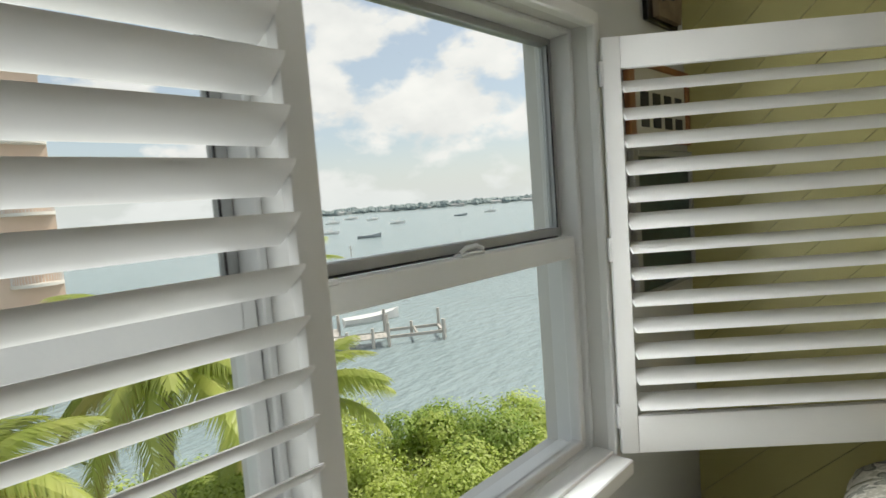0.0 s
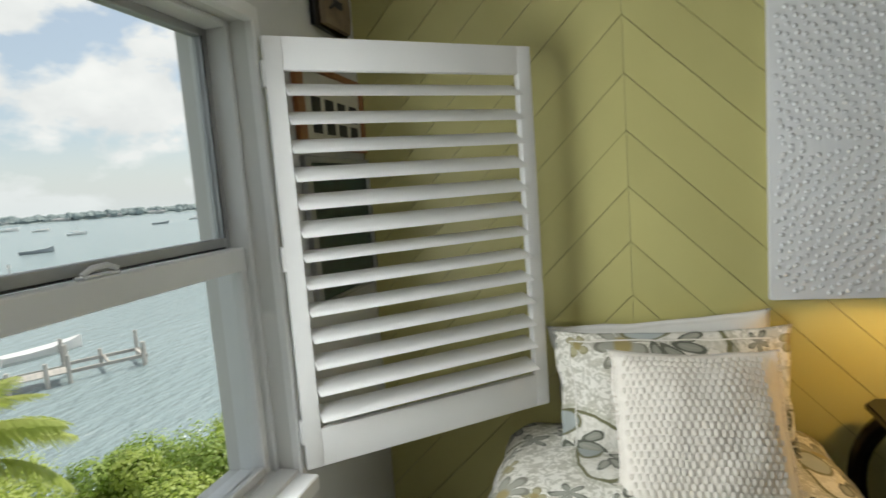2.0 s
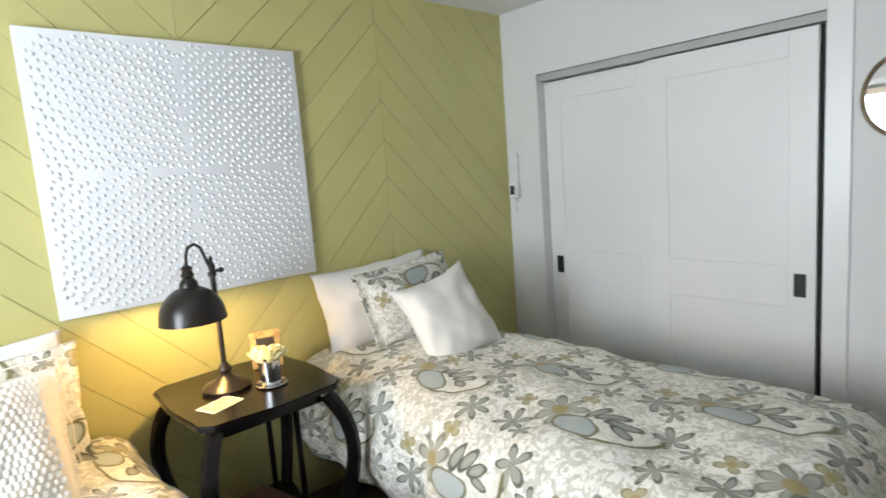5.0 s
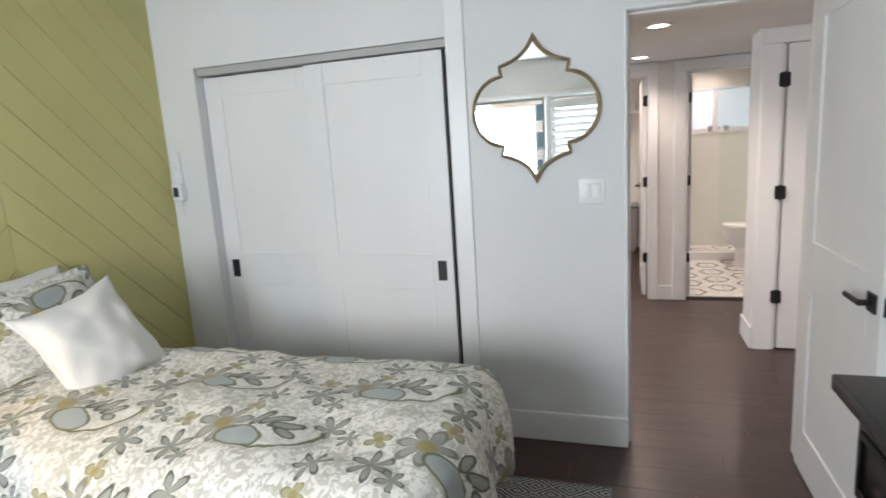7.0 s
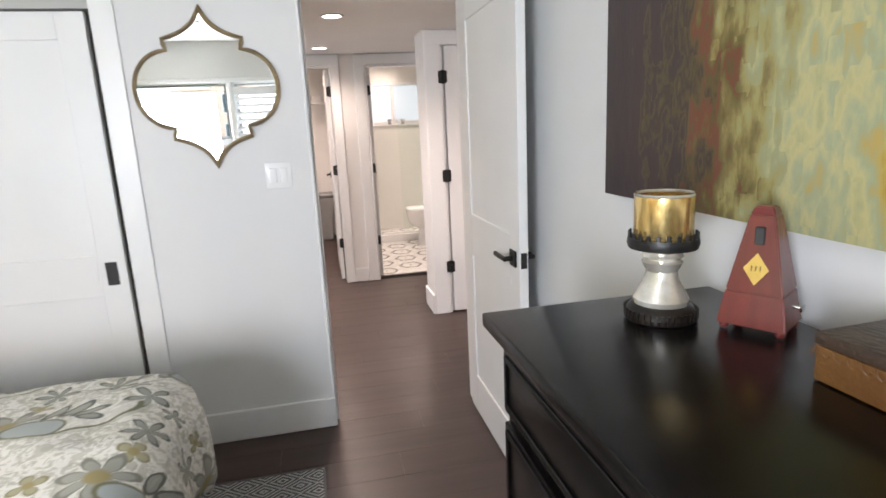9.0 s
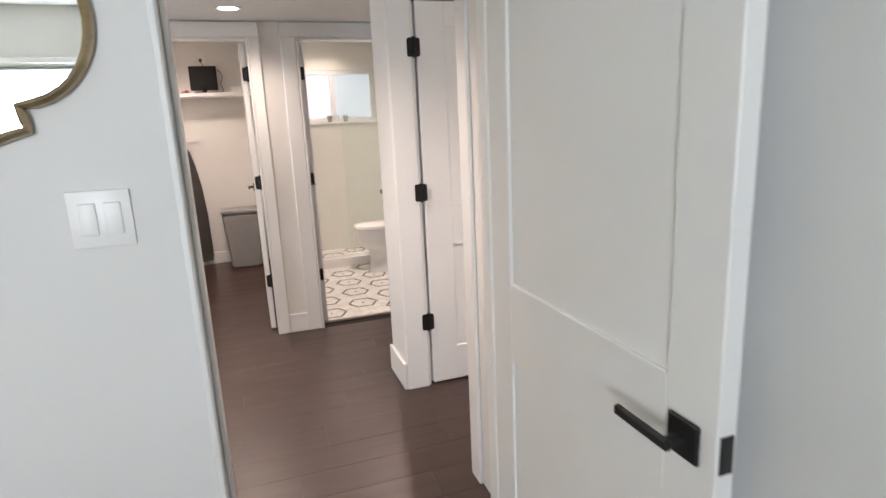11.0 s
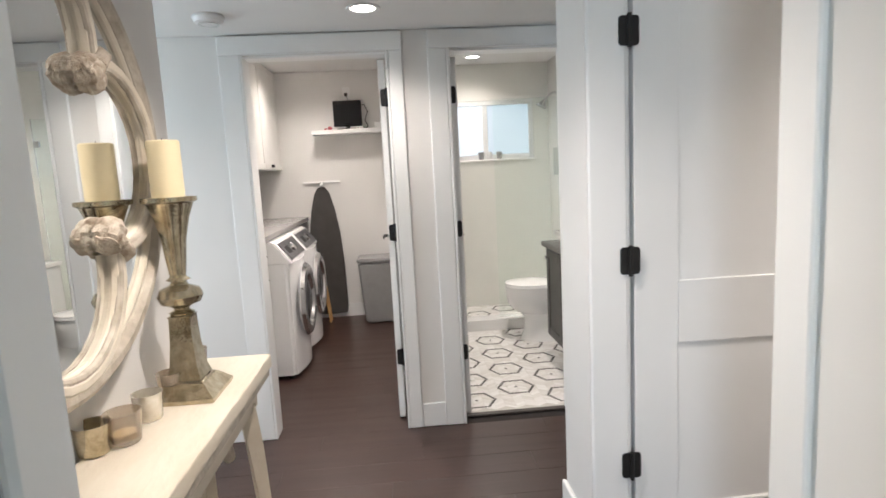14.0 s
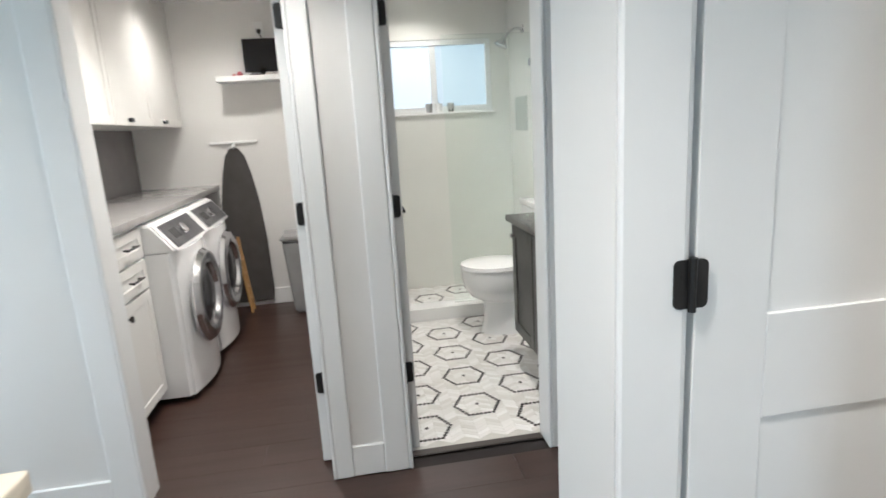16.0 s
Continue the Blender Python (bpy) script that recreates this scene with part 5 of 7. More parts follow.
# abstract painting on canvas
m_p, n_, l_, b_ = node_mat("abstract_painting")
co, sp, ram = n_.new("ShaderNodeTexCoord"), n_.new("ShaderNodeSeparateXYZ"), n_.new("ShaderNodeValToRGB")
l_.new(co.outputs["Object"], sp.inputs[0])
nz1, nz2, nz3 = n_.new("ShaderNodeTexNoise"), n_.new("ShaderNodeTexNoise"), n_.new("ShaderNodeTexVoronoi")
pm = n_.new("ShaderNodeMapping")
pm.inputs["Scale"].default_value = (1, 2.2, 1.0)
l_.new(co.outputs["Object"], pm.inputs["Vector"])
nz1.inputs["Scale"].default_value, nz1.inputs["Detail"].default_value, nz1.inputs["Distortion"].default_value = 3.2, 8, 0.6
nz2.inputs["Scale"].default_value, nz2.inputs["Detail"].default_value = 11, 10
nz3.inputs["Scale"].default_value, nz3.distance = 15, "CHEBYCHEV"
for q in (nz1, nz2, nz3):
    l_.new(pm.outputs["Vector"], q.inputs["Vector"])
def pmath(op, a, c):
    k = n_.new("ShaderNodeMath")
    k.operation = op
    for i, v in enumerate((a, c)):
        if isinstance(v, (int, float)):
            k.inputs[i].default_value = v
        else:
            l_.new(v, k.inputs[i])
    return k.outputs[0]
run = pmath("MULTIPLY", pmath("ADD", sp.outputs["Y"], 0.02), 1.05)
val = pmath("ADD", run, pmath("MULTIPLY", pmath("SUBTRACT", nz1.outputs["Fac"], 0.5), 0.42))
rs = n_.new("ShaderNodeSeparateColor")
l_.new(nz3.outputs["Color"], rs.inputs[0])
val = pmath("ADD", val, pmath("MULTIPLY", pmath("SUBTRACT", nz2.outputs["Fac"], 0.5), 0.52))
val = pmath("ADD", val, pmath("MULTIPLY", pmath("SUBTRACT", rs.outputs[0], 0.5), 0.08))
l_.new(val, ram.inputs["Fac"])
cr = ram.color_ramp
stops = [(0.0, (0.030, 0.018, 0.021)), (0.27, (0.036, 0.021, 0.023)), (0.31, (0.085, 0.062, 0.020)), (0.35, (0.034, 0.020, 0.020)), (0.41, (0.10, 0.072, 0.018)), (0.46, (0.16, 0.042, 0.020)), (0.50, (0.12, 0.095, 0.022)), (0.55, (0.19, 0.145, 0.042)), (0.61, (0.32, 0.28, 0.10)), (0.67, (0.30, 0.31, 0.17)), (0.75, (0.46, 0.42, 0.20)), (0.82, (0.31, 0.34, 0.21)), (0.90, (0.44, 0.31, 0.07)), (1.0, (0.28, 0.15, 0.03))]
cr.elements[0].position, cr.elements[0].color = stops[0][0], (*stops[0][1], 1)
cr.elements[1].position, cr.elements[1].color = stops[-1][0], (*stops[-1][1], 1)
for q, c in stops[1:-1]:
    e = cr.elements.new(q)
    e.color = (*c, 1)
l_.new(ram.outputs["Color"], b_.inputs["Base Color"])
b_.inputs["Roughness"].default_value = 0.42
bp = n_.new("ShaderNodeBump")
bp.inputs["Strength"].default_value, bp.inputs["Distance"].default_value = 0.5, 0.003
l_.new(nz2.outputs["Fac"], bp.inputs["Height"])
l_.new(bp.outputs["Normal"], b_.inputs["Normal"])
o = base("painting", "large abstract canvas in maroon, olive, gold and sage", "painting", m=pose(-0.998, -1.92, 1.254))
part("canvas", made_box(0.0, 0.033, 0.0, 1.5, 0.0, 1.02, 0.003, 2), m_p, o)
part("stretcher", made_box(-0.001, 0.0005, 0.02, 1.48, 0.02, 1.0), PAPER, o)

# rug with woven diamonds
m_r, n_, l_, b_ = node_mat("diamond_weave")
b_.inputs["Roughness"].default_value = 0.95
co, sp = n_.new("ShaderNodeTexCoord"), n_.new("ShaderNodeSeparateXYZ")
l_.new(co.outputs["Object"], sp.inputs[0])
ax = pmath("PINGPONG", sp.outputs["X"], 0.075)
ay = pmath("PINGPONG", sp.outputs["Y"], 0.055)
tot = pmath("ADD", pmath("MULTIPLY", ax, 13.3), pmath("MULTIPLY", ay, 18.2))
ln = pmath("PINGPONG", pmath("MULTIPLY", tot, 2.6), 0.5)
mk = pmath("GREATER_THAN", ln, 0.26)
mx = n_.new("ShaderNodeMix")
mx.data_type = "RGBA"
mx.inputs["A"].default_value, mx.inputs["B"].default_value = (0.055, 0.055, 0.056, 1), (0.34, 0.33, 0.31, 1)
l_.new(mk, mx.inputs["Factor"])
l_.new(mx.outputs["Result"], b_.inputs["Base Color"])
nn, bp = n_.new("ShaderNodeTexNoise"), n_.new("ShaderNodeBump")
nn.inputs["Scale"].default_value = 300
bp.inputs["Strength"].default_value, bp.inputs["Distance"].default_value = 0.6, 0.003
l_.new(nn.outputs["Fac"], bp.inputs["Height"])
l_.new(bp.outputs["Normal"], b_.inputs["Normal"])
o = base("rug", "grey rug woven with pale concentric diamonds beside the beds", "rug", m=pose(0.92, -1.55, 0.0))
part("weave", made_box(-1.0, 1.0, -1.205, 1.205, 0.0, 0.010, 0.003), m_r, o)
bm = bmesh.new()
for s in (-1, 1):
    box(bm, -1.0, 1.0, s * 1.205 - 0.006, s * 1.205 + 0.006, 0.0, 0.011, 0.003)
    box(bm, s * 1.0 - 0.006, s * 1.0 + 0.006, -1.19, 1.19, 0.0, 0.011, 0.003)
part("binding", bm, paint("rug_binding", (0.12, 0.12, 0.12), rough=0.95, fine=300), o, "dark bound edge")

# ceiling fan seen in the mirror
o = base("ceiling_fan", "white ceiling fan at rest with five blades", "ceiling fan", m=pose(0.72, -1.18, BZ))
part("canopy", lathe([(0, 0), (0.07, 0), (0.06, -0.04), (0.02, -0.06), (0.018, -0.10), (0, -0.10)], 24), TRIM, o)
part("motor", lathe([(0, -0.10), (0.08, -0.105), (0.11, -0.13), (0.11, -0.17), (0.07, -0.2), (0, -0.205)], 30), TRIM, o)
part("cap", lathe([(0, -0.235), (0.03, -0.232), (0.05, -0.218), (0.055, -0.2055), (0, -0.2055)], 24), TRIM, o)
for k in range(5):
    bm = made_box(0.14, 0.60, -0.06, 0.06, -0.004, 0.004, 0.003)
    box(bm, 0.09, 0.17, -0.02, 0.02, -0.008, 0.0, 0.002)
    b_b = part("blade", bm, TRIM, o)
    b_b.matrix_local = pose(0, 0, -0.15, 0, 0, 72 * k + 10) @ pose(0, 0, 0, 10, 0, 0)


# ================= hall =================
LENS_ON = glow("downlight_lens", (1.0, 0.84, 0.70), 5.0)
def downlight(x, y, z, watts, group="recessed downlights"):
    o = base("recessed_downlight", "round white recessed ceiling downlight, switched on", "downlight", group, pose(x, y, z))
    part("trim_ring", lathe([(0.052, 0.0), (0.075, -0.001), (0.074, -0.006), (0.056, -0.005), (0.052, -0.001)], 32), TRIM, o)
    part("lens", lathe([(0, -0.003), (0.054, -0.003), (0.054, -0.0005), (0, -0.0005)], 28), LENS_ON, o, "glowing warm white lens")
    lamp("downlight_beam", "SPOT", pose(x, y, z - 0.03), watts, WARM, radius=0.05, cone=142)
downlight(-0.34, -4.12, HZ, 36)
downlight(-0.28, -5.47, HZ, 16)
# the next two are added out of view to brighten the corridor ends
downlight(-2.4, -4.2, HZ, 34)
downlight(1.4, -5.4, HZ, 15)
downlight(0.37, -7.88, 2.435, 20)
# unseen extra fitting, added to fill the laundry with light
downlight(0.0, -6.75, 2.435, 58)
downlight(-1.117, -8.02, 2.415, 14)
# another unseen one, added to brighten the front of the bathroom
downlight(-1.30, -6.5, 2.415, 42)
o = base("smoke_detector", "round white smoke detector on the hall ceiling", "smoke detector", m=pose(0.40, -5.52, HZ))
part("housing", lathe([(0, 0), (0.065, 0), (0.068, -0.012), (0.06, -0.03), (0.03, -0.036), (0, -0.036)], 32), TRIM, o)
part("grille", lathe([(0.035, -0.0365), (0.045, -0.036), (0.045, -0.040), (0.035, -0.040), (0.035, -0.0365)], 28), SHADE_GREY, o)

fw = tagged(new("window_4"), "white framed hall window", "window", kind="structure")
bm = bmesh.new()
for b in ((2.10, 2.16, -5.80, -5.76, 0.65, 2.05), (2.10, 2.16, -4.94, -4.90, 0.65, 2.05), (2.10, 2.16, -5.76, -4.94, 0.65, 0.69), (2.10, 2.16, -5.76, -4.94, 2.01, 2.05)):
    box(bm, *b, bevel=0.003)
part("window_frame", bm, VINYL, fw)
part("pane", made_box(2.128, 2.132, -5.76, -4.94, 0.69, 2.01), GLASS, fw).visible_shadow = False

# linen door, closed
o = base("linen_door", "white two-panel hall door, closed, with black hinges", "door", m=pose(-1.145, -4.655, 0.01, 0, 0, 180))
part("door_panel", panel_door(bmesh.new(), 0.7105, 2.02, [(0, 0.20), (0.785, 1.0), (1.90, 2.02)], 0.15, 0.035, 0.008), DOOR, o)
for z in (0.37, 1.08, 1.80):
    hinge(-0.021, -0.0345, z, 180, o)
lever(o, 0.68, 1.0, -1)
trim("trim_linen_jamb", (-1.131, -1.1155, -4.70, -4.636, 0.0, 2.03), (-1.155, -1.131, -4.70, -4.682, 0.0, 2.03))
# doors of laundry and bathroom, open inwards along the dividing wall
o = base("laundry_door", "white panel door standing open into the laundry", "door", "inner doors", pose(-0.331, HY - 0.118, 0.01, 0, 0, -90))
part("door_panel", panel_door(bmesh.new(), 0.67, 2.01, [(0, 0.20), (0.83, 1.02), (1.90, 2.01)], 0.11, 0.035, 0.008), DOOR, o)
lever(o, 0.61, 1.0, 1)
o2 = base("bathroom_door", "white panel door standing open into the bathroom", "door", "inner doors", pose(-0.7165, HY - 0.118, 0.01, 0, 0, -90))
part("door_panel", panel_door(bmesh.new(), 0.57, 2.01, [(0, 0.20), (0.83, 1.02), (1.90, 2.01)], 0.11, 0.035, 0.008), DOOR, o2)
lever(o2, 0.51, 1.0, -1)
for z in (0.365, 1.08, 1.81):
    hinge(-0.008, -0.022, z, 90, o)
    hinge(-0.008, 0.022, z, 90, o2)

# console table with a distressed cream finish
DIST = paint("distressed_cream_paint", (0.62, 0.55, 0.43), (0.72, 0.67, 0.57), 0.6, scale=7, fine=60, bump=0.12, stretch=(1, 0.4, 1))
WORN = paint("worn_grey_cream", (0.34, 0.29, 0.22), (0.66, 0.61, 0.52), 0.65, scale=16, fine=70, bump=0.2)
o = base("console_table", "narrow cream console table with a distressed finish", "console table", m=pose(0.218, -4.13, 0))
bm = made_box(-0.132, 0.132, -0.65, 0.65, 0.775, 0.82, 0.006, 3)
bmesh.ops.subdivide_edges(bm, edges=[e for e in bm.edges if abs(e.verts[0].co.y - e.verts[1].co.y) > 0.5], cuts=40)
for v in bm.verts:
    v.co += Vector((0.003 * noise.noise(v.co * 23), 0.002 * noise.noise(v.co * 31), 0.0015 * noise.noise(v.co * 17)))
part("tabletop", bm, DIST, o)
part("edge_moulding", made_box(-0.125, 0.125, -0.64, 0.64, 0.745, 0.775, 0.008, 3), WORN, o, "chipped grey-cream moulding")
part("apron", made_box(-0.10, 0.10, -0.55, 0.55, 0.68, 0.745, 0.004), DIST, o)
for sy in (-1, 1):
    for sx in (-1, 1):
        pts = [(sx * 0.075, sy * 0.50, 0.70), (sx * 0.085, sy * 0.52, 0.55), (sx * 0.09, sy * 0.555, 0.3), (sx * 0.10, sy * 0.60, 0.04), (sx * 0.10, sy * 0.605, 0.0)]
        part("leg", tube(pts, [0.04, 0.032, 0.026, 0.024, 0.03], 4), DIST, o)
    bm = tube([(0, sy * 0.46, 0.70), (0, sy * 0.44, 0.66), (0, sy * 0.47, 0.58), (0, sy * 0.52, 0.52)], [0.04, 0.045, 0.03, 0.02], 10)
    part("corbel", bm, WORN, o, "carved corbel")
bm = made_box(-0.09, 0.09, -0.56, 0.56, 0.14, 0.165, 0.004)
part("stretcher", bm, DIST, o)

# candlestick and votives
SMOKE = paint("smoked_mercury_glass", (0.30, 0.25, 0.15), (0.64, 0.58, 0.44), 0.10, 0.85, scale=34, fine=140, bump=0.04)
WAX = paint("ivory_wax", (0.80, 0.70, 0.46), (0.76, 0.66, 0.42), 0.5, scale=6, bump=0.02)
def square_lathe(profile, at):
    return lathe(profile, 4, m=pose(*at, 0, 0, 45))
for cy in (-4.452, -3.72):
    o = base("candlestick", "tall smoked mercury glass candlestick", "candlestick", "candlesticks on the console", pose(0.235, cy, 0.821))
    part("foot", square_lathe([(0, 0), (0.126, 0), (0.128, 0.012), (0.115, 0.02), (0.085, 0.042), (0.062, 0.052), (0, 0.052)], (0, 0, 0)), SMOKE, o)
    part("shaft", square_lathe([(0.066, 0.052), (0.054, 0.08), (0.044, 0.15), (0.040, 0.225), (0.044, 0.23), (0, 0.232)], (0, 0, 0)), SMOKE, o)
    part("knop", lathe([(0.03, 0.231), (0.034, 0.238), (0.02, 0.245), (0.022, 0.252), (0.052, 0.266), (0.060, 0.285), (0.052, 0.304), (0.024, 0.316), (0.02, 0.325), (0.032, 0.33), (0.022, 0.338), (0.02, 0.345), (0, 0.346)], 26), SMOKE, o)
    part("bowl", lathe([(0.022, 0.345), (0.026, 0.38), (0.032, 0.44), (0.045, 0.50), (0.060, 0.54), (0.071, 0.545), (0.071, 0.557), (0.064, 0.557), (0.052, 0.546), (0, 0.544)], 26), SMOKE, o)
    c = base("pillar_candle", "ivory pillar candle on the candlestick", "candle", "pillar candles", pose(0.235, cy, 0.821 + 0.5565))
    part("wax", lathe([(0, 0), (0.041, 0), (0.042, 0.01), (0.042, 0.148), (0.039, 0.152), (0.03, 0.150), (0, 0.147)], 30), WAX, c)
    part("wick", tube([(0, 0, 0.146), (0.001, 0, 0.158)], 0.0012, 6), INK, c)
BROWN_GLASS = clear("smoky_brown_glass", (0.74, 0.66, 0.56), 0.08, 1.4)
BROWN_GLASS.node_tree.nodes["Principled BSDF"].inputs["Transmission Weight"].default_value = 0.7
VOT = [(0.278, -4.427, 0.036, 0.075, BROWN_GLASS), (0.283, -4.292, 0.037, 0.070, MERC), (0.283, -4.165, 0.040, 0.076, BROWN_GLASS), (0.330, -4.122, 0.040, 0.070, SMOKE), (0.292, -4.66, 0.036, 0.07, BROWN_GLASS)]
for x, y, r, h, mt in VOT:
    o = base("votive_cup", "small mottled glass votive candle cup on the console", "votive cup", "votive cups", pose(x, y, 0.821))
    part("cup", lathe([(0, 0), (r * 0.8, 0), (r * 0.86, 0.004), (r, h * 0.9), (r * 1.02, h), (r * 0.96, h), (r * 0.8, 0.012), (0, 0.01)], 28), mt, o)
    part("wax", lathe([(0, 0.0105), (r * 0.72, 0.0125), (r * 0.74, h * 0.35), (0, h * 0.36)], 20), WAX, o, "ivory wax")

CARVED = paint("worn_carved_cream", (0.62, 0.56, 0.46), (0.24, 0.18, 0.12), 0.65, scale=34, fine=120, bump=0.3, depth=0.003)
# carved mirror: outer ring, inner quatrefoil with carved cusps
o = base("hall_mirror", "round distressed cream mirror with a carved quatrefoil inner frame", "mirror", m=pose(0.358, -4.06, 1.485))
R = 0.50
def ring(rad, x, minor, n=64, flat=1.0):
    return tube([(x, rad * math.cos(2 * math.pi * k / n), rad * math.sin(2 * math.pi * k / n)) for k in range(n)], minor, 10, closed=True, up=Vector((1, 0, 0)), flat=flat)
part("outer_ring", ring(R, -0.036, 0.030), WORN, o)
part("ring_bead", ring(R - 0.032, -0.040, 0.012), DIST, o)
part("ring_edge", ring(R + 0.027, -0.02, 0.014), DIST, o)
loop = []
for q in range(4):
    a0 = q * math.pi / 2
    cx, cz = 0.262 * math.cos(a0), 0.262 * math.sin(a0)
    for k in range(17):
        a = a0 + radians(-110 + 220 * k / 16)
        loop.append((cx + 0.222 * math.cos(a), cz + 0.222 * math.sin(a)))
bm = tube([(-0.046, y, z) for y, z in loop], 0.023, 10, closed=True, up=Vector((1, 0, 0)))
part("quatrefoil", bm, DIST, o)
part("quatrefoil_bead", tube([(-0.058, y * 0.965, z * 0.965) for y, z in loop], 0.010, 8, closed=True, up=Vector((1, 0, 0))), WORN, o)
part("glass", lathe([(0, 0.0), (R - 0.01, 0.0), (R - 0.01, 0.005), (0, 0.005)], 64, m=pose(-0.037, 0, 0, 0, 90, 0)), MIRROR, o, "silvered glass", smooth=False)
for q in range(4):
    a = math.pi / 4 + q * math.pi / 2
    y, z = 0.262 * math.cos(a), 0.262 * math.sin(a)
    # a carved bud, its leaves folded round it, that points towards the middle
    bm = lathe([(0, -0.048), (0.012, -0.046), (0.022, -0.040), (0.028, -0.030), (0.032, -0.018), (0.030, -0.010), (0.034, -0.004), (0.035, 0.008), (0.033, 0.020), (0.028, 0.026), (0.030, 0.032), (0.022, 0.042), (0.010, 0.047), (0, 0.048)], 48)
    for v in bm.verts:
        th = math.atan2(v.co.y, v.co.x)
        f = 1 + 0.14 * abs(math.cos(2.5 * th)) + 0.22 * noise.noise(v.co * 80 + Vector((q, 0, 0))) + 0.14 * noise.noise(v.co * 170)
        v.co.x, v.co.y = v.co.x * f, v.co.y * f
    bmesh.ops.transform(bm, matrix=Matrix.Translation((-0.056, y, z)) @ Matrix.Rotation(math.pi / 2 - a, 4, "X"), verts=bm.verts[:])
    part("carved_bud", bm, CARVED, o, "carved flower bud at the cusp")
    bm = tube([(-0.055, y * 1.38, z * 1.38), (-0.072, y * 1.26, z * 1.26), (-0.070, y * 1.14, z * 1.14), (-0.058, y * 1.04, z * 1.04)], [0.008, 0.022, 0.026, 0.020], 14, flat=0.7)
    for v in bm.verts:
        v.co += v.co.normalized() * 0.008 * noise.noise(v.co * 60)
    part("carved_leaf", bm, CARVED, o, "carved acanthus leaf")

# ================= laundry =================
CAB = paint("white_cabinet_lacquer", (0.76, 0.75, 0.72), (0.71, 0.70, 0.67), 0.35, scale=3, fine=160, bump=0.02)
STONE = paint("grey_quartz_worktop", (0.36, 0.35, 0.34), (0.30, 0.29, 0.28), 0.22, scale=14, fine=120, bump=0.02)
SPLASH = paint("grey_glazed_tile", (0.20, 0.19, 0.185), (0.16, 0.15, 0.15), 0.2, scale=5, fine=60)
GREY_PL = paint("grey_plastic", (0.28, 0.28, 0.28), (0.24, 0.24, 0.24), 0.5, scale=10, fine=150, bump=0.08)
APPL = paint("white_appliance_enamel", (0.80, 0.80, 0.80), (0.77, 0.77, 0.77), 0.2, scale=3, bump=0.01)
PANELG = paint("silver_control_panel", (0.10, 0.10, 0.105), (0.07, 0.07, 0.075), 0.35, 0.3, scale=9)
DRUM = paint("dark_drum_glass", (0.02, 0.02, 0.022), (0.05, 0.05, 0.055), 0.08, scale=4)
def front(y0, y1, z0, z1, x, parent, name="drawer", pull=True):
    bm = bmesh.new()
    panel = panel_door(bm, y1 - y0, z1 - z0, [(0, 0.05), (z1 - z0 - 0.05, z1 - z0)], 0.05, 0.02, 0.006)
    bmesh.ops.transform(bm, matrix=pose(x, y1, z0, 0, 0, -90), verts=bm.verts)
    f = part(name, bm, CAB, parent)
    if pull:
        yc, zc = (y0 + y1) / 2, (z0 + z1) / 2
        if name == "drawer":
            b2 = tube([(x - 0.034, yc - 0.07, zc), (x - 0.034, yc + 0.07, zc)], 0.006, 8)
            for s in (-1, 1):
                tube([(x - 0.01, yc + s * 0.055, zc), (x - 0.034, yc + s * 0.055, zc)], 0.005, 8, b2)
        else:
            b2 = lathe([(0, 0), (0.006, 0), (0.006, 0.014), (0.015, 0.018), (0.015, 0.028), (0, 0.03)], 14, m=pose(x - 0.01, y0 + 0.03 if pull == 1 else y1 - 0.03, z1 - 0.06 if z0 < 1 else z0 + 0.03, 0, -90, 0))
        part("handle", b2, BRONZE, f, "dark bronze handle")
    return f
for y0, y1 in ((-6.765, -6.385), (-6.38, -6.0)):
    o = base("base_cabinet", "white laundry base cabinet with two drawers over a door", "cabinet", "laundry base cabinets", pose(0, 0, 0))
    part("body", made_box(0.56, 1.125, y0, y1, 0.09, 1.0, 0.002), CAB, o)
    part("toe_kick", made_box(0.66, 1.1, y0 + 0.005, y1 - 0.005, 0.0, 0.09), BLACK_WOOD, o, "dark recessed toe kick")
    front(y0 + 0.004, y1 - 0.004, 0.835, 0.985, 0.55, o)
    front(y0 + 0.004, y1 - 0.004, 0.675, 0.825, 0.55, o)
    front(y0 + 0.004, y1 - 0.004, 0.10, 0.665, 0.55, o, "cabinet_door", 2)
o = base("worktop", "grey quartz worktop over cabinet and washing machines", "worktop", m=pose(0, 0, 0))
part("slab", made_box(0.525, 1.128, -8.547, -5.99, 1.002, 1.040, 0.003, 2), STONE, o)
part("end_leg", made_box(0.535, 1.12, -8.547, -8.49, 0.0, 1.001, 0.002), STONE, o)
structure("backsplash", made_box(1.118, 1.129, -8.547, -5.99, 1.041, 1.507), SPLASH)
for y0, y1 in ((-8.545, -7.895), (-7.89, -7.245), (-7.24, -6.595), (-6.59, -5.99)):
    o = base("wall_cabinet", "white shaker laundry wall cabinet with a dark knob", "cabinet", "laundry wall cabinets", pose(0, 0, 0))
    part("body", made_box(0.762, 1.125, y0, y1, 1.51, 2.425, 0.002), CAB, o)
    d = front(y0 + 0.002, y1 - 0.002, 1.512, 2.423, 0.751, o, "cabinet_door", False)
    part("handle", made_box(0.718, 0.741, y1 - 0.24, y1 - 0.19, 1.53, 1.556, 0.004), BLACK_METAL, d, "small black pull")
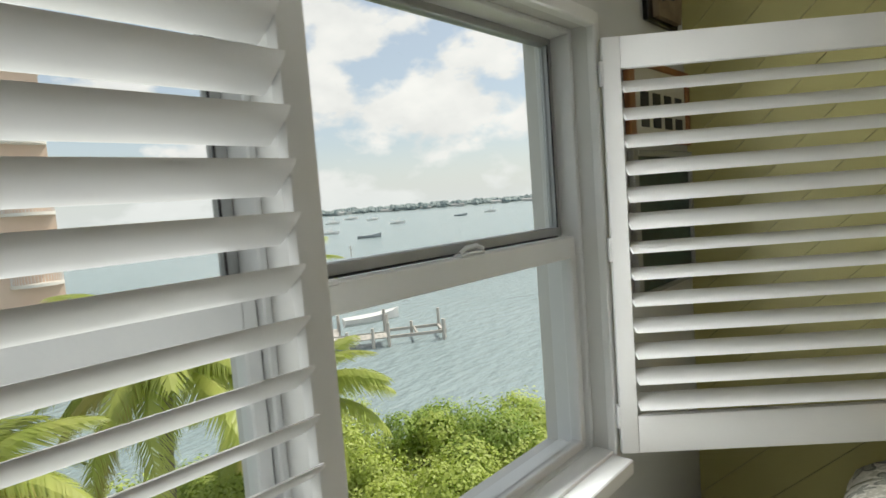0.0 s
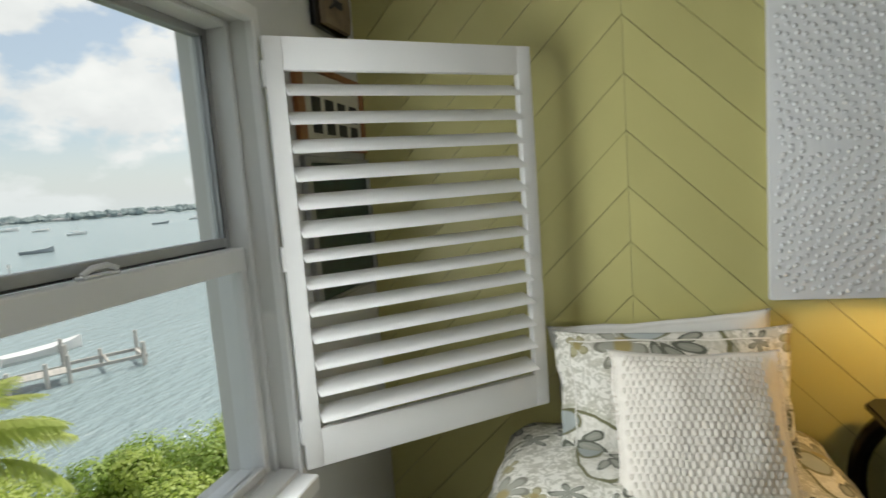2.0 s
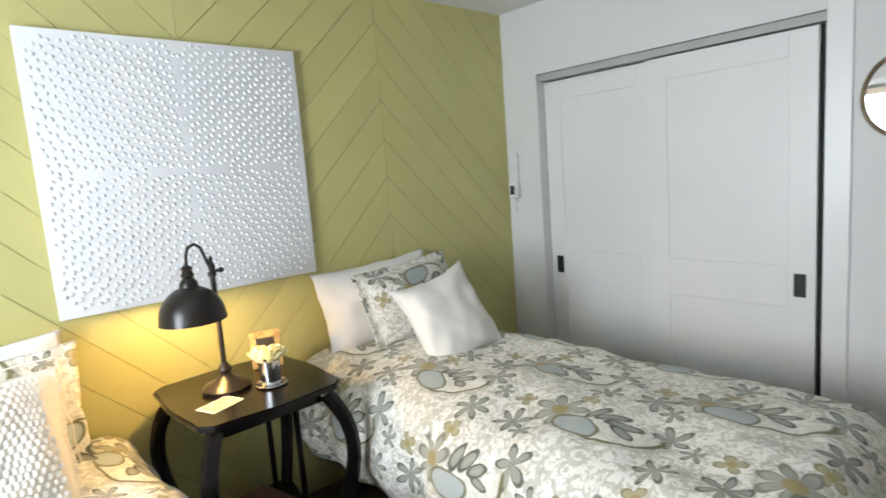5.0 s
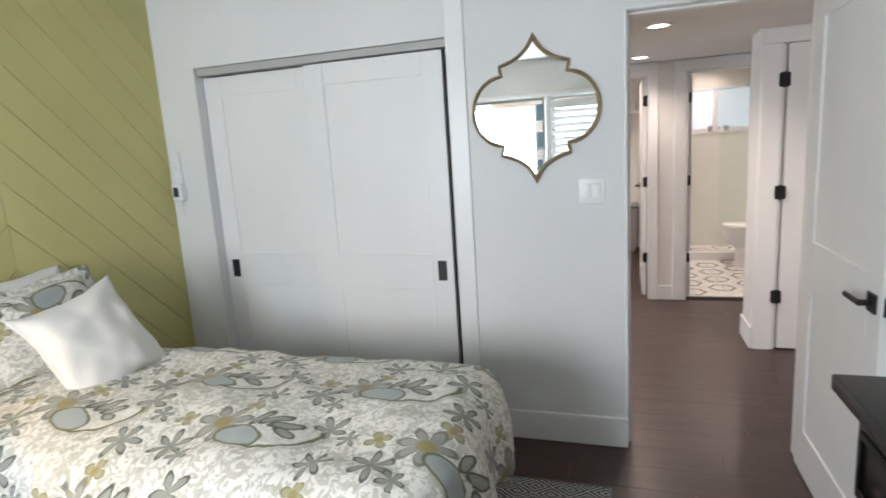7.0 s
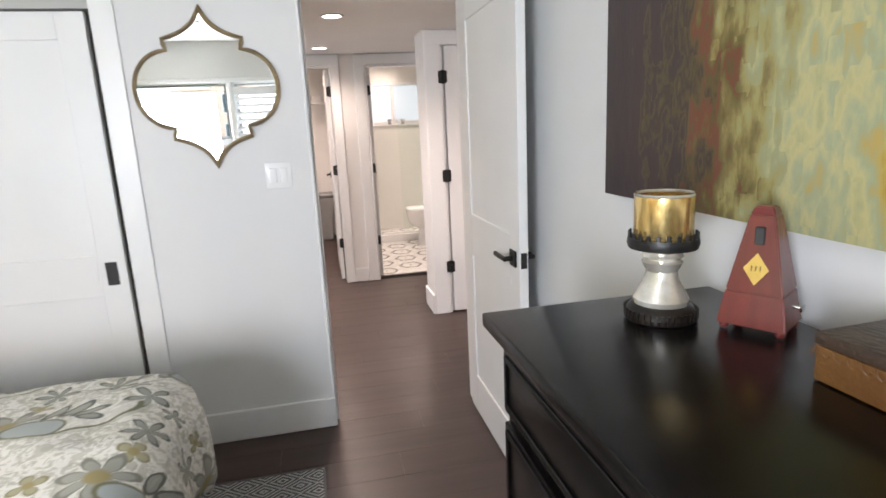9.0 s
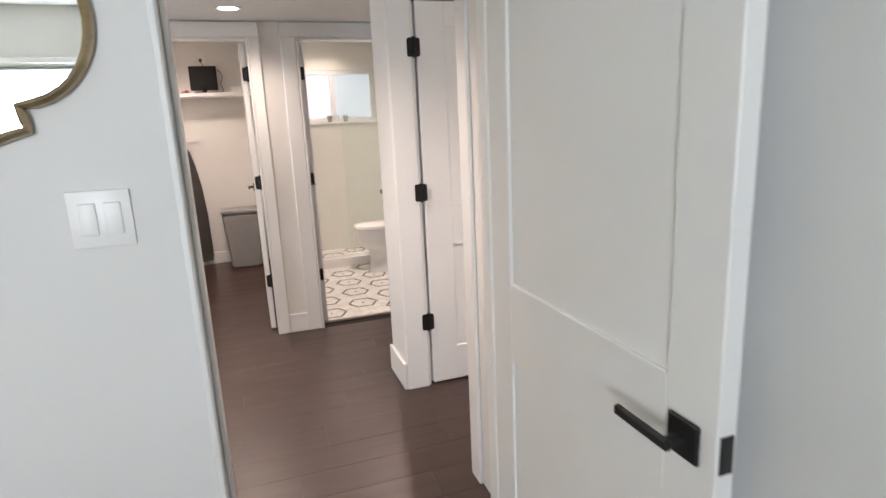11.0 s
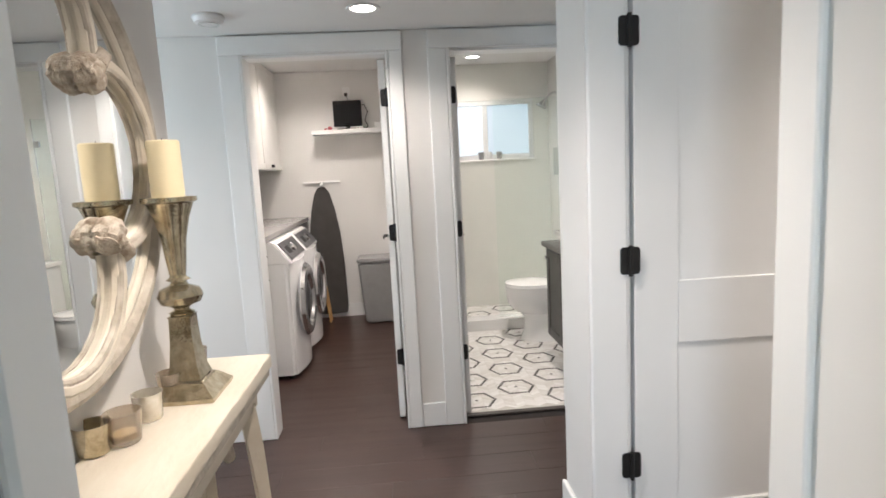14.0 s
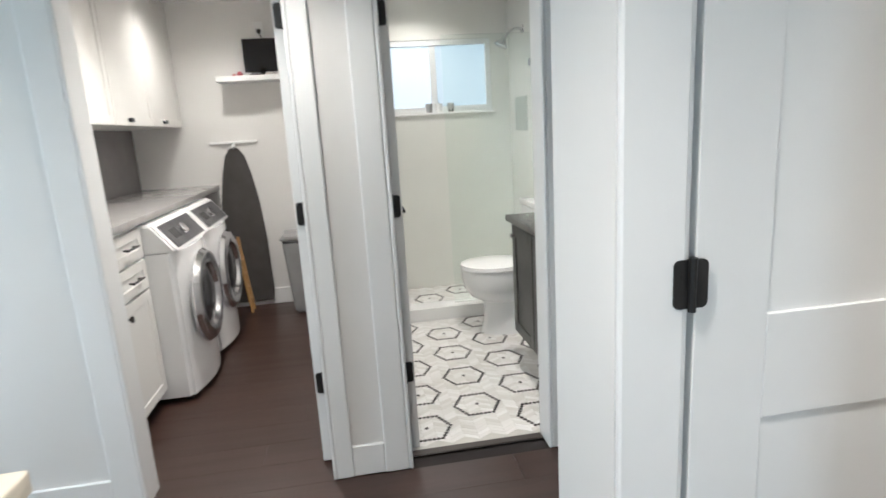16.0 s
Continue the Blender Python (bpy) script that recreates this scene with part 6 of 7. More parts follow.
for i, y0 in enumerate((-7.40, -8.045)):
    o = base("washing_machine" if i == 0 else "dryer", ("white front-loading washing machine with a chrome door ring" if i == 0 else "white front-loading dryer with a chrome door ring"), "appliance", "laundry machines", pose(0.395, y0, 0))
    w = 0.63
    bm = bmesh.new()
    # body with a gently bowed front, seen from above
    out = [(0.62, 0.0), (0.62, w), (0.02, w)] + [(0.02 - 0.055 * math.sin(math.pi * k / 12), w - w * k / 12) for k in range(1, 12)] + [(0.02, 0.0)]
    extrude_shape(out, 0.80, bm, m=pose(0, 0, 0.035))
    bmesh.ops.bevel(bm, geom=[e for e in bm.edges if abs(e.verts[0].co.z - e.verts[1].co.z) > 0.5 and e.calc_face_angle(0) > 0.6], offset=0.02, segments=3, affect="EDGES")
    part("body", bm, APPL, o)
    bm = bmesh.new()
    a = [bm.verts.new(v) for v in ((0.62, 0, 0.836), (0.62, w, 0.836), (-0.02, w, 0.836), (-0.02, 0, 0.836), (0.62, 0, 0.99), (0.62, w, 0.99), (0.10, w, 0.99), (0.10, 0, 0.99))]
    for q in ((0, 3, 2, 1), (4, 5, 6, 7), (0, 1, 5, 4), (1, 2, 6, 5), (2, 3, 7, 6), (3, 0, 4, 7)):
        bm.faces.new([a[k] for k in q])
    bmesh.ops.bevel(bm, geom=bm.edges[:], offset=0.012, segments=2, affect="EDGES")
    part("top_panel", bm, APPL, o)
    tilt = math.degrees(math.atan2(0.12, 0.154))
    pm = pose(-0.006, w / 2, 0.853, 0, tilt, 0)
    pn = part("control_panel", made_box(-0.008, 0.004, -w / 2 + 0.05, w / 2 - 0.05, 0.0, 0.15, 0.004, m=pm), PANELG, o, "silver-grey control panel")
    bm = lathe([(0, 0), (0.036, 0), (0.034, 0.018), (0.03, 0.022), (0, 0.022)], 24, m=pm @ pose(-0.008, 0.02, 0.075, 0, -90, 0))
    part("dial", bm, CHROME, pn, "chrome dial")
    part("display", made_box(-0.0095, -0.0085, 0.09, 0.2, 0.045, 0.105, m=pm), INK, pn, "dark display")
    dm = pose(-0.034, w / 2, 0.52, 0, -90, 0) @ Matrix.Diagonal((1.14, 1.14, 1.0, 1))
    d = part("door_ring", lathe([(0.15, -0.005), (0.235, -0.005), (0.24, 0.01), (0.225, 0.035), (0.19, 0.045), (0.165, 0.035), (0.155, 0.012), (0.15, -0.005)], 48, m=dm), CHROME, o, "polished chrome door ring")
    part("door_glass", lathe([(0.0, 0.04), (0.08, 0.034), (0.14, 0.018), (0.16, 0.004), (0.16, 0.0), (0.0, 0.0)], 40, m=dm), DRUM, d, "dark domed glass")
    for sx in (0.06, 0.56):
        for sy in (0.06, w - 0.06):
            part("levelling_foot", lathe([(0, 0), (0.025, 0), (0.02, 0.036), (0, 0.036)], 10, at=(sx, sy, 0)), BLACK_METAL, o)
# ironing board hung on the back wall
o = base("ironing_board", "ironing board with a dark grey cover hung on its tip", "ironing board", m=pose(0.372, -8.50, 0.02))
prof = [(0.0, 1.31), (0.035, 1.30), (0.075, 1.24), (0.115, 1.08), (0.15, 0.85), (0.172, 0.55), (0.178, 0.1), (0.165, 0.03), (0.0, 0.02)]
outl = prof + [(-x, z) for x, z in prof[-2:0:-1]]
bm = extrude_shape(outl, 0.028, m=pose(0, 0, 0, 90, 0, 0))
bmesh.ops.bevel(bm, geom=[e for e in bm.edges if abs(e.verts[0].co.y - e.verts[1].co.y) < 1e-4], offset=0.008, segments=2, affect="EDGES")
part("padded_cover", bm, paint("dark_grey_canvas", (0.075, 0.070, 0.066), (0.06, 0.056, 0.052), 0.9, scale=8, fine=300, bump=0.06), o)
bm = bmesh.new()
for s in (-1, 1):
    tube([(s * 0.10, -0.038, 1.0), (-s * 0.10, -0.038, 0.1), (-s * 0.10, -0.038, -0.018)], 0.008, 8, bm)
part("legs_folded", bm, TRIM, o, "white folded tube legs")
o = base("hanger_bar", "white wall hook bar above the ironing board", "hook bar", m=pose(0.37, -8.55, 1.372))
part("bar", made_box(-0.18, 0.18, 0.0, 0.02, -0.012, 0.008, 0.003), TRIM, o)
part("hook", tube([(0, 0.012, -0.01), (0, 0.05, -0.04), (0, 0.075, -0.03)], 0.012, 8), TRIM, o)
o = base("wooden_rack", "small pale wooden folding rack leaning by the dryer", "rack", m=pose(0.40, -8.34, 0))
WOODP = paint("pale_pine", (0.50, 0.30, 0.12), (0.42, 0.24, 0.09), 0.55, scale=4, fine=40, stretch=(5, 5, 0.6))
bm = bmesh.new()
for y in (-0.0, -0.10):
    tube([(-0.04, y, 0.0), (0.02, y, 0.62)], 0.012, 6, bm)
part("side_rail", bm, WOODP, o)
bm = bmesh.new()
for k in range(5):
    tube([(-0.03 + 0.01 * k, 0.0, 0.1 + 0.11 * k), (-0.03 + 0.01 * k, -0.10, 0.1 + 0.11 * k)], 0.008, 6, bm)
part("rung", bm, WOODP, o)
o = base("laundry_hamper", "tapered grey fabric laundry hamper with a rim", "hamper", m=pose(-0.155, -8.30, 0))
bm = bmesh.new()
def frustum(bm, a, b, z0, z1, c=0.8):
    p = [bm.verts.new((sx * a, sy * a * c, z0)) for sx, sy in ((-1, -1), (1, -1), (1, 1), (-1, 1))]
    q = [bm.verts.new((sx * b, sy * b * c, z1)) for sx, sy in ((-1, -1), (1, -1), (1, 1), (-1, 1))]
    bm.faces.new(p[::-1])
    bm.faces.new(q)
    for i in range(4):
        bm.faces.new((p[i], p[(i + 1) % 4], q[(i + 1) % 4], q[i]))
frustum(bm, 0.155, 0.20, 0.0, 0.60)
bmesh.ops.bevel(bm, geom=bm.edges[:], offset=0.02, segments=3, affect="EDGES")
part("body", bm, GREY_PL, o)
bm = bmesh.new()
frustum(bm, 0.212, 0.208, 0.601, 0.635)
bmesh.ops.bevel(bm, geom=bm.edges[:], offset=0.01, segments=2, affect="EDGES")
part("lid", bm, GREY_PL, o)
o = base("wall_shelf", "white floating shelf on the laundry wall", "shelf", m=pose(0, 0, 0))
part("board", made_box(-0.425, 0.405, -8.548, -8.35, 1.822, 1.862, 0.003), TRIM, o)
o = base("small_television", "small black television on the laundry shelf", "television", m=pose(0.06, -8.45, 1.8625))
part("screen", made_box(-0.135, 0.135, -0.012, 0.012, 0.03, 0.275, 0.004), paint("screen_black", (0.008, 0.008, 0.009), rough=0.12), o)
part("stand", made_box(-0.10, 0.10, -0.04, 0.04, 0.0, 0.012, 0.004), BLACK_METAL, o)
part("neck", made_box(-0.02, 0.02, 0.0, 0.012, 0.01, 0.06), BLACK_METAL, o)
PINK = paint("pink_plastic", (0.50, 0.12, 0.14), (0.4, 0.09, 0.1), 0.5, scale=20)
o = base("trinket", "small pink trinket on the laundry shelf", "trinket", m=pose(0.235, -8.43, 1.8625))
bm = lathe([(0, 0), (0.02, 0), (0.024, 0.02), (0.012, 0.035), (0, 0.04)], 14)
lathe([(0, 0), (0.012, 0.002), (0.014, 0.015), (0, 0.024)], 10, bm, at=(0.04, 0.01, 0))
part("figure", bm, PINK, o)
o = base("remote_control", "silver remote control on the laundry shelf", "remote control", m=pose(-0.03, -8.40, 1.8625, 0, 0, 70))
part("body", made_box(-0.02, 0.02, -0.07, 0.07, 0, 0.02, 0.006, 2), PULL, o)
o = base("power_cable", "thin dark cable looped behind the small television", "cable", m=pose(0, 0, 0))
part("cord", tube([(0.07, -8.52, 2.19), (0.055, -8.50, 2.16), (0.04, -8.495, 2.12), (-0.02, -8.50, 2.08), (-0.10, -8.49, 2.10), (-0.13, -8.48, 2.03), (-0.10, -8.48, 1.95), (-0.13, -8.46, 1.89), (-0.10, -8.44, 1.867)], 0.004, 6), INK, o)
o = base("small_box", "small white box on the laundry shelf", "box", m=pose(-0.25, -8.44, 1.8625))
part("carton", made_box(-0.055, 0.055, -0.04, 0.04, 0.0, 0.05, 0.004), TRIM, o)
part("lid", made_box(-0.057, 0.057, -0.042, 0.042, 0.0505, 0.062, 0.003), TRIM, o)
o = base("wall_outlet", "white wall outlet above the television", "outlet", m=pose(0.07, -8.55, 2.22))
part("plate", made_box(-0.036, 0.036, 0, 0.006, -0.058, 0.058, 0.002), TRIM, o)
part("plug", made_box(-0.015, 0.015, 0.006, 0.03, -0.03, 0.0, 0.004), INK, o, "black plug")

# ================= bathroom =================
PORC = paint("white_porcelain", (0.82, 0.82, 0.81), (0.80, 0.80, 0.79), 0.08, scale=2, bump=0.005, coat=0.3)
structure("shower_curb", made_box(-1.885, -0.552, -7.80, -7.64, -0.005, 0.10, 0.004), PORC)
bw = tagged(new("window_3"), "white sliding bathroom window with frosted panes", "window", kind="structure")
bm = bmesh.new()
x0, x1, z0, z1 = BWIN
for b in ((x0, x0 + 0.045, -8.43, -8.385, z0, z1), (x1 - 0.045, x1, -8.43, -8.385, z0, z1), (x0 + 0.045, x1 - 0.045, -8.43, -8.385, z0, z0 + 0.045), (x0 + 0.045, x1 - 0.045, -8.43, -8.385, z1 - 0.045, z1), (-1.285, -1.235, -8.425, -8.39, z0 + 0.045, z1 - 0.045)):
    box(bm, *b, bevel=0.003)
part("window_frame", bm, VINYL, bw)
# dimmer, bluer copy of the glow: the other pane's weaker daylight
FROST_DIM = glow("frosted_daylight_glow_dim", (0.86, 0.94, 0.98), 0.20)
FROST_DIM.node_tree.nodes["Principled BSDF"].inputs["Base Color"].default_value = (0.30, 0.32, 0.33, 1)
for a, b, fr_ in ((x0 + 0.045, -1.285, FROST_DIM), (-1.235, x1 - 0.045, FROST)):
    part("pane", made_box(a, b, -8.414, -8.406, z0 + 0.045, z1 - 0.045), fr_, bw, "frosted glass that glows in place of daylight")
trim("trim_bath_sill", (x0 - 0.02, x1, -8.379, -8.362, z0 - 0.018, z0 - 0.001), material=PORC)
for i, x in enumerate((-1.21, -1.29, -1.39)):
    o = base("sill_cup", ("grey stoneware cup", "white egg cup", "silver cup")[i] + " on the bathroom window sill", "cup", "cups on the sill", pose(x, -8.392, 1.5105))
    part("cup", lathe([(0, 0), (0.024, 0), (0.03, 0.07), (0.027, 0.07), (0.022, 0.01), (0, 0.008)], 20), (GREY_PL, PORC, PULL)[i], o)
o = base("toilet", "white porcelain toilet with a closed seat", "toilet", m=pose(-1.205, -7.31, 0) @ Matrix.Diagonal((0.91, 1.0, 1.13, 1)))
def oval(cx, hx, hy, n=28):
    return [(cx + hx * math.cos(2 * math.pi * k / n), hy * math.sin(2 * math.pi * k / n)) for k in range(n)]
def loft(rings):
    bm = bmesh.new()
    vs = [[bm.verts.new((x, y, z)) for x, y in pts] for pts, z in rings]
    k = len(vs[0])
    for a, b in zip(vs, vs[1:]):
        for i in range(k):
            bm.faces.new((a[i], a[(i + 1) % k], b[(i + 1) % k], b[i]))
    bm.faces.new(vs[0][::-1])
    bm.faces.new(vs[-1])
    return bm
part("pedestal", loft([(oval(-0.36, 0.235, 0.115), 0.0), (oval(-0.36, 0.23, 0.112), 0.03), (oval(-0.355, 0.205, 0.10), 0.07), (oval(-0.35, 0.19, 0.095), 0.17), (oval(-0.335, 0.195, 0.10), 0.205), (oval(-0.29, 0.225, 0.14), 0.235), (oval(-0.262, 0.245, 0.172), 0.29), (oval(-0.25, 0.25, 0.186), 0.36), (oval(-0.25, 0.245, 0.182), 0.40)]), PORC, o)
part("seat", loft([(oval(-0.25, 0.25, 0.19), 0.401), (oval(-0.25, 0.255, 0.193), 0.412), (oval(-0.25, 0.25, 0.19), 0.42)]), PORC, o)
part("lid", loft([(oval(-0.25, 0.252, 0.19), 0.421), (oval(-0.25, 0.25, 0.188), 0.432), (oval(-0.25, 0.20, 0.14), 0.44), (oval(-0.25, 0.05, 0.03), 0.443)]), PORC, o)
part("tank", made_box(-0.72, -0.53, -0.20, 0.20, 0.36, 0.74, 0.02, 3), PORC, o)
part("tank_lid", made_box(-0.73, -0.52, -0.21, 0.21, 0.741, 0.775, 0.01, 2), PORC, o)
part("flush_lever", tube([(-0.528, 0.14, 0.66), (-0.51, 0.14, 0.66), (-0.505, 0.08, 0.655)], 0.007, 8), CHROME, o)
VAN = paint("dark_olive_grey_cabinet", (0.035, 0.035, 0.030), (0.028, 0.028, 0.024), 0.35, scale=4, fine=60)
o = base("vanity", "dark wall-hung bathroom vanity with a grey top", "vanity", m=pose(0, 0, 0))
part("body", made_box(-1.885, -1.42, -6.76, -6.02, 0.20, 0.85, 0.003), VAN, o)
part("countertop", made_box(-1.885, -1.38, -6.797, -5.985, 0.851, 0.885, 0.004, 2), paint("dark_grey_stone", (0.07, 0.068, 0.065), (0.05, 0.05, 0.048), 0.25, scale=20), o, "dark grey stone top")
for y0, y1 in ((-6.74, -6.39), (-6.38, -6.03)):
    bm = panel_door(bmesh.new(), y1 - y0, 0.62, [(0, 0.06), (0.56, 0.62)], 0.06, 0.02, 0.006)
    bmesh.ops.transform(bm, matrix=pose(-1.41, y0, 0.215, 0, 0, 90), verts=bm.verts)
    d = part("cabinet_door", bm, VAN, o)
    part("knob", lathe([(0, 0), (0.005, 0), (0.006, 0.014), (0.014, 0.018), (0.013, 0.026), (0, 0.028)], 14, m=pose(-1.40, y0 + 0.05 if y0 < -6.5 else y1 - 0.05, 0.78, 0, 90, 0)), CHROME, d, "chrome knob")
o = base("flower_vase", "pink flowers in a dark vase on the vanity", "vase", m=pose(-1.72, -6.25, 0.886))
part("vase", lathe([(0, 0), (0.05, 0), (0.055, 0.05), (0.045, 0.10), (0.04, 0.10), (0.04, 0.02), (0, 0.02)], 20), BRONZE, o)
for k in range(7):
    a = k * 0.9
    part("bloom", lathe([(0, 0), (0.026, 0.008), (0.034, 0.026), (0.02, 0.042), (0, 0.046)], 9, at=(0.038 * math.cos(a), 0.038 * math.sin(a), 0.09 + 0.015 * (k % 3))), PINK, o, "pink bloom")
o = base("glass_screen", "clear frameless shower screen with chrome clips", "shower screen", m=pose(0, 0, 0))
sg = part("pane", made_box(-1.884, -1.22, -7.725, -7.715, 0.101, 2.0), clear("shower_glass", (0.93, 0.975, 0.955), 0.0, 1.2), o, "clear glass pane")
sg.visible_shadow = False
for z in (0.3, 1.8):
    part("clip", made_box(-1.884, -1.84, -7.732, -7.708, z - 0.025, z + 0.025, 0.003), CHROME, o)
o = base("shower_head", "chrome wall shower head on a bent arm", "shower head", m=pose(-1.886, -7.98, 2.065))
part("flange", lathe([(0, 0), (0.03, 0), (0.028, 0.008), (0, 0.01)], 20, m=pose(0, 0, 0, 0, 90, 0)), CHROME, o)
part("arm", tube([(0, 0, 0), (0.06, 0, 0.005), (0.11, 0, -0.02), (0.14, 0, -0.06)], 0.011, 10), CHROME, o)
part("head", lathe([(0, 0.03), (0.014, 0.03), (0.02, 0.01), (0.05, -0.025), (0.05, -0.035), (0, -0.035)], 24, m=pose(0.155, 0, -0.085, 0, -30, 0)), CHROME, o)
structure("shower_niche", made_box(-1.8865, -1.882, -8.22, -7.92, 1.33, 1.585, 0.001), paint("niche_tile", (0.48, 0.50, 0.47), (0.44, 0.46, 0.43), 0.2, scale=8))


# ================= outdoors =================
rng = random.Random(5)
WATER_Z = -10.0
m_w, n_, l_, b_ = node_mat("bay_water")
b_.inputs["Base Color"].default_value = (0.10, 0.22, 0.22, 1)
b_.inputs["Roughness"].default_value, b_.inputs["IOR"].default_value = 0.18, 1.33
co = n_.new("ShaderNodeTexCoord")
wa, wb, ad, bp, wm, mxw = n_.new("ShaderNodeTexNoise"), n_.new("ShaderNodeTexNoise"), n_.new("ShaderNodeMath"), n_.new("ShaderNodeBump"), n_.new("ShaderNodeMapping"), n_.new("ShaderNodeMix")
wm.inputs["Scale"].default_value, wm.inputs["Rotation"].default_value = (1.0, 2.4, 1.0), (0, 0, 0.5)
l_.new(co.outputs["Object"], wm.inputs["Vector"])
wa.inputs["Scale"].default_value, wa.inputs["Detail"].default_value = 0.55, 6
wb.inputs["Scale"].default_value, wb.inputs["Detail"].default_value = 0.04, 4
l_.new(wm.outputs["Vector"], wa.inputs["Vector"])
l_.new(wm.outputs["Vector"], wb.inputs["Vector"])
bp.inputs["Strength"].default_value, bp.inputs["Distance"].default_value = 0.9, 0.7
l_.new(wa.outputs["Fac"], bp.inputs["Height"])
l_.new(bp.outputs["Normal"], b_.inputs["Normal"])
mxw.data_type = "RGBA"
mxw.inputs["A"].default_value, mxw.inputs["B"].default_value = (0.20, 0.27, 0.28, 1), (0.28, 0.35, 0.365, 1)
l_.new(wb.outputs["Fac"], mxw.inputs["Factor"])
l_.new(mxw.outputs["Result"], b_.inputs["Base Color"])
bm = bmesh.new()
vs = [bm.verts.new(v) for v in ((-3000, 4, WATER_Z), (3500, 4, WATER_Z), (3500, 4000, WATER_Z), (-3000, 4000, WATER_Z))]
bm.faces.new(vs)
structure("water", bm, m_w)
GRASS = paint("sandy_turf", (0.10, 0.13, 0.04), (0.20, 0.18, 0.09), 0.9, scale=0.5, fine=9, bump=0.2, depth=0.05)
bm = bmesh.new()
rows_ = []
for i in range(61):
    az = radians(-95 + 190 * i / 60)
    far = 21.0 + 1.6 * noise.noise(Vector((i * 0.35, 0, 3)))
    rows_.append([bm.verts.new((0.4 + d * math.sin(az), 1.2 + d * math.cos(az), z)) for d, z in ((0.2, -9.2), (far - 3, -9.25), (far, -9.6), (far + 1.5, -10.3))])
for a, c in zip(rows_, rows_[1:]):
    for k in range(3):
        bm.faces.new((a[k], c[k], c[k + 1], a[k + 1]))
structure("ground", bm, GRASS, smooth=True)

LEAF = paint("sea_grape_leaf", (0.38, 0.48, 0.10), (0.54, 0.60, 0.18), 0.5, scale=0.8, fine=3, bump=0.0, random=0.12)
LEAF_D = paint("shaded_mangrove_leaf", (0.27, 0.39, 0.08), (0.38, 0.48, 0.12), 0.5, scale=0.8, fine=3, bump=0.0, random=0.12)
def leafy(m, tint):
    """Thin leaves that pass some of the light falling on their backs."""
    n, l = m.node_tree.nodes, m.node_tree.links
    out, b = n["Material Output"], n["Principled BSDF"]
    tr, mx = n.new("ShaderNodeBsdfTranslucent"), n.new("ShaderNodeMixShader")
    tr.inputs["Color"].default_value = (*tint, 1)
    mx.inputs["Fac"].default_value = 0.42
    l.new(b.outputs[0], mx.inputs[1])
    l.new(tr.outputs[0], mx.inputs[2])
    l.new(mx.outputs[0], out.inputs["Surface"])
    return m


BARK = paint("grey_palm_bark", (0.26, 0.23, 0.19), (0.16, 0.14, 0.11), 0.9, scale=3, fine=20, bump=0.4, stretch=(1, 1, 4), depth=0.02)
FROND = paint("palm_frond_green", (0.34, 0.42, 0.09), (0.48, 0.50, 0.16), 0.45, scale=1.2, fine=8, bump=0.0, random=0.16)
FROND_Y = paint("yellowed_palm_frond", (0.54, 0.48, 0.18), (0.40, 0.39, 0.12), 0.5, scale=1.2, fine=8, bump=0.0, random=0.16)

for m_, c_ in ((LEAF, (0.42, 0.52, 0.09)), (LEAF_D, (0.26, 0.38, 0.06)), (FROND, (0.42, 0.50, 0.10)), (FROND_Y, (0.56, 0.50, 0.16))):
    leafy(m_, c_)


def bush(x, y, z, r, h, material, leaves=4200):
    o = base("shrub", "dense bright green waterside shrub", "shrub", "waterside shrubs", pose(x, y, z))
    lumps = [(rng.uniform(-0.6, 0.6) * r, rng.uniform(-0.6, 0.6) * r, rng.uniform(0.35, 0.8) * h, rng.uniform(0.35, 0.6) * r) for _ in range(7)]
    verts, faces = [], []
    for i in range(leaves):
        lx, ly, lz, lr = lumps[i % 7]
        d = Vector((rng.gauss(0, 1), rng.gauss(0, 1), abs(rng.gauss(0, 1)) * 0.9 - 0.15)).normalized()
        p = Vector((lx, ly, lz)) + d * lr * rng.uniform(0.72, 1.06) * (0.85 + 0.3 * noise.noise(d * 3 + Vector((lx, ly, 0))))
        nrm = (d + Vector((rng.uniform(-0.6, 0.6), rng.uniform(-0.6, 0.6), rng.uniform(-0.2, 0.9)))).normalized()
        u = nrm.orthogonal().normalized()
        v = nrm.cross(u)
        a = rng.uniform(0, 6.28)
        u, v = u * math.cos(a) + v * math.sin(a), v * math.cos(a) - u * math.sin(a)
        s = rng.uniform(0.045, 0.09)
        k = len(verts)
        verts += [p - u * s, p + v * s * 0.62, p + u * s + nrm * s * 0.15, p - v * s * 0.62]
        faces.append((k, k + 1, k + 2, k + 3))
    me = bpy.data.meshes.new("foliage")
    me.from_pydata([tuple(q) for q in verts], [], faces)
    me.materials.append(material)
    f = new("foliage", me)
    f.parent = o
    tagged(f, "small glossy leaves", kind="stuff")
    bm = bmesh.new()
    for lx, ly, lz, lr in lumps[:4]:
        tube([(0, 0, 0), (lx * 0.5, ly * 0.5, lz * 0.6), (lx, ly, lz)], [0.05, 0.035, 0.015], 5, bm)
    part("stems", bm, BARK, o)


for i in range(60):
    f, g = rng.random(), rng.random()
    az, dist = radians(14 + 58 * f), 9.5 + 12.0 * math.sqrt(g)
    x, y = 0.3 + dist * math.sin(az), dist * math.cos(az)
    bush(x, y, -9.3, rng.uniform(1.6, 2.6), rng.uniform(2.5, 3.9), LEAF if rng.random() < 0.7 else LEAF_D)


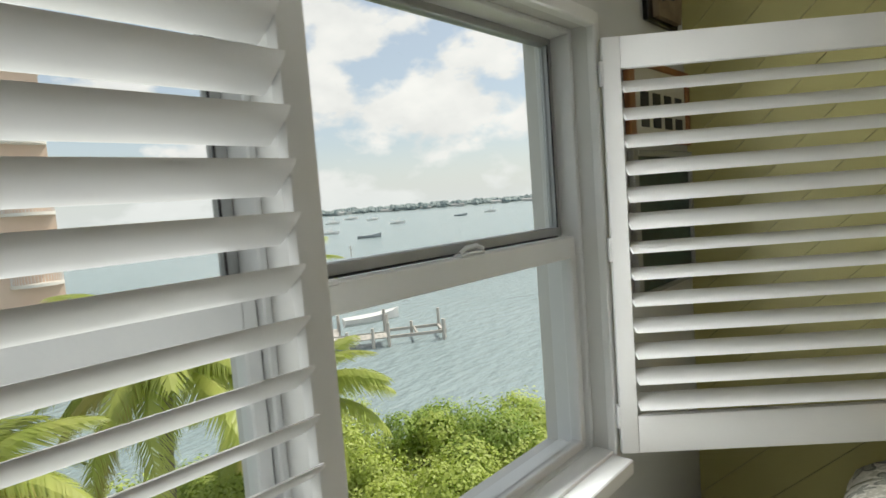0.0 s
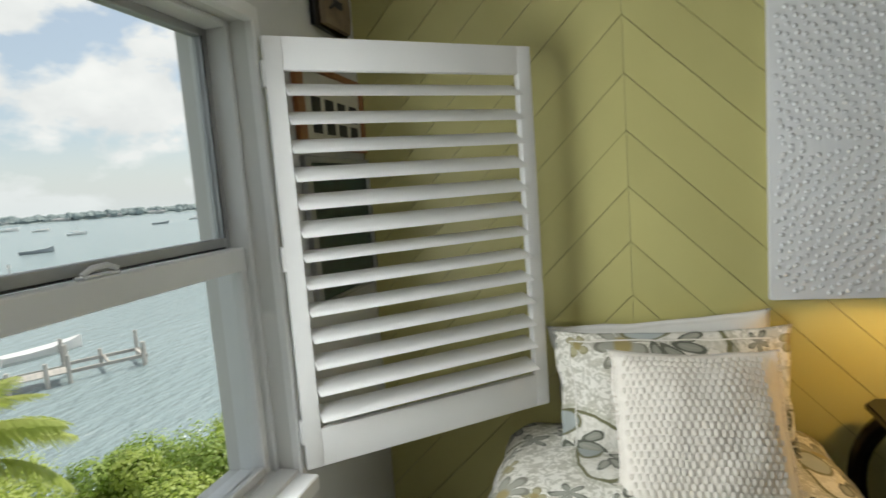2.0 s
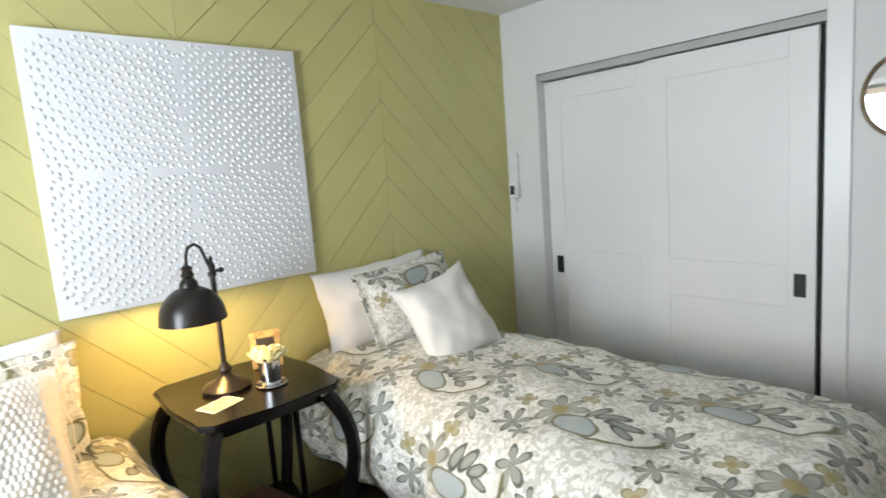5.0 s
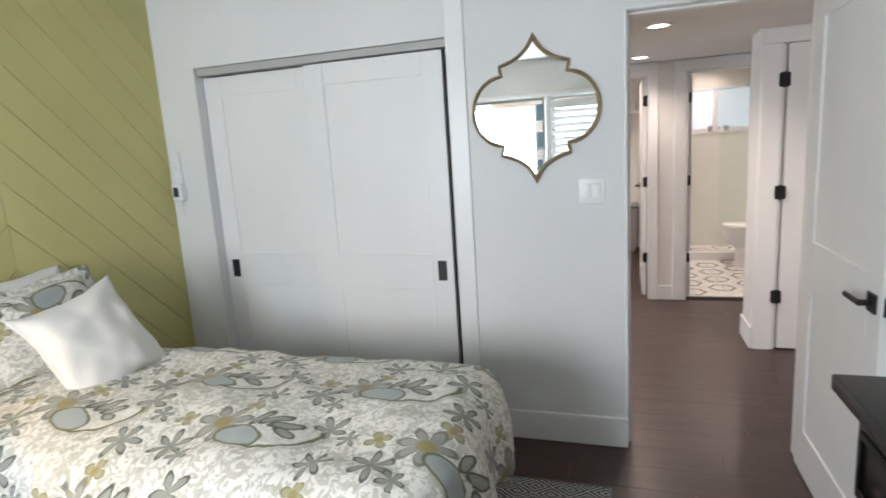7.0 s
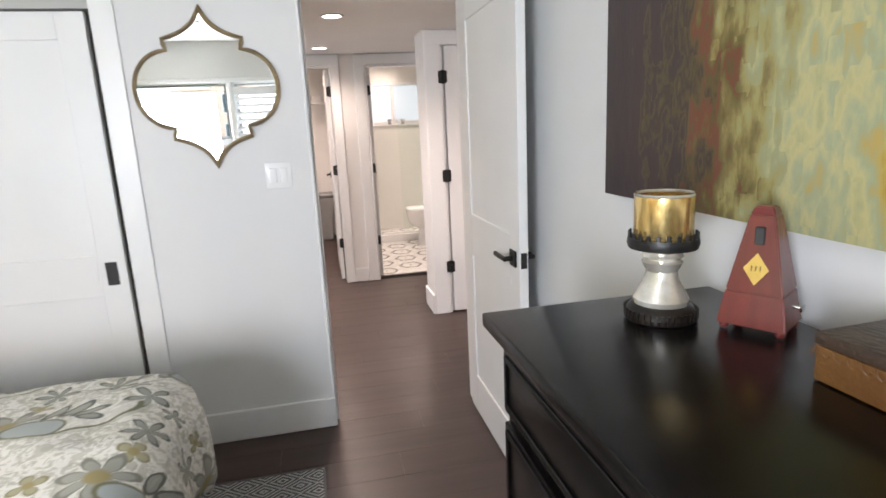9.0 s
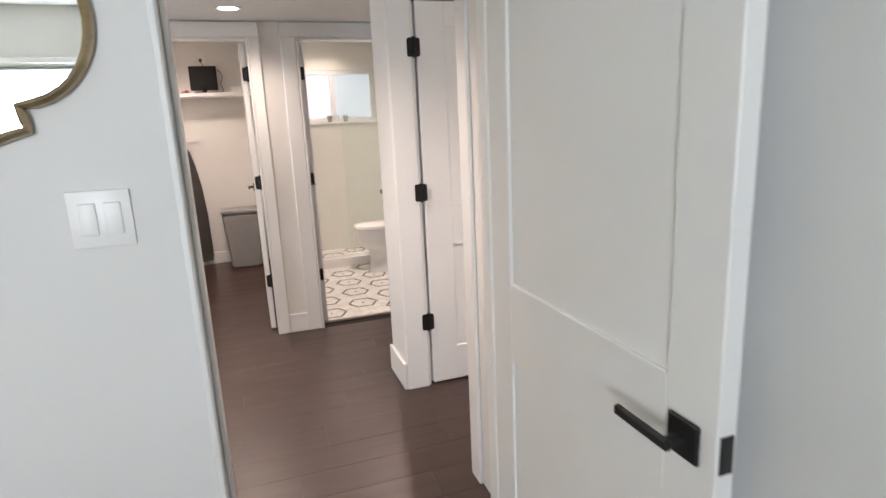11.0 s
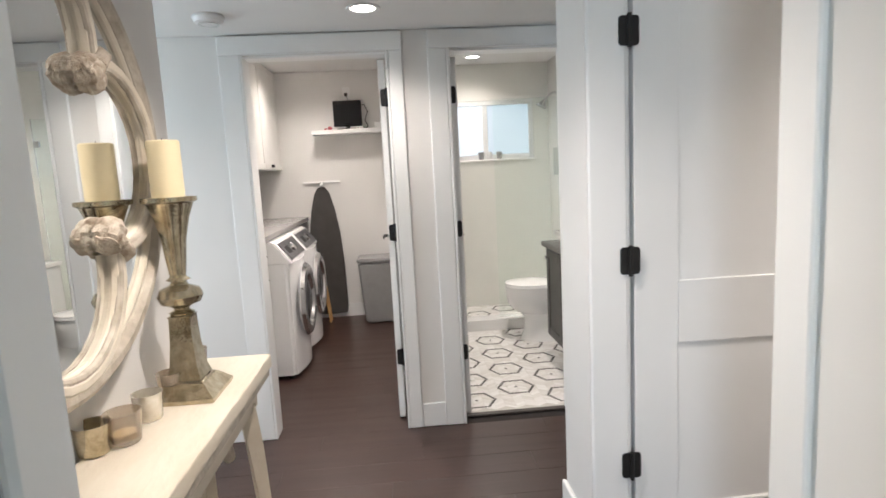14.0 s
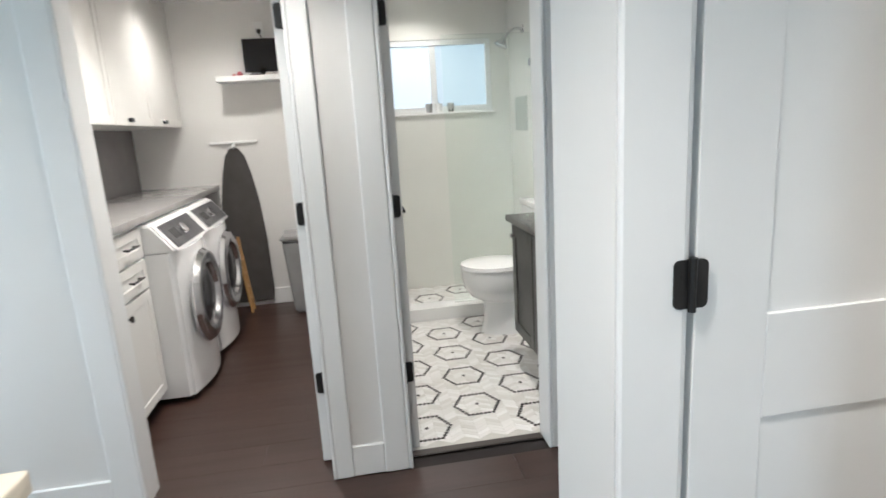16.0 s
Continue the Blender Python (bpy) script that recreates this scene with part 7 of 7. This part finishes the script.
def frond_mesh(name, length, droop, seed, material):
    r = random.Random(seed)
    verts, faces = [], []
    n = 44
    spine = []
    for k in range(n + 1):
        t = k / n
        spine.append(Vector((length * (t - 0.18 * droop * t ** 2.2), 0, length * (0.42 * t - droop * 0.75 * t ** 2.0))))
    for k in range(n):
        w = 0.022 * (1 - k / n) + 0.004
        i = len(verts)
        a, b = spine[k], spine[k + 1]
        verts += [a + Vector((0, -w, 0)), a + Vector((0, w, 0)), b + Vector((0, w, 0)), b + Vector((0, -w, 0)), (a + b) / 2 + Vector((0, 0, -w * 1.4))]
        faces += [(i, i + 1, i + 2, i + 3), (i, i + 3, i + 4), (i + 1, i + 4, i + 2)]
        t = k / n
        if t < 0.1:
            continue
        ll = 0.62 * math.sin(math.pi * min(1, 0.12 + 0.86 * t)) ** 0.6 * (0.85 + 0.3 * r.random()) * length / 2.8
        d = (b - a).normalized()
        for s in (-1, 1):
            for e in range(2):
                q = a + (b - a) * (e * 0.5 + 0.2 * r.random())
                out = Vector((0, s, 0)) * 0.85 + d * (0.55 + 0.3 * t) + Vector((0, 0, -0.25 - 0.35 * r.random()))
                out.normalize()
                mid, tip = q + out * ll * 0.5, q + out * ll + Vector((0, 0, -0.30 * ll * (0.6 + r.random())))
                i = len(verts)
                w2 = 0.020
                verts += [q - d * w2, q + d * w2, mid + d * w2 * 1.1, mid - d * w2 * 1.1, tip]
                faces += [(i, i + 1, i + 2, i + 3), (i + 3, i + 2, i + 4)]
    me = bpy.data.meshes.new(name)
    me.from_pydata([tuple(v) for v in verts], [], faces)
    me.materials.append(material)
    return me


FRONDS = [frond_mesh("frond", 2.7, 0.75, 1, FROND), frond_mesh("frond", 2.6, 1.0, 2, FROND), frond_mesh("frond", 2.5, 1.3, 3, FROND_Y), frond_mesh("frond", 2.4, 1.6, 4, FROND)]


def palm(x, y, crown, scale, n, seed):
    r = random.Random(seed)
    o = base("palm_tree", "coconut palm with a grey trunk and drooping green and yellowed fronds", "palm tree", "coconut palms", pose(x, y, -9.3))
    h = crown + 9.3
    pts = [(0.25 * math.sin(k * 0.35 + seed) * k / 10, 0.2 * math.cos(k * 0.3) * k / 10 - 0.0, h * k / 10) for k in range(11)]
    bm = tube(pts, [0.20 - 0.008 * k + 0.012 * (k % 2) for k in range(11)], 10)
    part("trunk", bm, BARK, o)
    top = Vector(pts[-1])
    for k in range(n):
        f = k / n
        ob = new("frond", FRONDS[(k * 7 + seed) % 4 if f > 0.3 else (k % 2)])
        ob.parent = o
        ob.matrix_local = Matrix.Translation(top + Vector((0, 0, 0.1 - 0.25 * f))) @ pose(0, 0, 0, r.uniform(-14, 14), -48 + 66 * f + r.uniform(-8, 8), 137.5 * k + r.uniform(-14, 14)) @ Matrix.Scale(scale * r.uniform(0.85, 1.1), 4)
    bm = bmesh.new()
    for k in range(6):
        a = k * 1.05
        lathe([(0, -0.13), (0.09, -0.07), (0.11, 0), (0.08, 0.08), (0, 0.12)], 10, bm, at=(top.x + 0.22 * math.cos(a), top.y + 0.22 * math.sin(a), top.z - 0.18))
    c = part("coconuts", bm, FROND_Y, o, "cluster of yellow-green coconuts")
    return o


palm(9.0, 14.5, -3.75, 1.2, 30, 2)
palm(4.6, 12.6, -1.4, 1.2, 28, 3)
palm(1.2, 12.0, -2.6, 1.1, 24, 7)
palm(12.3, 19.6, -0.9, 0.95, 20, 11)

# dock with pilings and a boat on a lift
GREYW = paint("weathered_dock_wood", (0.55, 0.52, 0.48), (0.38, 0.36, 0.33), 0.85, scale=1.5, fine=14, bump=0.2, random=0.12, depth=0.01)
dm = Matrix.Translation((27.6, 38.2, 0)) @ pose(0, 0, 0, 0, 0, math.degrees(math.atan2(-0.607, 0.795)))
o = base("boat_dock", "weathered grey wooden dock with pilings and a lift frame", "dock", m=dm)
for k in range(16):
    part("plank", made_box(-1.5 + k * 0.36, -1.5 + k * 0.36 + 0.33, -0.9, 1.3, -9.25, -9.18), GREYW, o)
for k in range(7):
    part("walkway_plank", made_box(-1.6, 0.2, 1.35 + k * 0.5, 1.35 + k * 0.5 + 0.46, -9.26, -9.19), GREYW, o)
for x, y, top in ((-1.4, -0.9, -8.2), (0.9, -0.95, -8.0), (3.0, -0.95, -7.9), (4.3, -0.9, -7.6), (4.4, 1.4, -7.3), (4.3, 3.6, -7.2), (0.2, 3.9, -7.4), (9.0, -0.6, -7.8), (9.2, 0.1, -8.0), (9.1, 2.4, -7.4), (6.6, 2.4, -8.3)):
    part("piling", tube([(x, y, -11.5), (x, y, top - 0.4)], 0.14, 10), GREYW, o)
for y in (-0.3, 2.4):
    part("beam", made_box(4.2, 9.3, y - 0.09, y + 0.09, -9.45, -9.2, 0.01), GREYW, o)
part("cross_beam", made_box(8.9, 9.1, -0.3, 2.4, -9.45, -9.2, 0.01), GREYW, o)
for x in (4.3, 6.8):
    part("rail", made_box(-1.4, 4.3, -0.95, -0.87, -8.75, -8.65), GREYW, o) if x < 5 else part("cross_beam", made_box(x - 0.08, x + 0.08, -0.3, 2.4, -9.43, -9.2, 0.01), GREYW, o)
HULL = paint("white_boat_gelcoat", (0.75, 0.75, 0.74), (0.68, 0.68, 0.67), 0.25, scale=1)
# dark hull colour lightened to carry the haze over the bay
DHULL = paint("haze_paled_dark_hull", (0.34, 0.37, 0.39), (0.28, 0.31, 0.33), 0.4, scale=1)


def boat(label, m, length, mast=0.0, cabin=True, material=None, group="moored boats"):
    o = base("boat", label, "boat", group, m)
    b = length * 0.16
    rings = []
    for f, wdt, lift in ((0, 0.85, 0.0), (0.3, 1.0, 0.0), (0.6, 0.95, 0.05), (0.85, 0.55, 0.16), (1.0, 0.05, 0.28)):
        x = (f - 0.5) * length
        rings.append([(x, -b * wdt, 0.11 * length + lift * b * 2), (x, -b * wdt * 0.85, 0.03 * length), (x, 0, -0.04 * length + lift * b), (x, b * wdt * 0.85, 0.03 * length), (x, b * wdt, 0.11 * length + lift * b * 2)])
    bm = bmesh.new()
    vv = [[bm.verts.new(p) for p in r_] for r_ in rings]
    for a, c in zip(vv, vv[1:]):
        for k in range(4):
            bm.faces.new((a[k], a[k + 1], c[k + 1], c[k]))
        bm.faces.new((a[4], a[0], c[0], c[4]))
    bm.faces.new(vv[0])
    bm.faces.new(vv[-1][::-1])
    part("hull", bm, material or HULL, o)
    if cabin:
        part("cabin", made_box(-0.12 * length, 0.2 * length, -b * 0.6, b * 0.6, 0.105 * length, 0.19 * length, 0.02 * length, 2), HULL, o)
    if mast:
        part("mast", tube([(0.08 * length, 0, 0.1 * length), (0.08 * length, 0, mast)], [0.012 * length, 0.007 * length], 6), GREYW, o)
        part("boom", tube([(0.08 * length, 0, 0.24 * length), (-0.34 * length, 0, 0.23 * length)], 0.022 * length, 6), HULL, o)
    return o


boat("white motor boat on the dock's lift", dm @ pose(3.2, 4.2, -8.75, 0, 0, 12), 5.2, 0, False)
boat("white moored sailing boat with a bare mast", pose(173, 237, WATER_Z, 0, 0, -35), 8.5, 9)
boat("white moored sailing boat far out on the bay", pose(310, 420, WATER_Z, 0, 0, -30), 12, 13)
boat("white moored motor boat far out on the bay", pose(428, 542, WATER_Z, 0, 0, -20), 17)
boat("small white moored boat far out on the bay", pose(362, 425, WATER_Z, 0, 0, -20), 12)
boat("long dark open boat moored on the bay", pose(145, 173, WATER_Z, 0, 0, -40), 9.5, 0, False, DHULL)
boat("white moored sailing boat with a low cabin", pose(261, 281, WATER_Z, 0, 0, -40), 10, 10)
boat("dark moored boat low in the water", pose(353, 303, WATER_Z, 0, 0, -45), 11, 0, False, DHULL)
boat("white moored motor boat near the far shore", pose(420, 324, WATER_Z, 0, 0, -45), 11, 9)
boat("white moored motor boat with a dark canopy", pose(186, 335, WATER_Z, 0, 0, -20), 12)
boat("long white moored sailing boat", pose(307, 511, WATER_Z, 0, 0, -15), 22, 16)
o = base("channel_marker", "thin channel marker post standing in the water", "marker post", m=pose(87.5, 112, WATER_Z))
part("post", tube([(0, 0, -2), (0, 0, 2.6)], 0.12, 8), GREYW, o)
part("sign", made_box(-0.35, 0.35, -0.03, 0.03, 1.9, 2.6, 0.02), HULL, o)

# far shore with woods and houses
# distance haze is mixed into this grey-green; no air haze is built
FARW = paint("far_woods_haze_tinted", (0.21, 0.26, 0.26), (0.30, 0.35, 0.35), 0.9, scale=0.02, fine=0.2, bump=0.0)
def shore(s):
    return Vector((250 + 1450 * s, 1560 - 1180 * s + 60 * math.sin(s * 9), 0))
bm = bmesh.new()
pr = []
for k in range(61):
    p = shore(k / 60 * 1.5 - 0.25)
    q = p.normalized()
    pr.append([bm.verts.new((p + q * d) + Vector((0, 0, WATER_Z + z))) for d, z in ((0, -0.5), (6, 1.5), (60, 5.5), (900, 9))])
for a, c in zip(pr, pr[1:]):
    for k in range(3):
        bm.faces.new((a[k], c[k], c[k + 1], a[k + 1]))
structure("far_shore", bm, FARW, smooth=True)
verts, faces = [], []
for k in range(2400):
    p = shore(rng.uniform(-0.15, 1.15))
    p += p.normalized() * rng.uniform(8, 120)
    r_ = rng.uniform(4.5, 10.5)
    hz = rng.uniform(0.55, 1.0)
    i = len(verts)
    verts.append((p.x, p.y, WATER_Z + 2 + r_ * 1.7 * hz))
    for ring_, (rr, zz) in enumerate(((0.62, 1.45), (1.0, 0.8), (0.8, 0.0))):
        for q in range(7):
            a = q * 6.283 / 7 + ring_ * 0.3
            j = rng.uniform(0.75, 1.2)
            verts.append((p.x + r_ * rr * j * math.cos(a), p.y + r_ * rr * j * math.sin(a), WATER_Z + 2 + r_ * zz * hz * rng.uniform(0.85, 1.1)))
    for q in range(7):
        n2 = (q + 1) % 7
        faces.append((i, i + 1 + q, i + 1 + n2))
        for ring_ in (0, 1):
            b0 = i + 1 + ring_ * 7
            faces.append((b0 + q, b0 + 7 + q, b0 + 7 + n2, b0 + n2))
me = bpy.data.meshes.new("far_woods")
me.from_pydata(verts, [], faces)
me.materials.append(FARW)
tagged(new("far_woods", me), "haze-tinted line of trees along the far shore", "woods", kind="stuff")
PALE = paint("pale_far_render", (0.55, 0.55, 0.53), (0.48, 0.48, 0.46), 0.8, scale=0.1, random=0.15)
ROOF = paint("grey_far_roof", (0.36, 0.36, 0.37), (0.30, 0.30, 0.31), 0.8, scale=0.1, random=0.2)
for k in range(24):
    p = shore(-0.05 + k * 0.045 + rng.uniform(-0.01, 0.01))
    p += p.normalized() * rng.uniform(4, 14)
    w, d, h = rng.uniform(7, 16), rng.uniform(6, 9), rng.uniform(3.0, 6.0)
    o = base("house", "pale waterfront house with a grey roof on the far shore", "house", "far shore houses", pose(p.x, p.y, WATER_Z + 1.0, 0, 0, -45 + rng.uniform(-20, 20)))
    part("wall", made_box(-w, w, -d / 2, d / 2, 0, h), PALE, o)
    bm = bmesh.new()
    a = [bm.verts.new(v) for v in ((-w - 0.8, -d / 2 - 0.8, h), (w + 0.8, -d / 2 - 0.8, h), (w + 0.8, d / 2 + 0.8, h), (-w - 0.8, d / 2 + 0.8, h), (-w + 2, 0, h + 2.4), (w - 2, 0, h + 2.4))]
    for q in ((0, 1, 5, 4), (2, 3, 4, 5), (3, 0, 4), (1, 2, 5), (3, 2, 1, 0)):
        bm.faces.new([a[i] for i in q])
    part("roof", bm, ROOF, o)
    for i in range(3):
        part("window", made_box(-w * 0.7 + i * w * 0.6, -w * 0.7 + i * w * 0.6 + w * 0.25, -d / 2 - 0.06, -d / 2 - 0.02, 0.8, 2.4), DHULL, o)

# peach apartment building along the shore
# peach washed out in the colour itself, as haze would do
PEACH = paint("haze_paled_peach_render", (0.68, 0.52, 0.41), (0.62, 0.47, 0.37), 0.85, scale=0.3, fine=4, bump=0.05)
CREAMW = paint("cream_render", (0.72, 0.68, 0.62), (0.66, 0.62, 0.56), 0.8, scale=0.4)
PANED = paint("tinted_far_glass", (0.05, 0.08, 0.09), (0.08, 0.11, 0.12), 0.1, scale=0.5)
o = base("apartment_building", "peach apartment building with white balconies", "apartment building", m=pose(5.5, 60, -9.3))
part("wall", made_box(-24, 8.6, 0, 16, 0, 25), PEACH, o)
part("roof", made_box(-24.4, 9.0, -0.4, 16.4, 25.01, 25.8, 0.1), CREAMW, o)
for fl in range(8):
    z = 0.4 + fl * 3.1
    for k in range(4):
        x = 1.6 - k * 6.4
        w_ = part("window", made_box(x, x + 2.0, -0.12, -0.01, z + 0.3, z + 2.4), CREAMW, o)
        part("pane", made_box(x + 0.12, x + 0.95, -0.16, -0.125, z + 0.42, z + 2.28), PANED, w_)
        part("pane", made_box(x + 1.05, x + 1.88, -0.16, -0.125, z + 0.42, z + 2.28), PANED, w_)
    for x in (6.6, -2.2, -10.5):
        bm = extrude_shape([(-2.0, 0)] + [(2.0 * math.cos(a), -1.7 * math.sin(a)) for a in [math.pi - math.pi * q / 14 for q in range(15)]], 0.28, m=pose(x, -0.01, z - 0.3))
        bc = part("balcony", bm, CREAMW, o, "curved white balcony")
        bm = bmesh.new()
        for q in range(25):
            a = math.pi - math.pi * q / 24
            tube([(x + 1.9 * math.cos(a), -0.02 - 1.6 * math.sin(a), z - 0.02), (x + 1.9 * math.cos(a), -0.02 - 1.6 * math.sin(a), z + 1.0)], 0.03, 4, bm)
        tube([(x + 1.9 * math.cos(a), -0.02 - 1.6 * math.sin(a), z + 1.02) for a in [math.pi - math.pi * q / 24 for q in range(25)]], 0.05, 6, bm)
        part("railing", bm, HULL, bc, "white railing")


# ================= boards, planks and tiles =================
# chevron boards of the green wall: four columns between seams, boards rising and falling at 45 degrees
wall_e = tagged(new("wall_east"), kind="structure")
SEAMS = [0.78, -0.207, -1.186, -2.165, -3.134]
STEP, GAP = 0.1965, 0.0019
for c in range(4):
    ya, yb = SEAMS[c] - 0.0008, SEAMS[c + 1] + 0.0008
    # apexes stand on seams 1 and 3, valleys on the others
    up = 1 if c in (0, 2) else -1
    wdt = ya - yb
    za0 = 2.088 + (0 if up < 0 else -wdt)      # height of one joint at ya
    for k in range(-18, 14):
        za = za0 + k * STEP
        zb = za + up * wdt
        quad = [(ya, za + GAP), (yb, zb + GAP), (yb, zb + STEP - GAP), (ya, za + STEP - GAP)]
        # keep inside the wall's height
        poly = quad
        for lim, sign in ((0.0, 1), (BZ, -1)):
            out = []
            for i, p in enumerate(poly):
                q = poly[(i + 1) % len(poly)]
                pi, qi = sign * (p[1] - lim) >= 0, sign * (q[1] - lim) >= 0
                if pi:
                    out.append(p)
                if pi != qi:
                    f = (lim - p[1]) / (q[1] - p[1])
                    out.append((p[0] + (q[0] - p[0]) * f, lim))
            poly = out
            if len(poly) < 3:
                break
        if len(poly) < 3:
            continue
        bm = bmesh.new()
        fr = [bm.verts.new((BX1, y, z)) for y, z in poly]
        cy_, cz_ = sum(p[0] for p in poly) / len(poly), sum(p[1] for p in poly) / len(poly)
        bk = [bm.verts.new((BX1 + 0.011, y, z)) for y, z in poly]
        bm.faces.new(fr)
        bm.faces.new(bk[::-1])
        for i in range(len(poly)):
            j = (i + 1) % len(poly)
            bm.faces.new((fr[i], bk[i], bk[j], fr[j]))
        part("board", bm, GREEN, wall_e, smooth=False)

# floor planks along x: the nearest are single objects, the rest one mesh
fl = bpy.data.objects["floor"]
PW, PL = 0.18, 1.22
plank_me = mesh_of("plank", made_box(0.0003, PL - 0.0003, 0.0003, PW - 0.0003, -0.006, 0.0, 0.0007), PLANK, False)
rest, count = bmesh.new(), 0
j = 0
y = -8.55
while y < BY1:
    off = (j * 0.437) % 1.0 * PL
    x = -4.1 - off
    # the stretch of floor between the outer walls of this row
    left, right = (BX0 - 0.05, BX1 + 0.01) if y > BY0 - 0.1 else (-4.1, 2.1) if y > HY - 0.14 else (-0.5, 1.2)
    while x < right:
        x0, x1 = max(x + 0.0005, left), min(x + PL - 0.0005, right)
        if x1 > x0 + 0.01:
            whole = x0 < x + 0.001 and x1 > x + PL - 0.001
            if whole and -1.6 < x < 1.3 and y < -1.6 and y + PW < BY1 and count < 300:
                ob = new("plank", plank_me)
                ob.parent = fl
                ob.location = (x, y, 0)
                count += 1
            else:
                box(rest, x0, x1, y + 0.0005, min(y + PW - 0.0005, BY1), -0.006, 0.0)
        x += PL
    y += PW
    j += 1
rf = part("plank_field", rest, PLANK, fl, "dark brown planks farther off", smooth=False)
tagged(rf, kind="stuff")

# bathroom floor: pale herringbone mosaic with dark dotted hexagons
bf = structure("floor_bath", made_box(-1.885, -0.553, -8.38, HY - 0.11, -0.006, 0.0025), paint("pale_grout", (0.62, 0.60, 0.56), rough=0.7, scale=9))
sf = structure("floor_shower", made_box(-1.885, -0.553, -8.379, -7.801, 0.0026, 0.05), paint("pale_grout_shower", (0.62, 0.60, 0.56), rough=0.7, scale=9))
def herring(x0, x1, y0, y1, z, parent):
    verts, faces = [], []
    L, W = 0.072, 0.024
    ca, sa = math.cos(radians(30)), math.sin(radians(30))
    cols = int((x1 - x0) / (L * ca)) + 2
    for c in range(cols):
        s = 1 if c % 2 else -1
        xa = x0 + c * L * ca
        xb = min(xa + L * ca - 0.0015, x1)
        if xb <= xa:
            continue
        r_ = int((y1 - y0) / (W / ca)) + 4
        for r in range(-2, r_):
            ya = y0 + r * W / ca + (0 if s > 0 else L * sa)
            yb = ya + s * L * sa * ((xb - xa) / (L * ca))
            h = W / ca - 0.0015
            if min(ya, yb) < y0 or max(ya, yb) + h > y1:
                continue
            k = len(verts)
            verts += [(xa, ya, z), (xb, yb, z), (xb, yb + h, z), (xa, ya + h, z), (xa, ya, z - 0.003), (xb, yb, z - 0.003), (xb, yb + h, z - 0.003), (xa, ya + h, z - 0.003)]
            faces += [(k, k + 1, k + 2, k + 3), (k, k + 4, k + 5, k + 1), (k + 2, k + 6, k + 7, k + 3), (k + 1, k + 5, k + 6, k + 2), (k + 3, k + 7, k + 4, k)]
    me = bpy.data.meshes.new("mosaic")
    me.from_pydata(verts, [], faces)
    me.materials.append(MOSAIC)
    ob = new("mosaic", me)
    ob.parent = parent
    tagged(ob, "pale marble herringbone mosaic", kind="stuff")
MOSAIC, n_, l_, b_ = node_mat("marble_mosaic")
geo_n, rp = n_.new("ShaderNodeNewGeometry"), n_.new("ShaderNodeValToRGB")
rp.color_ramp.elements[0].color, rp.color_ramp.elements[1].color = (0.68, 0.66, 0.62, 1), (0.86, 0.85, 0.83, 1)
l_.new(geo_n.outputs["Random Per Island"], rp.inputs["Fac"])
l_.new(rp.outputs["Color"], b_.inputs["Base Color"])
b_.inputs["Roughness"].default_value = 0.3
herring(-1.88, -0.556, -7.665, HY - 0.113, 0.004, bf)
herring(-1.88, -0.556, -8.375, -7.803, 0.0515, sf)
DOT = paint("dark_bronze_mosaic", (0.030, 0.024, 0.020), (0.018, 0.015, 0.013), 0.35, scale=30)
bm = bmesh.new()
hexv = [(-0.115, 0), (-0.062, 0.103), (0.062, 0.103), (0.115, 0), (0.062, -0.103), (-0.062, -0.103)]
for i in range(6):
    a, b = hexv[i], hexv[(i + 1) % 6]
    n = 6 if i in (1, 4) else 5
    for k in range(n):
        f = k / n
        lathe([(0.0, 0.0016), (0.0095, 0.0016), (0.0112, -0.002)], 6, bm, at=(a[0] + (b[0] - a[0]) * f, a[1] + (b[1] - a[1]) * f, 0))
lathe([(0.0, 0.0016), (0.009, 0.0016), (0.011, -0.002)], 8, bm)
hex_me = mesh_of("hexagon_inlay", bm, DOT, False)
for i in range(-5, 4):
    for j in range(-8, 3):
        x, y = -1.066 + i * 0.2815, -6.663 + j * 0.3445 + (0.172 if i % 2 else 0)
        if not -1.76 < x < -0.66 or abs(y + 7.735) < 0.16 or not -8.3 < y < -6.06:
            continue
        shower = y < -7.8
        ob = new("hexagon_inlay", hex_me)
        ob.parent = sf if shower else bf
        ob.location = (x, y, 0.0516 if shower else 0.0041)
